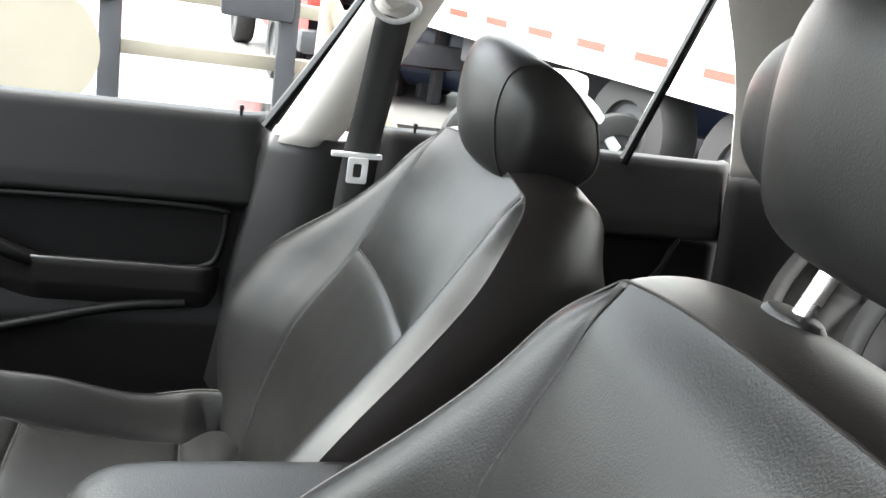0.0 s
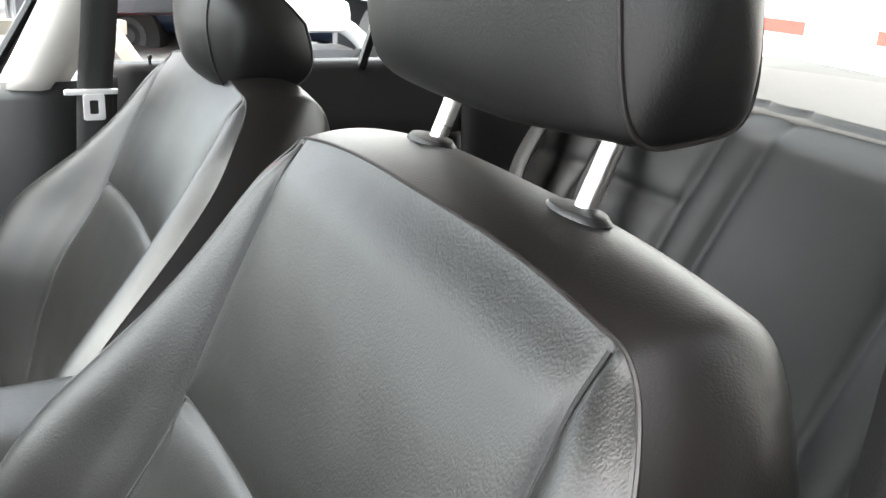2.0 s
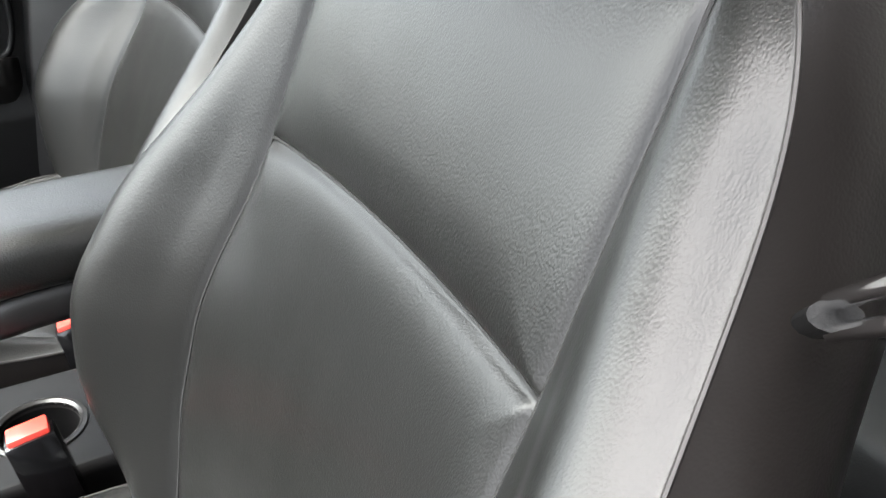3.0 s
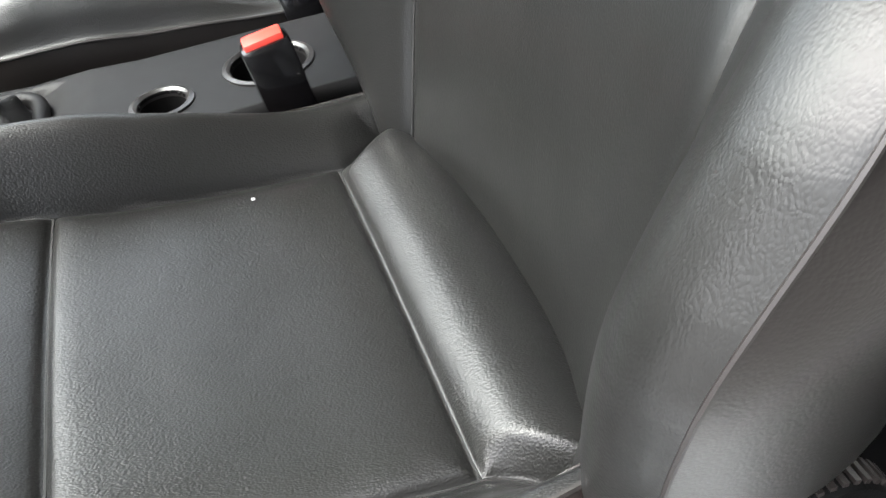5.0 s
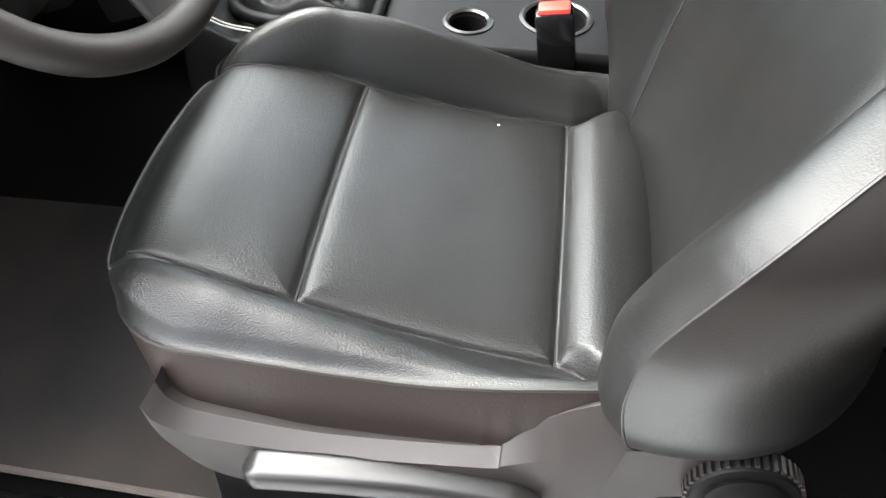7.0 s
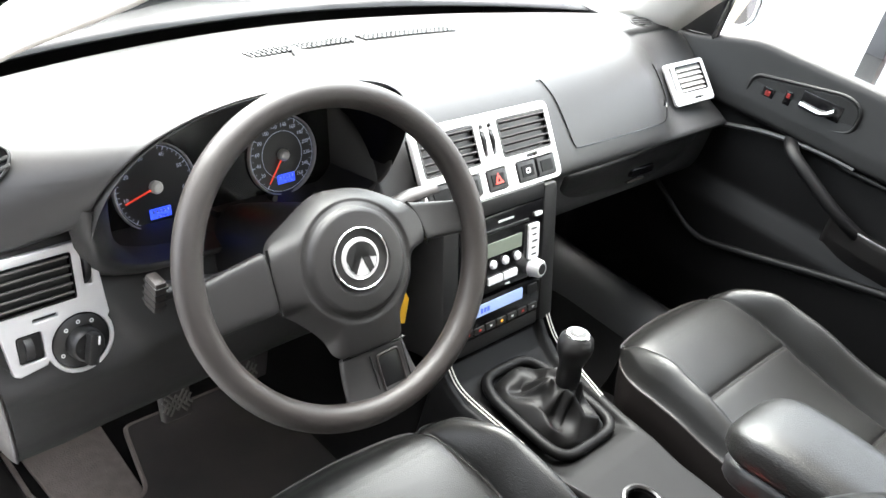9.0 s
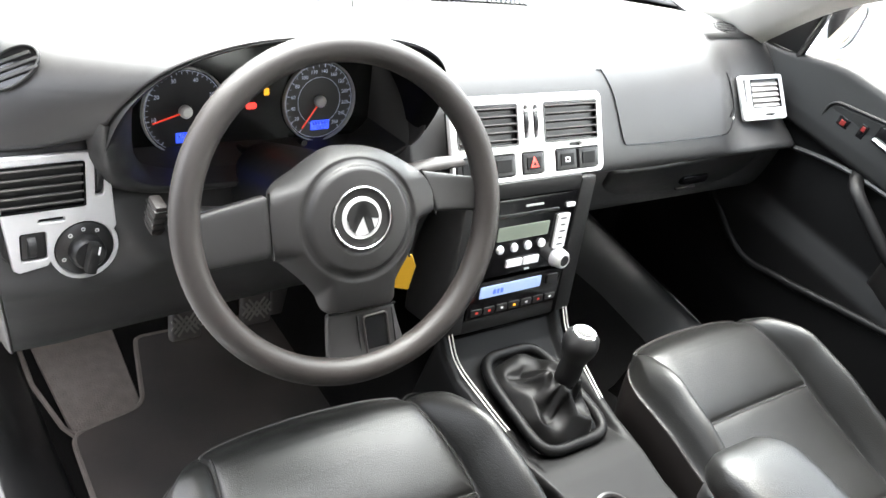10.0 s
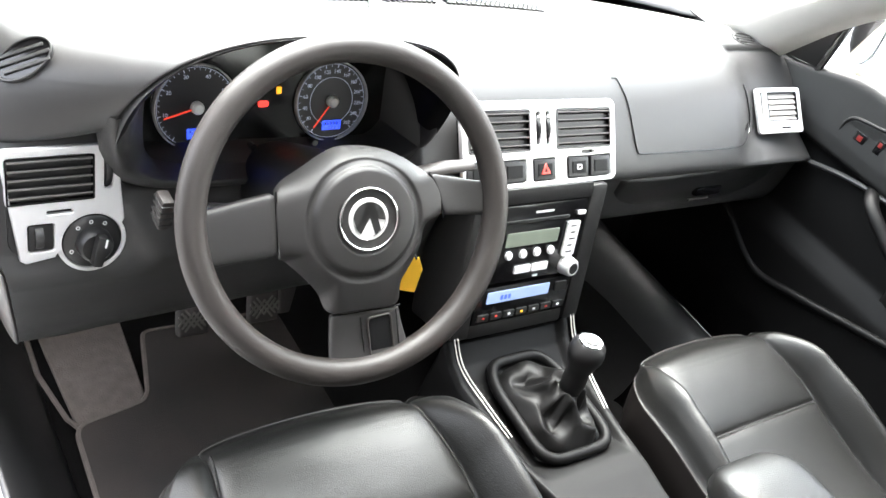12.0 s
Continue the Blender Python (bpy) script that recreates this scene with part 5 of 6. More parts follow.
plate("tag", [[(-0.013, -0.022), (0.012, -0.024), (0.013, 0.010), (0.004, 0.026), (-0.004, 0.024), (-0.010, 0.0)]], 0.0015, YELLOW, key, m=frame_at((-0.243, 0.045, 0.785), (0.9, -0.3, 0), (0.25, 0.1, 1)), bevel=0.0004)
tube("cord", [(-0.243, 0.045, 0.810), (-0.255, 0.055, 0.835), (-0.275, 0.07, 0.845)], 0.0015, CHROME, key, seg=6)
tube("ignition_lock", [(-0.275, 0.065, 0.845), (-0.31, 0.10, 0.850)], 0.016, PLASTIC, key, seg=16)

# ---- pedals ----
RIBS = mat("worn_rubber_ribs", (0.20, 0.19, 0.175), 0.7, var=0.3, scale=60)
for i, (px, py, pz, w, h) in enumerate(((-0.348, 0.342, 0.440, 0.050, 0.056), (-0.230, 0.342, 0.443, 0.052, 0.056), (-0.150, 0.40, 0.42, 0.045, 0.10))):
    pd = thing("pedal", ("ribbed rubber clutch pedal", "ribbed rubber brake pedal", "long black accelerator pedal")[i] + " in the dark footwell", "pedal", group="pedals")
    pm = frame_at((px, py, pz), (1, 0, 0), (0, 0.40, 0.92))
    pb = part("pad", box_bm((w, h, 0.016), (0, 0, 0), 0.0072, pm, seg=3), RUBBER, pd, "worn rubber pad", True)
    if i < 2:
        for k in range(-2, 3):
            for sgn in (-1, 1):
                L = h * 0.82 * (1 - abs(k) * 0.28)
                part("rib", box_bm((0.0034, L, 0.002), (0, 0, 0.0086), 0.0006, pm @ Matrix.Translation((k * w / 5.6, 0, 0)) @ Matrix.Rotation(radians(38 * sgn), 4, "Z")), RIBS, pb)
    tube("arm", [pm @ Vector((0, 0, -0.006)), (px + 0.005, py + 0.10, pz + 0.10), (px + 0.01, py + 0.14, pz + 0.26)], 0.008, PLASTIC, pd, seg=10, flat=0.6)

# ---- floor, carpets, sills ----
floor = tagged(surface("floor", lambda u, v: (-0.72 + 1.44 * u, 0.85 - 2.5 * v, 0.325 + 0.24 * max(0, 0.50 - v * 1.7) ** 2 * 1.6 + (0.20 * sstep(0.16, 0.10, abs(-0.72 + 1.44 * u)))), 60, 40, CARPET_SHADED, None, thick=0.01), "black carpeted car floor with a raised centre tunnel", "floor", kind="structure")
fm = thing("floor_mat", "black floor mat with a stitched grey edge in the driver footwell", "floor mat")
outline = [(-0.390, 0.405), (-0.10, 0.405), (-0.10, -0.12), (-0.555, -0.12), (-0.540, 0.235), (-0.530, 0.250), (-0.437, 0.268), (-0.424, 0.282), (-0.396, 0.392)]
def soft(pts, r=0.012, n=4):
    out = []
    L = len(pts)
    for i in range(L):
        p, a, b = Vector(pts[i]), Vector(pts[i - 1]), Vector(pts[(i + 1) % L])
        s, e = p + (a - p).normalized() * min(r, (a - p).length / 2.1), p + (b - p).normalized() * min(r, (b - p).length / 2.1)
        for k in range(n + 1):
            t = k / n
            q = s * (1 - t) ** 2 + p * 2 * t * (1 - t) + e * t * t
            out.append((q.x, q.y))
    return out
mat_rim = soft(outline)
plate("mat", [mat_rim], 0.010, CARPET, fm, m=Matrix.Translation((0, 0, 0.3465)), bevel=0.003)
tube("edging", [(x, y, 0.354) for x, y in mat_rim], 0.0042, MAT_G, fm, "grey stitched edging", seg=6, closed=True)
rest = thing("foot_rest", "worn grey carpeted foot rest beside the pedals", "foot rest")
plate("pad", [soft([(-0.545, 0.47), (-0.415, 0.47), (-0.428, 0.272), (-0.535, 0.252)], 0.01)], 0.008, MAT_G, rest, m=Matrix.Translation((0, 0, 0.3425)), bevel=0.002)
tube("edging", [(-0.560, 0.45, 0.352), (-0.562, 0.36, 0.350), (-0.545, 0.27, 0.350), (-0.532, 0.245, 0.350)], 0.004, MAT_G, rest, seg=6)
pmat = thing("floor_mat", "black floor mat in the passenger footwell", "floor mat")
plate("mat", [soft([(0.16, 0.36), (0.56, 0.36), (0.60, 0.10), (0.58, -0.15), (0.16, -0.15)], 0.03)], 0.010, CARPET_SHADED, pmat, m=Matrix.Translation((0, 0, 0.3465)), bevel=0.003)
for sx in (-1, 1):
    sill = thing("door_sill", "dark plastic door sill trim with a painted metal edge", "door sill", group="door sills")
    surface("sill_trim", lambda u, v, sx=sx: (sx * (0.565 + 0.10 * u), 0.50 - 2.3 * v, 0.345 + 0.075 * math.sin(math.pi * min(1, u * 0.62) * 0.8)), 14, 30, PLASTIC, sill, thick=0.004)
    if sx < 0:
        surface("sill_metal", lambda u, v, sx=sx: (sx * (0.662 + 0.09 * u), 0.50 - 2.3 * v, 0.412 - 0.05 * u ** 2), 10, 30, PAINT, sill, "painted metal sill", thick=0.004)
kick = thing("kick_panel", "black carpeted firewall and kick panels", "panel", kind="structure")
box("firewall", (1.46, 0.02, 0.75), (0, 0.80, 0.62), CARPET_SHADED, kick, "", 0.002)
for sx in (-1, 1):
    y0 = 0.44 if sx < 0 else 0.19
    box("kick_side", (0.02, 0.81 - y0, 0.62), (sx * 0.712, (0.81 + y0) / 2, 0.60), PLASTIC, kick, "", 0.004)
box("jamb", (0.024, 0.07, 0.22), (-0.676, 0.285, 0.52), PLASTIC, kick, "black door jamb trim", 0.006)

# ---- seat belt buckles ----
for bx, by, bz in ((-0.105, -0.361, 0.657), (0.150, -0.42, 0.60)):
    bk = thing("seat_belt_buckle", "black seat belt buckle with a red release button", "belt buckle", group="belt buckles")
    m = Matrix.Translation((bx, by, bz)) @ Matrix.Rotation(radians(-8), 4, "X") @ Matrix.Rotation(radians(2 if bx < 0 else 12), 4, "Y")
    part("body", box_bm((0.028, 0.042, 0.085), (0, 0, -0.040), 0.006, m), GLOSS, bk, "", True)
    part("button", box_bm((0.022, 0.034, 0.010), (0, 0, 0.002), 0.003, m), RED, bk, "red release button", True)
    tube("stem", [m @ Vector((0, 0, -0.07)), m @ Vector((0, -0.01, -0.20))], 0.010, PLASTIC, bk, seg=10, flat=0.5)


# ---- doors on the passenger side ----
def door_panel(name, y0, y1, label, rake, sd=1, group="passenger side doors"):
    """Inner door panel from y0 (front) to y1 (rear), with a padded belt, a recessed armrest pocket and a lower bin."""
    d = thing(name, label, "car door", group=group)

    def f(u, v):
        z = lerp([(0, 0.992), (0.06, 0.990), (0.36, 0.862), (0.40, 0.850), (0.62, 0.70), (1, 0.40)], v)
        yy = y0 + (y1 - y0) * u
        y = yy + rake * (0.985 - z) * u
        x = lerp([(0, 0.742), (0.03, 0.728), (0.08, 0.716), (0.30, 0.700), (0.36, 0.698), (0.385, 0.712), (0.41, 0.716), (0.60, 0.712), (0.66, 0.690), (0.85, 0.686), (1, 0.70)], v)
        edge = min(u, 1 - u) * abs(y1 - y0)
        x += 0.02 * sstep(0.03, 0.0, edge)
        z -= 0.045 * sstep(0.12, 0.30, yy) * sstep(0.35, 0.0, v)
        return sd * x, y, z
    surface("upper_pad", lambda u, v: f(u, v * 0.372), 50, 40, PADM, d, "soft black upper pad", thick=0.004)
    surface("lower_panel", lambda u, v: f(u, 0.370 + 0.63 * v), 50, 60, PLASTIC_M, d, "black lower panel", thick=0.004)
    return d


fd = door_panel("front_door", 0.42, -0.505, "closed passenger front door with black padded panel and pull handle", -0.22)


plate("armrest_recess", [soft([(-0.13, 0.842), (-0.447, 0.842), (-0.438, 0.768), (-0.40, 0.752), (-0.22, 0.752), (-0.16, 0.79)], 0.018, 6)], 0.003, PLASTIC_M, fd, "dark armrest recess", m=Matrix(((0, 0, -1, 0.7195), (1, 0, 0, 0), (0, 1, 0, 0), (0, 0, 0, 1))))
tube("recess_lip", spline([(0.704, -0.10, 0.849), (0.702, -0.28, 0.852), (0.702, -0.435, 0.848), (0.703, -0.452, 0.832), (0.702, -0.445, 0.78), (0.698, -0.425, 0.758), (0.696, -0.36, 0.752), (0.694, -0.25, 0.752), (0.694, -0.19, 0.756)], 6), 0.005, PLASTIC_M, fd, "rounded recess lip", seg=10)
def ledge(door, y0, y1, zt, name="armrest"):
    """Moulded elbow rest under the recess: flat top edge, rounded front, fading down into the panel."""
    def f(u, v):
        y = y0 + (y1 - y0) * u
        end = sstep(1.0, 0.90, u) * (0.35 + 0.65 * sstep(0.0, 0.25, u))
        x = lerp([(0, 0.718), (0.10, 0.700), (0.22, 0.680), (0.30, 0.674), (0.40, 0.673), (0.65, 0.678), (1, 0.706)], v)
        z = zt + lerp([(0, -0.012), (0.10, -0.010), (0.22, -0.003), (0.30, 0.0), (0.40, -0.010), (0.65, -0.040), (1, -0.085)], v)
        return 0.718 - (0.718 - x) * end, y, z - 0.012 * (1 - end) + 0.006 * (1 - u)
    return surface(name, f, 40, 40, PLASTIC_S, door, "moulded black armrest", thick=0.003)


ledge(fd, -0.12, -0.455, 0.762)
tube("pull_handle", spline([(0.712, 0.01, 0.852), (0.672, -0.02, 0.842), (0.664, -0.07, 0.818), (0.668, -0.13, 0.785), (0.690, -0.185, 0.755), (0.715, -0.21, 0.742)], 6), 0.0135, PLASTIC_M, fd, "black slanted pull handle", seg=14, flat=0.8)
plate("switch_pod", [soft([(0.120, 0.888), (0.120, 0.932), (-0.055, 0.966), (-0.085, 0.955), (-0.085, 0.912), (-0.04, 0.902)], 0.021, 7)], 0.006, PLASTIC, fd, "black switch pod", m=Matrix(((0, 0, -1, 0.7100), (1, 0, 0, 0), (0, 1, 0, 0), (0, 0, 0, 1))), bevel=0.002)
tube("pod_rim", [(0.7035, p[0], p[1]) for p in soft([(0.123, 0.885), (0.123, 0.935), (-0.056, 0.970), (-0.088, 0.957), (-0.088, 0.909), (-0.04, 0.899)], 0.022, 7)], 0.0032, PADM, fd, "rounded pod rim", seg=8, closed=True)
box("window_switch", (0.004, 0.024, 0.022), (0.7030, 0.082, 0.912), GLOSS, fd, "", 0.0015)
box("switch_lamp", (0.002, 0.010, 0.010), (0.7007, 0.082, 0.913), DIM_RED, fd, "", 0.0006)
box("lock_switch", (0.004, 0.014, 0.026), (0.7030, 0.044, 0.920), GLOSS, fd, "", 0.0015)
box("lock_lamp", (0.002, 0.007, 0.009), (0.7007, 0.044, 0.925), DIM_RED, fd, "", 0.0006)
box("handle_recess", (0.003, 0.078, 0.030), (0.7035, -0.018, 0.932), GLOSS, fd, "", 0.001)
tube("door_handle", spline([(0.700, 0.018, 0.921), (0.698, -0.02, 0.920), (0.696, -0.035, 0.926), (0.697, -0.046, 0.936)], 5), 0.0055, CHROME, fd, "chrome door handle", seg=10)
tube("bin_lip", spline([(0.692, 0.30, 0.70), (0.688, 0.20, 0.64), (0.685, 0.10, 0.592), (0.684, 0.0, 0.61), (0.684, -0.15, 0.652), (0.684, -0.30, 0.690), (0.688, -0.40, 0.70)], 6), 0.008, PLASTIC_M, fd, "moulded lower lip", seg=10)
tube("trim_line", spline([(0.706, 0.25, 0.79), (0.704, 0.15, 0.818), (0.702, 0.05, 0.845), (0.701, -0.05, 0.856), (0.701, -0.12, 0.856)], 6), 0.005, DASH, fd, seg=8)
lathe("lock_pin", [(0, 0.022), (0.003, 0.0215), (0.0042, 0.018), (0.0025, 0.012), (0.0025, 0), (0, 0)], PLASTIC, fd, "black lock pin", m=Matrix.Translation((0.722, -0.462, 0.985)), seg=12)
rd = door_panel("rear_door", -0.665, -1.30, "closed passenger rear door with black padded panel", -0.10)
plate("armrest_recess", [soft([(-0.86, 0.865), (-1.20, 0.858), (-1.17, 0.775), (-1.10, 0.760), (-0.88, 0.765)], 0.02, 6)], 0.003, PLASTIC_M, rd, "dark armrest recess", m=Matrix(((0, 0, -1, 0.7195), (1, 0, 0, 0), (0, 1, 0, 0), (0, 0, 0, 1))))
ledge(rd, -0.78, -1.19, 0.770)
tube("recess_lip", spline([(0.702, -0.80, 0.882), (0.702, -1.0, 0.878), (0.702, -1.19, 0.868), (0.700, -1.20, 0.84), (0.698, -1.16, 0.772), (0.697, -1.06, 0.758), (0.697, -0.85, 0.762)], 6), 0.005, PLASTIC_M, rd, "rounded recess lip", seg=10)
lathe("lock_pin", [(0, 0.022), (0.003, 0.0215), (0.0042, 0.018), (0.0025, 0.012), (0.0025, 0), (0, 0)], PLASTIC, rd, "black lock pin", m=Matrix.Translation((0.722, -0.728, 0.985)), seg=12)


ld = door_panel("rear_door", -0.72, -1.30, "closed driver side rear door with black padded panel", -0.10, -1, "driver side doors")
surface("door_skin", lambda u, v: (-0.755 - 0.05 * math.sin(math.pi * v * 0.8), -0.70 - 0.75 * u, 0.975 - 0.60 * v), 10, 10, PAINT, ld, "painted outer skin", thick=0.003)

for sx in (-1, 1):
    qt = surface("quarter_trim", lambda u, v: (sx * (0.712 - 0.030 * math.sin(math.pi * v) - 0.05 * u * u), -1.285 - 0.46 * u, 0.982 - 0.58 * v), 14, 20, PADM, None, thick=0.006)
    tagged(qt, "soft black side trim beside the rear bench", "side trim", kind="structure")


# ---- body frame: pillars, roof, glass ----
def strip(name, rows, material, parent=None, label="", thick=0.012, n=8):
    """A bent panel through rows of corner points (each row runs across, rows follow the length)."""
    A = [spline(list(r), n) for r in zip(*rows)]
    L = len(A[0])
    return surface(name, lambda u, v: [a for a in [A[min(int(round(u * (len(A) - 1))), len(A) - 1)][int(round(v * (L - 1)))]]][0], len(A), L, material, parent, label, thick)


bp = thing("b_pillar", "light grey upper and black lower door pillar trim", "pillar trim", group="door pillars", kind="structure")
strip("upper_trim", [((0.70, -0.505, 0.965), (0.675, -0.520, 0.965), (0.665, -0.560, 0.965), (0.70, -0.60, 0.965)), ((0.675, -0.575, 1.10), (0.650, -0.590, 1.10), (0.640, -0.635, 1.10), (0.675, -0.68, 1.10)),
                     ((0.635, -0.645, 1.24), (0.610, -0.66, 1.24), (0.602, -0.70, 1.24), (0.635, -0.745, 1.24)), ((0.575, -0.715, 1.37), (0.55, -0.73, 1.37), (0.545, -0.77, 1.37), (0.575, -0.81, 1.37))], TRIM_L, bp, "light grey upper trim", 0.004)
strip("lower_trim", [((0.71, -0.500, 0.975), (0.682, -0.512, 0.975), (0.676, -0.60, 0.975), (0.71, -0.675, 0.975)), ((0.71, -0.46, 0.75), (0.684, -0.47, 0.75), (0.676, -0.60, 0.75), (0.71, -0.66, 0.75)), ((0.71, -0.40, 0.42), (0.69, -0.41, 0.42), (0.68, -0.60, 0.42), (0.71, -0.64, 0.42))], PLASTIC, bp, "black lower trim", 0.004)
bp2 = thing("b_pillar", "driver side door pillar trim beside the open doorway", "pillar trim", group="door pillars", kind="structure")
strip("upper_trim", [((-0.70, -0.60, 0.965), (-0.655, -0.615, 0.965), (-0.645, -0.66, 0.965), (-0.70, -0.70, 0.965)), ((-0.675, -0.66, 1.10), (-0.635, -0.675, 1.10), (-0.625, -0.72, 1.10), (-0.675, -0.76, 1.10)),
                     ((-0.575, -0.79, 1.37), (-0.55, -0.80, 1.37), (-0.545, -0.84, 1.37), (-0.575, -0.88, 1.37))], PLASTIC_M, bp2, "black upper trim", 0.004)
strip("lower_trim", [((-0.71, -0.59, 0.975), (-0.682, -0.602, 0.975), (-0.676, -0.68, 0.975), (-0.71, -0.72, 0.975)), ((-0.71, -0.55, 0.42), (-0.69, -0.56, 0.42), (-0.68, -0.68, 0.42), (-0.71, -0.70, 0.42))], PLASTIC, bp2, "black lower trim", 0.004)


def belt(sx, dy, label):
    b = thing("seat_belt", label, "seat belt", group="seat belts")
    top = Vector((sx * 0.598, -0.648 + dy, 1.170))
    low = Vector((sx * 0.625, -0.628 + dy, 0.948))
    end = Vector((sx * 0.655, -0.60 + dy, 0.45))
    side = Vector((0, 0.024, 0.004))
    pts = [top, top.lerp(low, 0.5) + Vector((-sx * 0.004, 0, 0)), low, low.lerp(end, 0.5), end]
    rows = spline(pts, 6)
    verts = [tuple(p + side * s) for p in rows for s in (-1, -0.33, 0.33, 1)]
    w = mesh("webbing", verts, grid_faces(len(rows), 4), BELT, b, "black webbing")
    md = w.modifiers.new("thickness", "SOLIDIFY")
    md.thickness = 0.0018
    ringp = [top + Vector((0, 0.033 * math.cos(a), 0.010 + 0.016 * math.sin(a) + 0.006 * math.cos(a) ** 2)) for a in [2 * math.pi * k / 32 for k in range(32)]]
    tube("guide_loop", ringp, 0.0045, SILVER if sx > 0 else PLASTIC, b, "pale plastic guide loop", seg=10, closed=True)
    lathe("guide_bolt", [(0, 0.018), (0.016, 0.016), (0.022, 0.008), (0.022, 0)], TRIM_L, b, m=Matrix.Translation((sx * 0.622, top.y, 1.198)) @ Matrix.Rotation(radians(-90 * sx), 4, "Y"), seg=24)
    t = part("tongue", box_bm((0.010, 0.074, 0.008), tuple(low + Vector((-sx * 0.008, 0.004, 0.022))), 0.003), SILVER, b, "steel belt tongue", True)
    plate("tongue_plate", [rrect(0.030, 0.038, 0.004), rrect(0.012, 0.020, 0.002)], 0.0025, SILVER, t, "slotted steel plate", m=Matrix(((0, 0, -sx, low.x - sx * 0.014), (1, 0, 0, low.y + 0.002), (0.0, 1, 0, low.z + 0.001), (0, 0, 0, 1))))
    return b


belt(1, 0, "black seat belt with steel tongue hanging on the passenger pillar")
belt(-1, -0.12, "black seat belt hanging on the driver side pillar")

loose = thing("belt_tongue", "bright steel belt tongue hanging beside the driver backrest", "belt tongue")
A, B = Vector((-0.640, -0.600, 0.992)), Vector((-0.686, -0.562, 1.034))
for dz in (-0.006, 0.006):
    tube("bar", [A + Vector((0, 0.3 * dz, dz)), B + Vector((0, 0.3 * dz, dz))], 0.0030, CHROME, loose, "bright steel bar", seg=12)
tube("grip", [A + Vector((0.012, -0.010, -0.012)), A + Vector((-0.004, 0.004, 0.004))], 0.008, PLASTIC_M, loose, "black grip", seg=14, flat=0.6)

ROOF_Z = [(-1.5, 1.27), (-1.4, 1.30), (-1.25, 1.348), (-1.1, 1.388), (-0.9, 1.428), (-0.6, 1.455), (-0.3, 1.44), (-0.1, 1.40)]
roof = surface("ceiling", lambda u, v: ((2 * u - 1) * (0.60 - 0.06 * abs(2 * v - 1) ** 2), -0.16 - 1.15 * v, smooth_lerp(ROOF_Z, -0.16 - 1.15 * v) + 0.02 * (1 - (2 * u - 1) ** 2)), 30, 30, HEADLINER, None, thick=0.012)
tagged(roof, "light grey fabric headliner", "ceiling", kind="structure")
rs = surface("roof_skin", lambda u, v: ((2 * u - 1) * (0.63 - 0.05 * abs(2 * v - 1) ** 2), -0.12 - 1.20 * v, smooth_lerp(ROOF_Z, -0.12 - 1.20 * v) + 0.03 + 0.025 * (1 - (2 * u - 1) ** 2)), 24, 24, PAINT, None, thick=0.004)
tagged(rs, "pale silver painted car roof", "car roof", kind="structure")

for sx in (-1, 1):
    ap = thing("a_pillar", "light grey windscreen pillar trim", "pillar trim", group="windscreen pillars", kind="structure")
    strip("trim", [((sx * 0.665, 0.445, 0.935), (sx * 0.660, 0.40, 0.945), (sx * 0.672, 0.34, 0.94), (sx * 0.70, 0.315, 0.93)), ((sx * 0.640, 0.300, 1.061), (sx * 0.635, 0.26, 1.075), (sx * 0.645, 0.20, 1.09), (sx * 0.672, 0.175, 1.09)),
                   ((sx * 0.600, 0.10, 1.225), (sx * 0.592, 0.06, 1.235), (sx * 0.602, 0.0, 1.24), (sx * 0.632, -0.03, 1.235)), ((sx * 0.55, -0.16, 1.400), (sx * 0.545, -0.19, 1.405), (sx * 0.555, -0.23, 1.415), (sx * 0.59, -0.26, 1.415))], TRIM_L, ap, "", 0.005)
    rail = thing("roof_rail", "light grey roof side trim over the doorway", "roof trim", group="roof rails", kind="structure")
    tube("rail", spline([(sx * 0.575, -0.22, 1.41), (sx * 0.59, -0.5, 1.445), (sx * 0.59, -0.9, 1.432), (sx * 0.58, -1.15, 1.365), (sx * 0.56, -1.34, 1.295)], 6), 0.022, TRIM_L, rail, seg=12)
    cp = thing("c_pillar", "light grey rear roof pillar trim", "pillar trim", group="rear pillars", kind="structure")
    strip("trim", [((sx * 0.605, -1.10, 1.355), (sx * 0.575, -1.20, 1.345), (sx * 0.545, -1.345, 1.29), (sx * 0.500, -1.37, 1.312)), ((sx * 0.665, -1.22, 1.16), (sx * 0.64, -1.36, 1.165), (sx * 0.60, -1.55, 1.165), (sx * 0.553, -1.61, 1.160)), ((sx * 0.70, -1.28, 0.98), (sx * 0.68, -1.50, 0.98), (sx * 0.64, -1.80, 1.0), (sx * 0.615, -1.89, 0.985))], TRIM_L, cp, "", 0.005)

sail = thing("mirror_sail", "black plastic triangle at the mirror base", "trim panel")
mesh("sail", [(0.722, 0.335, 0.945), (0.728, 0.235, 0.962), (0.700, 0.222, 1.078), (0.712, 0.335, 0.945), (0.718, 0.235, 0.962), (0.690, 0.222, 1.078)], [(0, 1, 2), (5, 4, 3), (0, 3, 4, 1), (1, 4, 5, 2), (2, 5, 3, 0)], PLASTIC, sail, smooth=False)
tube("sail_edge", [(0.722, 0.232, 0.955), (0.702, 0.216, 1.07), (0.66, 0.09, 1.19), (0.61, -0.10, 1.33)], 0.007, GLOSS, sail, "black window seal", seg=8)

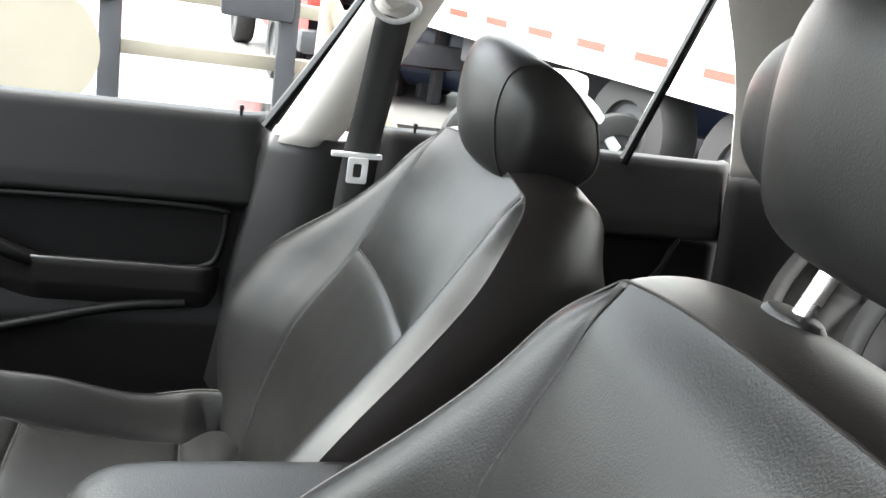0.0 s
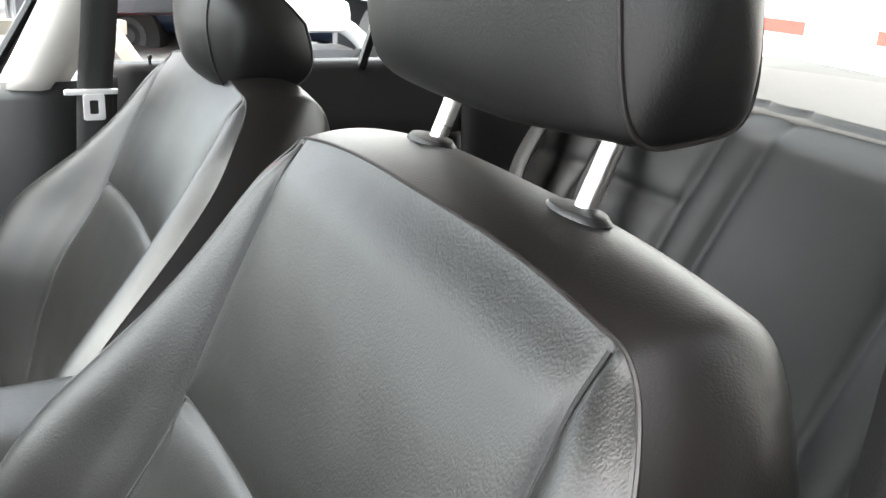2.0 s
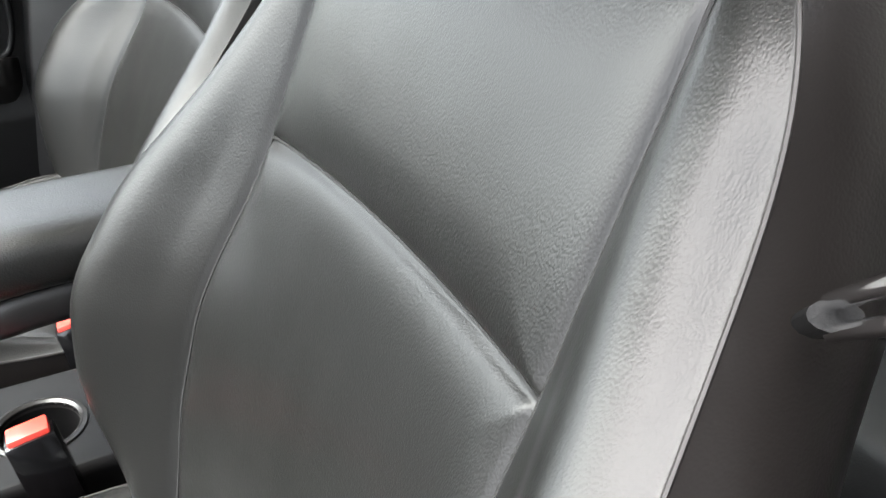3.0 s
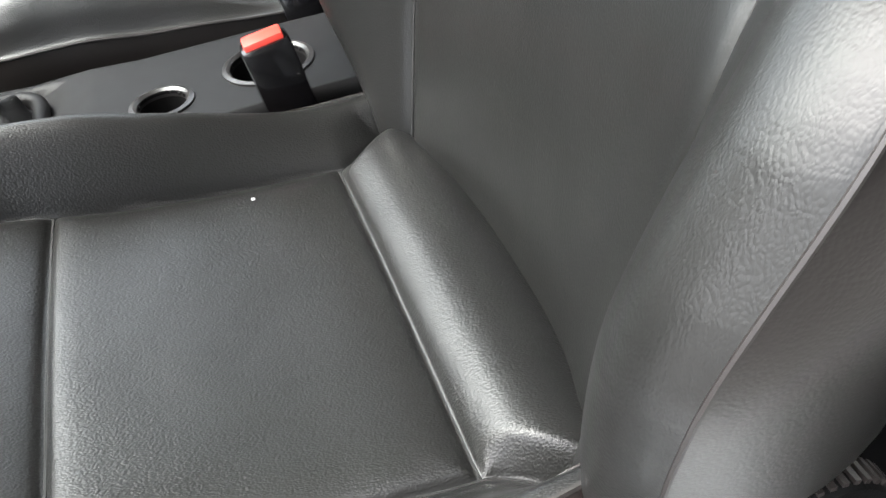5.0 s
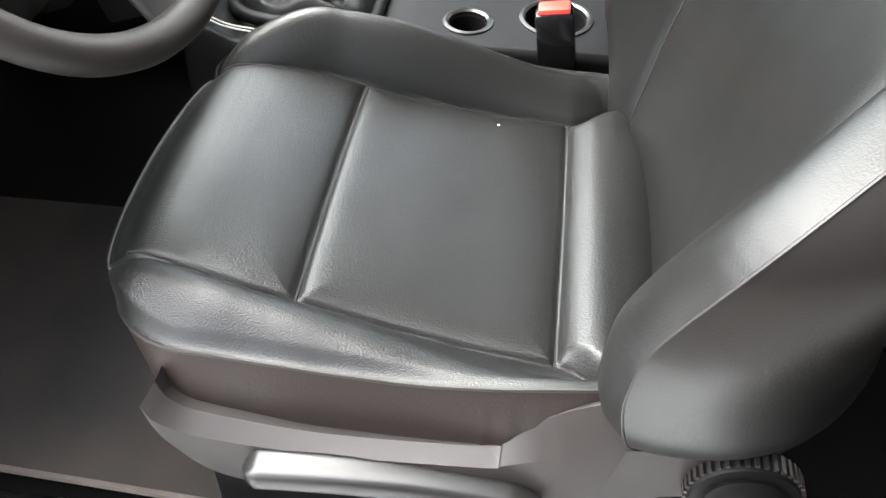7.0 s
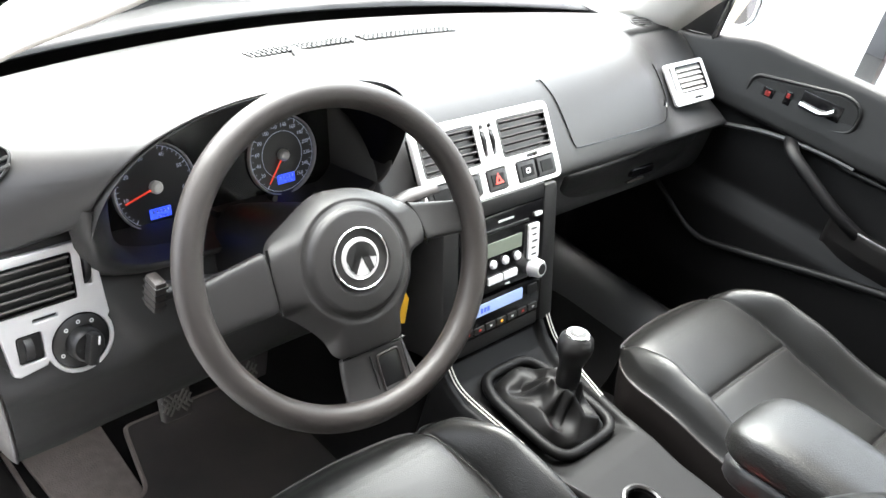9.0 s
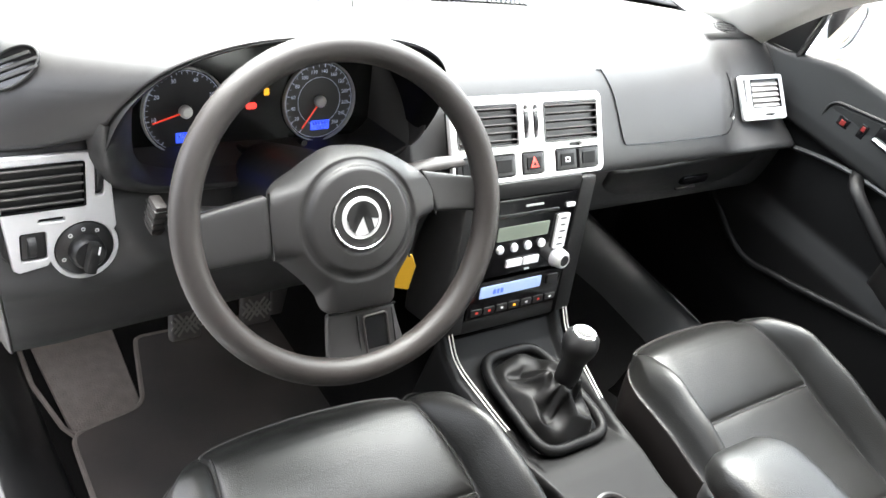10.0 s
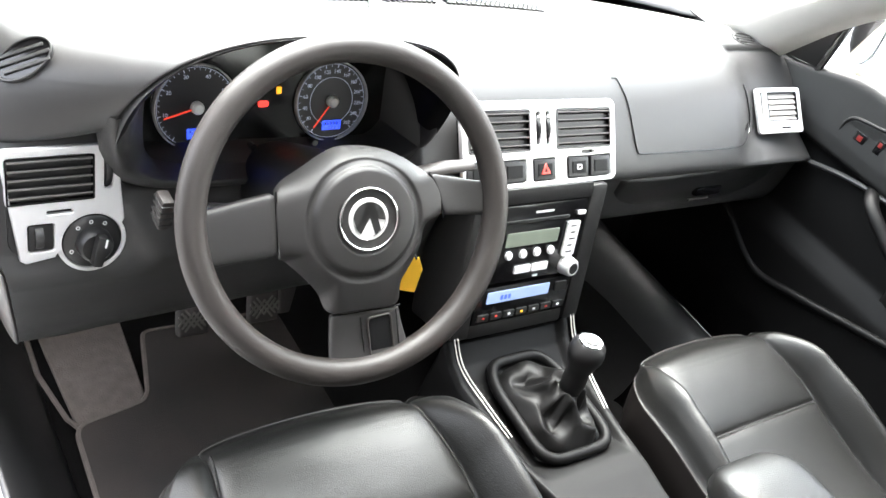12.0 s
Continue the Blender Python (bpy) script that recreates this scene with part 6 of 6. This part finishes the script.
ws = surface("windscreen", lambda u, v: ((2 * u - 1) * (0.70 - 0.13 * v), 0.66 - 0.16 * (2 * u - 1) ** 2 - (0.80 - 0.10 * (2 * u - 1) ** 2) * v, 0.915 + 0.490 * v - 0.02 * (2 * u - 1) ** 2 * v), 30, 20, GLASS)
ws.visible_shadow = False
tagged(ws, "clear curved windscreen glass", "windscreen", kind="structure")
for nm, corners, lab in (("side_window", [(0.735, 0.20, 0.985), (0.735, -0.50, 0.985), (0.655, -0.66, 1.34), (0.66, -0.05, 1.30)], "clear passenger window glass"), ("side_window", [(0.735, -0.68, 0.985), (0.735, -1.10, 0.985), (0.665, -1.19, 1.33), (0.655, -0.78, 1.345)], "clear rear door window glass"), ("side_window", [(-0.735, -0.74, 0.985), (-0.735, -1.30, 0.985), (-0.665, -1.25, 1.33), (-0.655, -0.86, 1.345)], "tinted driver side rear window glass")):
    g = surface(nm, lambda u, v, c=corners: Vector(c[0]).lerp(Vector(c[1]), u).lerp(Vector(c[3]).lerp(Vector(c[2]), u), v), 8, 8, GLASS if corners[0][0] > 0 else TINTED)
    g.visible_shadow = False
    tagged(g, lab, "car window", group="side windows", kind="structure")
rw = surface("rear_window", lambda u, v: ((2 * u - 1) * (0.63 - 0.12 * v), -2.02 + 0.18 * (2 * u - 1) ** 2 + 0.64 * v - 0.13 * v * (2 * u - 1) ** 2, 0.99 + 0.32 * v), 20, 14, TINTED)
rw.visible_shadow = False
tagged(rw, "sloping rear window glass", "rear window", kind="structure")
qd = thing("window_divider", "black rear door window divider bar", "window trim")
tube("bar", [(0.715, -1.085, 0.98), (0.66, -1.175, 1.335)], 0.009, GLOSS, qd, seg=8)
wf = thing("window_seal", "black front door window frame", "window trim")
tube("seal", spline([(0.715, -0.500, 0.98), (0.685, -0.570, 1.10), (0.645, -0.645, 1.24), (0.60, -0.70, 1.35)], 4), 0.010, GLOSS, wf, seg=8)

# ---- rear bench and parcel shelf ----
bench = thing("rear_bench", "black leather rear bench seat with stitched panels", "rear seat")


def bench_back(u, v):
    x = -0.66 + 1.32 * u
    z = 0.56 + 0.43 * v
    y = -1.30 - 0.24 * v - 0.02 * v * v
    side = min(abs(abs(x - 0.02) - d) for d in (0.15, 0.235, 0.50))
    puff = 0.014 * (1 - math.exp(-side / 0.014))
    cross = 0.010 * (1 - math.exp(-abs(v - 0.62) / 0.035)) if abs(x - 0.02) > 0.235 else 0.010
    roll = 0.05 * sstep(0.88, 1.0, v) ** 1.5
    mid = 0.03 * sstep(0.24, 0.15, abs(x - 0.02)) * 0
    return x, y + puff + cross - roll + mid, z


surface("backrest", bench_back, 140, 60, BENCH, bench, thick=0.006)
surface("cushion", lambda u, v: (-0.66 + 1.32 * u, -0.92 - 0.46 * v, 0.615 - 0.055 * v - 0.09 * max(0, 0.12 - v) ** 2 * 60 + 0.012 * (1 - math.exp(-min(abs(abs(-0.66 + 1.32 * u) - d) for d in (0.12, 0.52)) / 0.014))), 120, 40, BENCH, bench, thick=0.006)
surface("cushion_front", lambda u, v: (-0.66 + 1.32 * u, -0.918 - 0.03 * v, 0.535 - 0.17 * v), 10, 6, LEATHER_D, bench, thick=0.006)
for k, (bx, by) in enumerate(((0.50, -1.305), (0.30, -1.31))):
    rb = thing("rear_belt", "black rear seat belt with pale steel tongue", "seat belt", group="rear belts")
    strip("webbing", [((bx + 0.13, -1.52, 0.99), (bx + 0.175, -1.52, 0.985)), ((bx + 0.07, -1.36, 0.84), (bx + 0.115, -1.36, 0.835)), ((bx, by + 0.02, 0.70), (bx + 0.045, by + 0.02, 0.695))], BELT, rb, "", 0.003)
    plate("tongue", [rrect(0.035, 0.06, 0.006), rrect(0.016, 0.030, 0.003)], 0.003, SILVER, rb, "pale steel tongue", m=frame_at((bx + 0.05, -1.325, 0.765), (0.9, 0.1, 0.3), (-0.3, 0.3, 0.9)))
shelf = surface("parcel_shelf", lambda u, v: (-0.64 + 1.28 * u, -1.56 - 0.46 * v, 0.975 + 0.02 * v), 12, 12, SHELF, None, thick=0.012)
tagged(shelf, "light grey rear parcel shelf", "parcel shelf", kind="structure")

# ---- outer body: bonnet, mirror, wipers ----
bonnet = surface("bonnet", lambda u, v: ((2 * u - 1) * (0.74 - 0.05 * v), 0.74 - 0.12 * (2 * u - 1) ** 2 + 0.95 * v, 0.93 + 0.02 * (1 - (2 * u - 1) ** 2) - 0.16 * v * v), 24, 20, PAINT, None, thick=0.004)
tagged(bonnet, "pale silver painted car bonnet", "car bonnet", kind="structure")
cowl = thing("cowl", "black plastic windscreen cowl", "car cowl")
surface("cowl_panel", lambda u, v: ((2 * u - 1) * 0.70, 0.64 - 0.13 * (2 * u - 1) ** 2 + 0.10 * v, 0.905 + 0.008 * v), 24, 4, PLASTIC, cowl, thick=0.004)
for wx in (-0.45, 0.10):
    wp = thing("wiper", "black windscreen wiper resting on the glass", "wiper", group="wipers")
    tube("blade", [(wx, 0.655 - 0.16 * (wx / 0.7) ** 2, 0.935), (wx + 0.25, 0.63, 0.955), (wx + 0.50, 0.60 - 0.1 * ((wx + 0.5) / 0.7) ** 2, 0.965)], 0.006, PLASTIC, wp, seg=6)
    tube("arm", [(wx + 0.02, 0.70, 0.925), (wx + 0.26, 0.645, 0.965)], 0.007, PLASTIC, wp, seg=8)
mir = thing("door_mirror", "pale silver door mirror seen through the side window", "door mirror")
mm = frame_at((0.905, 0.300, 0.988), (0.90, -0.25, 0), (0.05, 0.05, 1))


def shell(u, v):
    a = 2 * math.pi * u
    r = math.sqrt(max(0, 1 - v ** 2.2)) if v > 0 else 1.0
    return mm @ Vector((math.copysign(abs(math.cos(a)) ** 0.6, math.cos(a)) * 0.105 * r, math.copysign(abs(math.sin(a)) ** 0.6, math.sin(a)) * 0.068 * r, -0.085 * v))


surface("shell", shell, 48, 14, PAINT, mir, "painted shell", loop_u=True, thick=0.003)
plate("mirror_glass", [rrect(0.178, 0.104, 0.03)], 0.003, mat("mirror_silver", (0.9, 0.9, 0.9), 0.02, 1.0, 0.0), mir, "mirror glass", m=mm @ Matrix.Translation((0, 0, -0.014)))
plate("bezel", [rrect(0.208, 0.134, 0.045), rrect(0.176, 0.102, 0.03)], 0.008, PAINT, mir, "pale rim", m=mm @ Matrix.Translation((0, 0, -0.008)), bevel=0.002)
tube("mount", [(0.74, 0.31, 0.955), (0.82, 0.315, 0.95), (0.89, 0.32, 0.955)], 0.028, PAINT, mir, seg=16)
surface("door_skin", lambda u, v: (0.755 + 0.05 * math.sin(math.pi * v * 0.8), 0.55 - 1.9 * u, 0.975 - 0.60 * v), 10, 10, PAINT, fd, "painted outer skin", thick=0.003)


# ---- outside: wet yard, trailer, vehicles ----
ground = mesh("ground", [(-150, -150, 0), (150, -150, 0), (150, 150, 0), (-150, 150, 0)], [(0, 1, 2, 3)], None or mat("wet_concrete", (0.15, 0.146, 0.14), 0.35, var=0.35, scale=0.8, bump=0.3, bscale=12, rvar=0.8), None, smooth=False)
tagged(ground, "wet grey concrete yard with shallow puddles", "ground", kind="structure")
TRAILER = mat("white_trailer_paint", (0.80, 0.80, 0.78), 0.5, var=0.05, scale=2, dust=0.15, dustc=(0.5, 0.45, 0.4))
TYRE = mat("tyre_rubber", (0.02, 0.02, 0.02), 0.8, var=0.3, scale=20)
STEEL = mat("painted_dark_steel", (0.05, 0.05, 0.055), 0.6, var=0.3, scale=8)
CREAM = mat("cream_paint", (0.36, 0.32, 0.25), 0.5, var=0.12, scale=6, dust=0.2)
REDP = mat("red_car_paint", (0.55, 0.03, 0.025), 0.3, var=0.05)
NAVY = mat("dark_blue_paint", (0.02, 0.03, 0.06), 0.3, var=0.05)

wet = mesh("road", [(1.2, 9, 0.004), (1.2, -9, 0.004), (6.6, -9, 0.004), (6.4, -2, 0.004), (7.0, 0.2, 0.004), (6.3, 9, 0.004)], [(0, 1, 2, 3, 4, 5)], mat("wet_asphalt", (0.022, 0.022, 0.022), 0.12, var=0.5, scale=1.5, bump=0.25, bscale=25, rvar=0.9), None, smooth=False)
tagged(wet, "dark wet asphalt with standing water", "road", kind="structure")
# unseen wall, added to keep low western sky light off the seats
west_blocker = box("wall_west", (0.2, 16, 5.0), (-2.2, -7.85, 2.5), mat("light_blocker_grey", (0.06, 0.057, 0.055), 0.9, var=0.2, scale=3, bump=0.4, bscale=40))
tagged(west_blocker, "unseen plain grey wall added to block light from the west", "wall", kind="structure")


def line_box(name, a, b, w, h, material, parent, label="", bevel=0.01):
    """A beam of width w and height h from a to b."""
    a, b = Vector(a), Vector(b)
    m = frame_at((a + b) / 2, b - a, (0, 0, 1) if abs((b - a).normalized().z) < 0.9 else (0, 1, 0))
    return part(name, box_bm(((b - a).length, h, w), (0, 0, 0), bevel, m), material, parent, label, True)


# long trailer parked across the yard
TD = Vector((-0.969, -0.247, 0))
TN = Vector((-0.247, 0.969, 0))
T0 = Vector((5.57, -2.69, 0))
trailer = thing("trailer", "long white box trailer with red reflector strips", "truck trailer")
tmx = Matrix.Translation(T0) @ Matrix((TD, TN, (0, 0, 1))).transposed().to_4x4()
L0, L1, ZB = -9.0, 14.0, 0.74
part("body", box_bm((L1 - L0, 2.5, 2.75), ((L0 + L1) / 2, -1.25, ZB + 2.75 / 2), 0.03, tmx), TRAILER, trailer, "white box body", True)
part("side_rail", box_bm((L1 - L0, 0.05, 0.13), ((L0 + L1) / 2, 0.02, ZB + 0.05), 0.01, tmx), TRAILER, trailer, "lower side rail", True)
for k in range(30):
    part("reflector", box_bm((0.30, 0.006, 0.055), (-6.0 + 0.60 * k, 0.048, ZB + 0.16), 0.001, tmx), RED, trailer, "red reflector strip")
for x in (-7.0, -1.2, 6.5):
    part("cross_beam", box_bm((0.25, 2.2, 0.22), (x, -1.2, ZB - 0.12), 0.02, tmx), STEEL, trailer)
for x in (-2.4, -2.15):
    for y in (-0.35, -1.9):
        part("landing_leg", box_bm((0.10, 0.10, 0.74), (x, y, ZB - 0.37), 0.01, tmx), STEEL, trailer, "dark landing leg", True)
part("tool_box", box_bm((0.9, 0.5, 0.28), (-3.6, -0.5, ZB - 0.15), 0.03, tmx), STEEL, trailer, "dark box under the frame", True)


def tyre(parent, m, r, w, name="wheel"):
    t = lathe(name, [(0, -w * 0.30), (r * 0.52, -w * 0.34), (r * 0.56, -w * 0.5), (r * 0.93, -w * 0.5), (r, -w * 0.36), (r, w * 0.36), (r * 0.93, w * 0.5), (r * 0.56, w * 0.5), (r * 0.52, w * 0.34), (0, w * 0.30)], TYRE, parent, "black tyre", m=m, seg=32)
    lathe("rim", [(0, w * 0.34), (r * 0.20, w * 0.36), (r * 0.24, w * 0.31), (r * 0.50, w * 0.35), (r * 0.53, w * 0.40), (r * 0.55, w * 0.36)], STEEL, t, m=m, seg=24)
    return t


for x in (1.0, 2.05, 3.1):
    tyre(trailer, tmx @ Matrix.Translation((x, -0.16, 0.40)) @ Matrix.Rotation(radians(-90), 4, "X"), 0.40, 0.28)
part("mud_guard", box_bm((0.06, 0.5, 0.55), (0.42, -0.25, 0.50), 0.01, tmx), STEEL, trailer, "black mud flap", True)
part("lamp", box_bm((0.12, 0.04, 0.10), (0.28, 0.03, ZB - 0.12), 0.01, tmx), YELLOW, trailer, "amber side lamp", True)


def vehicle(name, label, m, paint, L, W, H, cab0, cab1, bed=False):
    """A parked vehicle: body side swept along its length, glass, wheels and bumpers."""
    v = thing(name, label, "parked vehicle")
    zb = 0.34

    def f(u, w):
        x = -L / 2 + L * u
        a = 2 * math.pi * w
        top = 0.98 - 0.10 * sstep(0.62, 1.0, u)
        if cab0 < u < cab1:
            top += (H - top) * min(1, (u - cab0) / 0.10, (cab1 - u) / 0.14) ** 0.7
        nose = 1 - 0.12 * abs(2 * u - 1) ** 8
        hh = (top - zb) / 2
        z = zb + hh + math.copysign(abs(math.sin(a)) ** 0.35, math.sin(a)) * hh
        k = 1 - 0.22 * sstep(0.95, H, z)
        return m @ Vector((x, math.copysign(abs(math.cos(a)) ** 0.35, math.cos(a)) * W / 2 * nose * k, z))
    surface("body", f, 60, 40, paint, v, loop_v=True)
    for sy in (-1, 1):
        for u in (0.2, 0.8):
            tyre(v, m @ Matrix.Translation((-L / 2 + L * u, sy * (W / 2 - 0.08), 0.33)) @ Matrix.Rotation(radians(-90 * sy), 4, "X"), 0.33, 0.22)
        part("side_glass", box_bm((L * (cab1 - cab0) * 0.62, 0.02, (H - 1.0) * 0.62), (-L / 2 + L * (cab0 + cab1) / 2, sy * W / 2 * 0.86, 0.98 + (H - 0.98) * 0.5), 0.008, m), GLOSS, v, "dark side glass", True)
    for u, sgn in ((0.0, -1), (1.0, 1)):
        part("bumper", box_bm((0.18, W * 0.96, 0.20), (sgn * (L / 2 - 0.02), 0, 0.46), 0.05, m), STEEL, v, "dark bumper", True)
        for sy in (-1, 1):
            part("lamp", box_bm((0.06, 0.24, 0.14), (sgn * (L / 2 - 0.05), sy * (W / 2 - 0.20), 0.76), 0.03, m), RED if sgn < 0 else WHITE, v, "lamp", True)
    return v


vehicle("pickup_truck", "bright red pickup truck parked beyond the trailer", Matrix.Translation((9.7, -1.75, 0.0)) @ Matrix.Rotation(radians(6), 4, "Z"), REDP, 4.6, 1.75, 1.62, 0.42, 0.78)
vehicle("dark_car", "dark blue car parked beyond the trailer", Matrix.Translation((8.2, -3.45, -0.25)) @ Matrix.Rotation(radians(60), 4, "Z"), NAVY, 4.2, 1.7, 1.42, 0.22, 0.80)

# round cream drum on a pipe stand close to the passenger window
drum = thing("cream_drum", "round cream painted drum on a pipe stand", "drum stand")
dmx = frame_at((2.20, 0.085, 0.875), (0.25, -0.97, 0), (0, 0, 1))
lathe("drum", [(0, -0.002), (0.03, 0.0), (0.035, 0.008), (0.15, 0.006), (0.168, 0.002), (0.172, -0.01), (0.172, -0.16), (0, -0.16)], CREAM, drum, "cream round drum", m=dmx @ Matrix.Rotation(radians(180), 4, "Y") @ Matrix.Translation((0, 0, 0.0)), seg=48)
for a, b in (((2.2, 0.05, 0.80), (2.2, -0.30, 0.0)), ((2.2, 0.10, 0.80), (2.2, 0.50, 0.0)), ((2.05, 0.9, 0.62), (2.05, -0.9, 0.56)), ((1.75, -0.70, 1.12), (1.75, -1.06, 0.55)), ((1.75, -1.06, 0.55), (1.75, -1.06, 0.0)), ((2.05, -0.9, 0.56), (2.05, -0.9, 0.0)), ((2.05, 0.9, 0.62), (2.05, 0.9, 0.0)), ((1.75, -0.70, 1.12), (1.9, -0.70, 0.0))):
    tube("pipe", [a, b], 0.022, CREAM, drum, "cream pipe", seg=12)
# low steel rack with posts beyond it
rack = thing("steel_rack", "dark steel rack with pale rails standing in the yard", "steel rack")
for z, x in ((0.86, 5.2), (0.52, 5.0)):
    line_box("rail", (x, 2.2, z + 0.02), (x + 0.6, -1.5, z - 0.06), 0.10, 0.09, CREAM, rack, "pale rail")
for y in (1.2, 0.15, -0.9):
    line_box("post", (5.25 - 0.12 * y, y, 0.0), (5.25 - 0.12 * y, y, 0.98), 0.12, 0.12, STEEL, rack, "dark post")
    part("box", box_bm((0.3, 0.45, 0.28), (5.3 - 0.12 * y, y + 0.2, 0.90), 0.03), STEEL, rack, "dark block", True)
bike = thing("motorcycle", "pale motorcycle parked under the trailer edge", "motorcycle")
for y in (-2.05, -2.95):
    tyre(bike, Matrix.Translation((4.55, y * 0.95 - 0.1, 0.27)) @ Matrix.Rotation(radians(-90), 4, "Y"), 0.27, 0.10)
tube("frame", spline([(4.55, -2.05, 0.30), (4.55, -2.25, 0.58), (4.55, -2.6, 0.60), (4.55, -2.9, 0.32)], 6), 0.05, WHITE, bike, seg=10)
tube("handlebar", [(4.30, -2.22, 0.82), (4.55, -2.18, 0.74), (4.80, -2.22, 0.82)], 0.014, STEEL, bike, seg=8)
part("tank", box_bm((0.22, 0.42, 0.20), (4.55, -2.42, 0.66), 0.08), WHITE, bike, "pale fuel tank", True)
part("engine", box_bm((0.24, 0.30, 0.24), (4.55, -2.50, 0.36), 0.05), STEEL, bike, "", True)
# crumbs on the driver's cushion
for cx, cy, cz in ((-0.247, -0.316, 0.6062),):
    crumb = thing("crumb", "tiny white crumb lying on the driver seat", "crumb", group="crumbs")
    part("grain", box_bm((0.0018, 0.0028, 0.0014), (cx, cy, cz), 0.0006), WHITE, crumb, "", True)
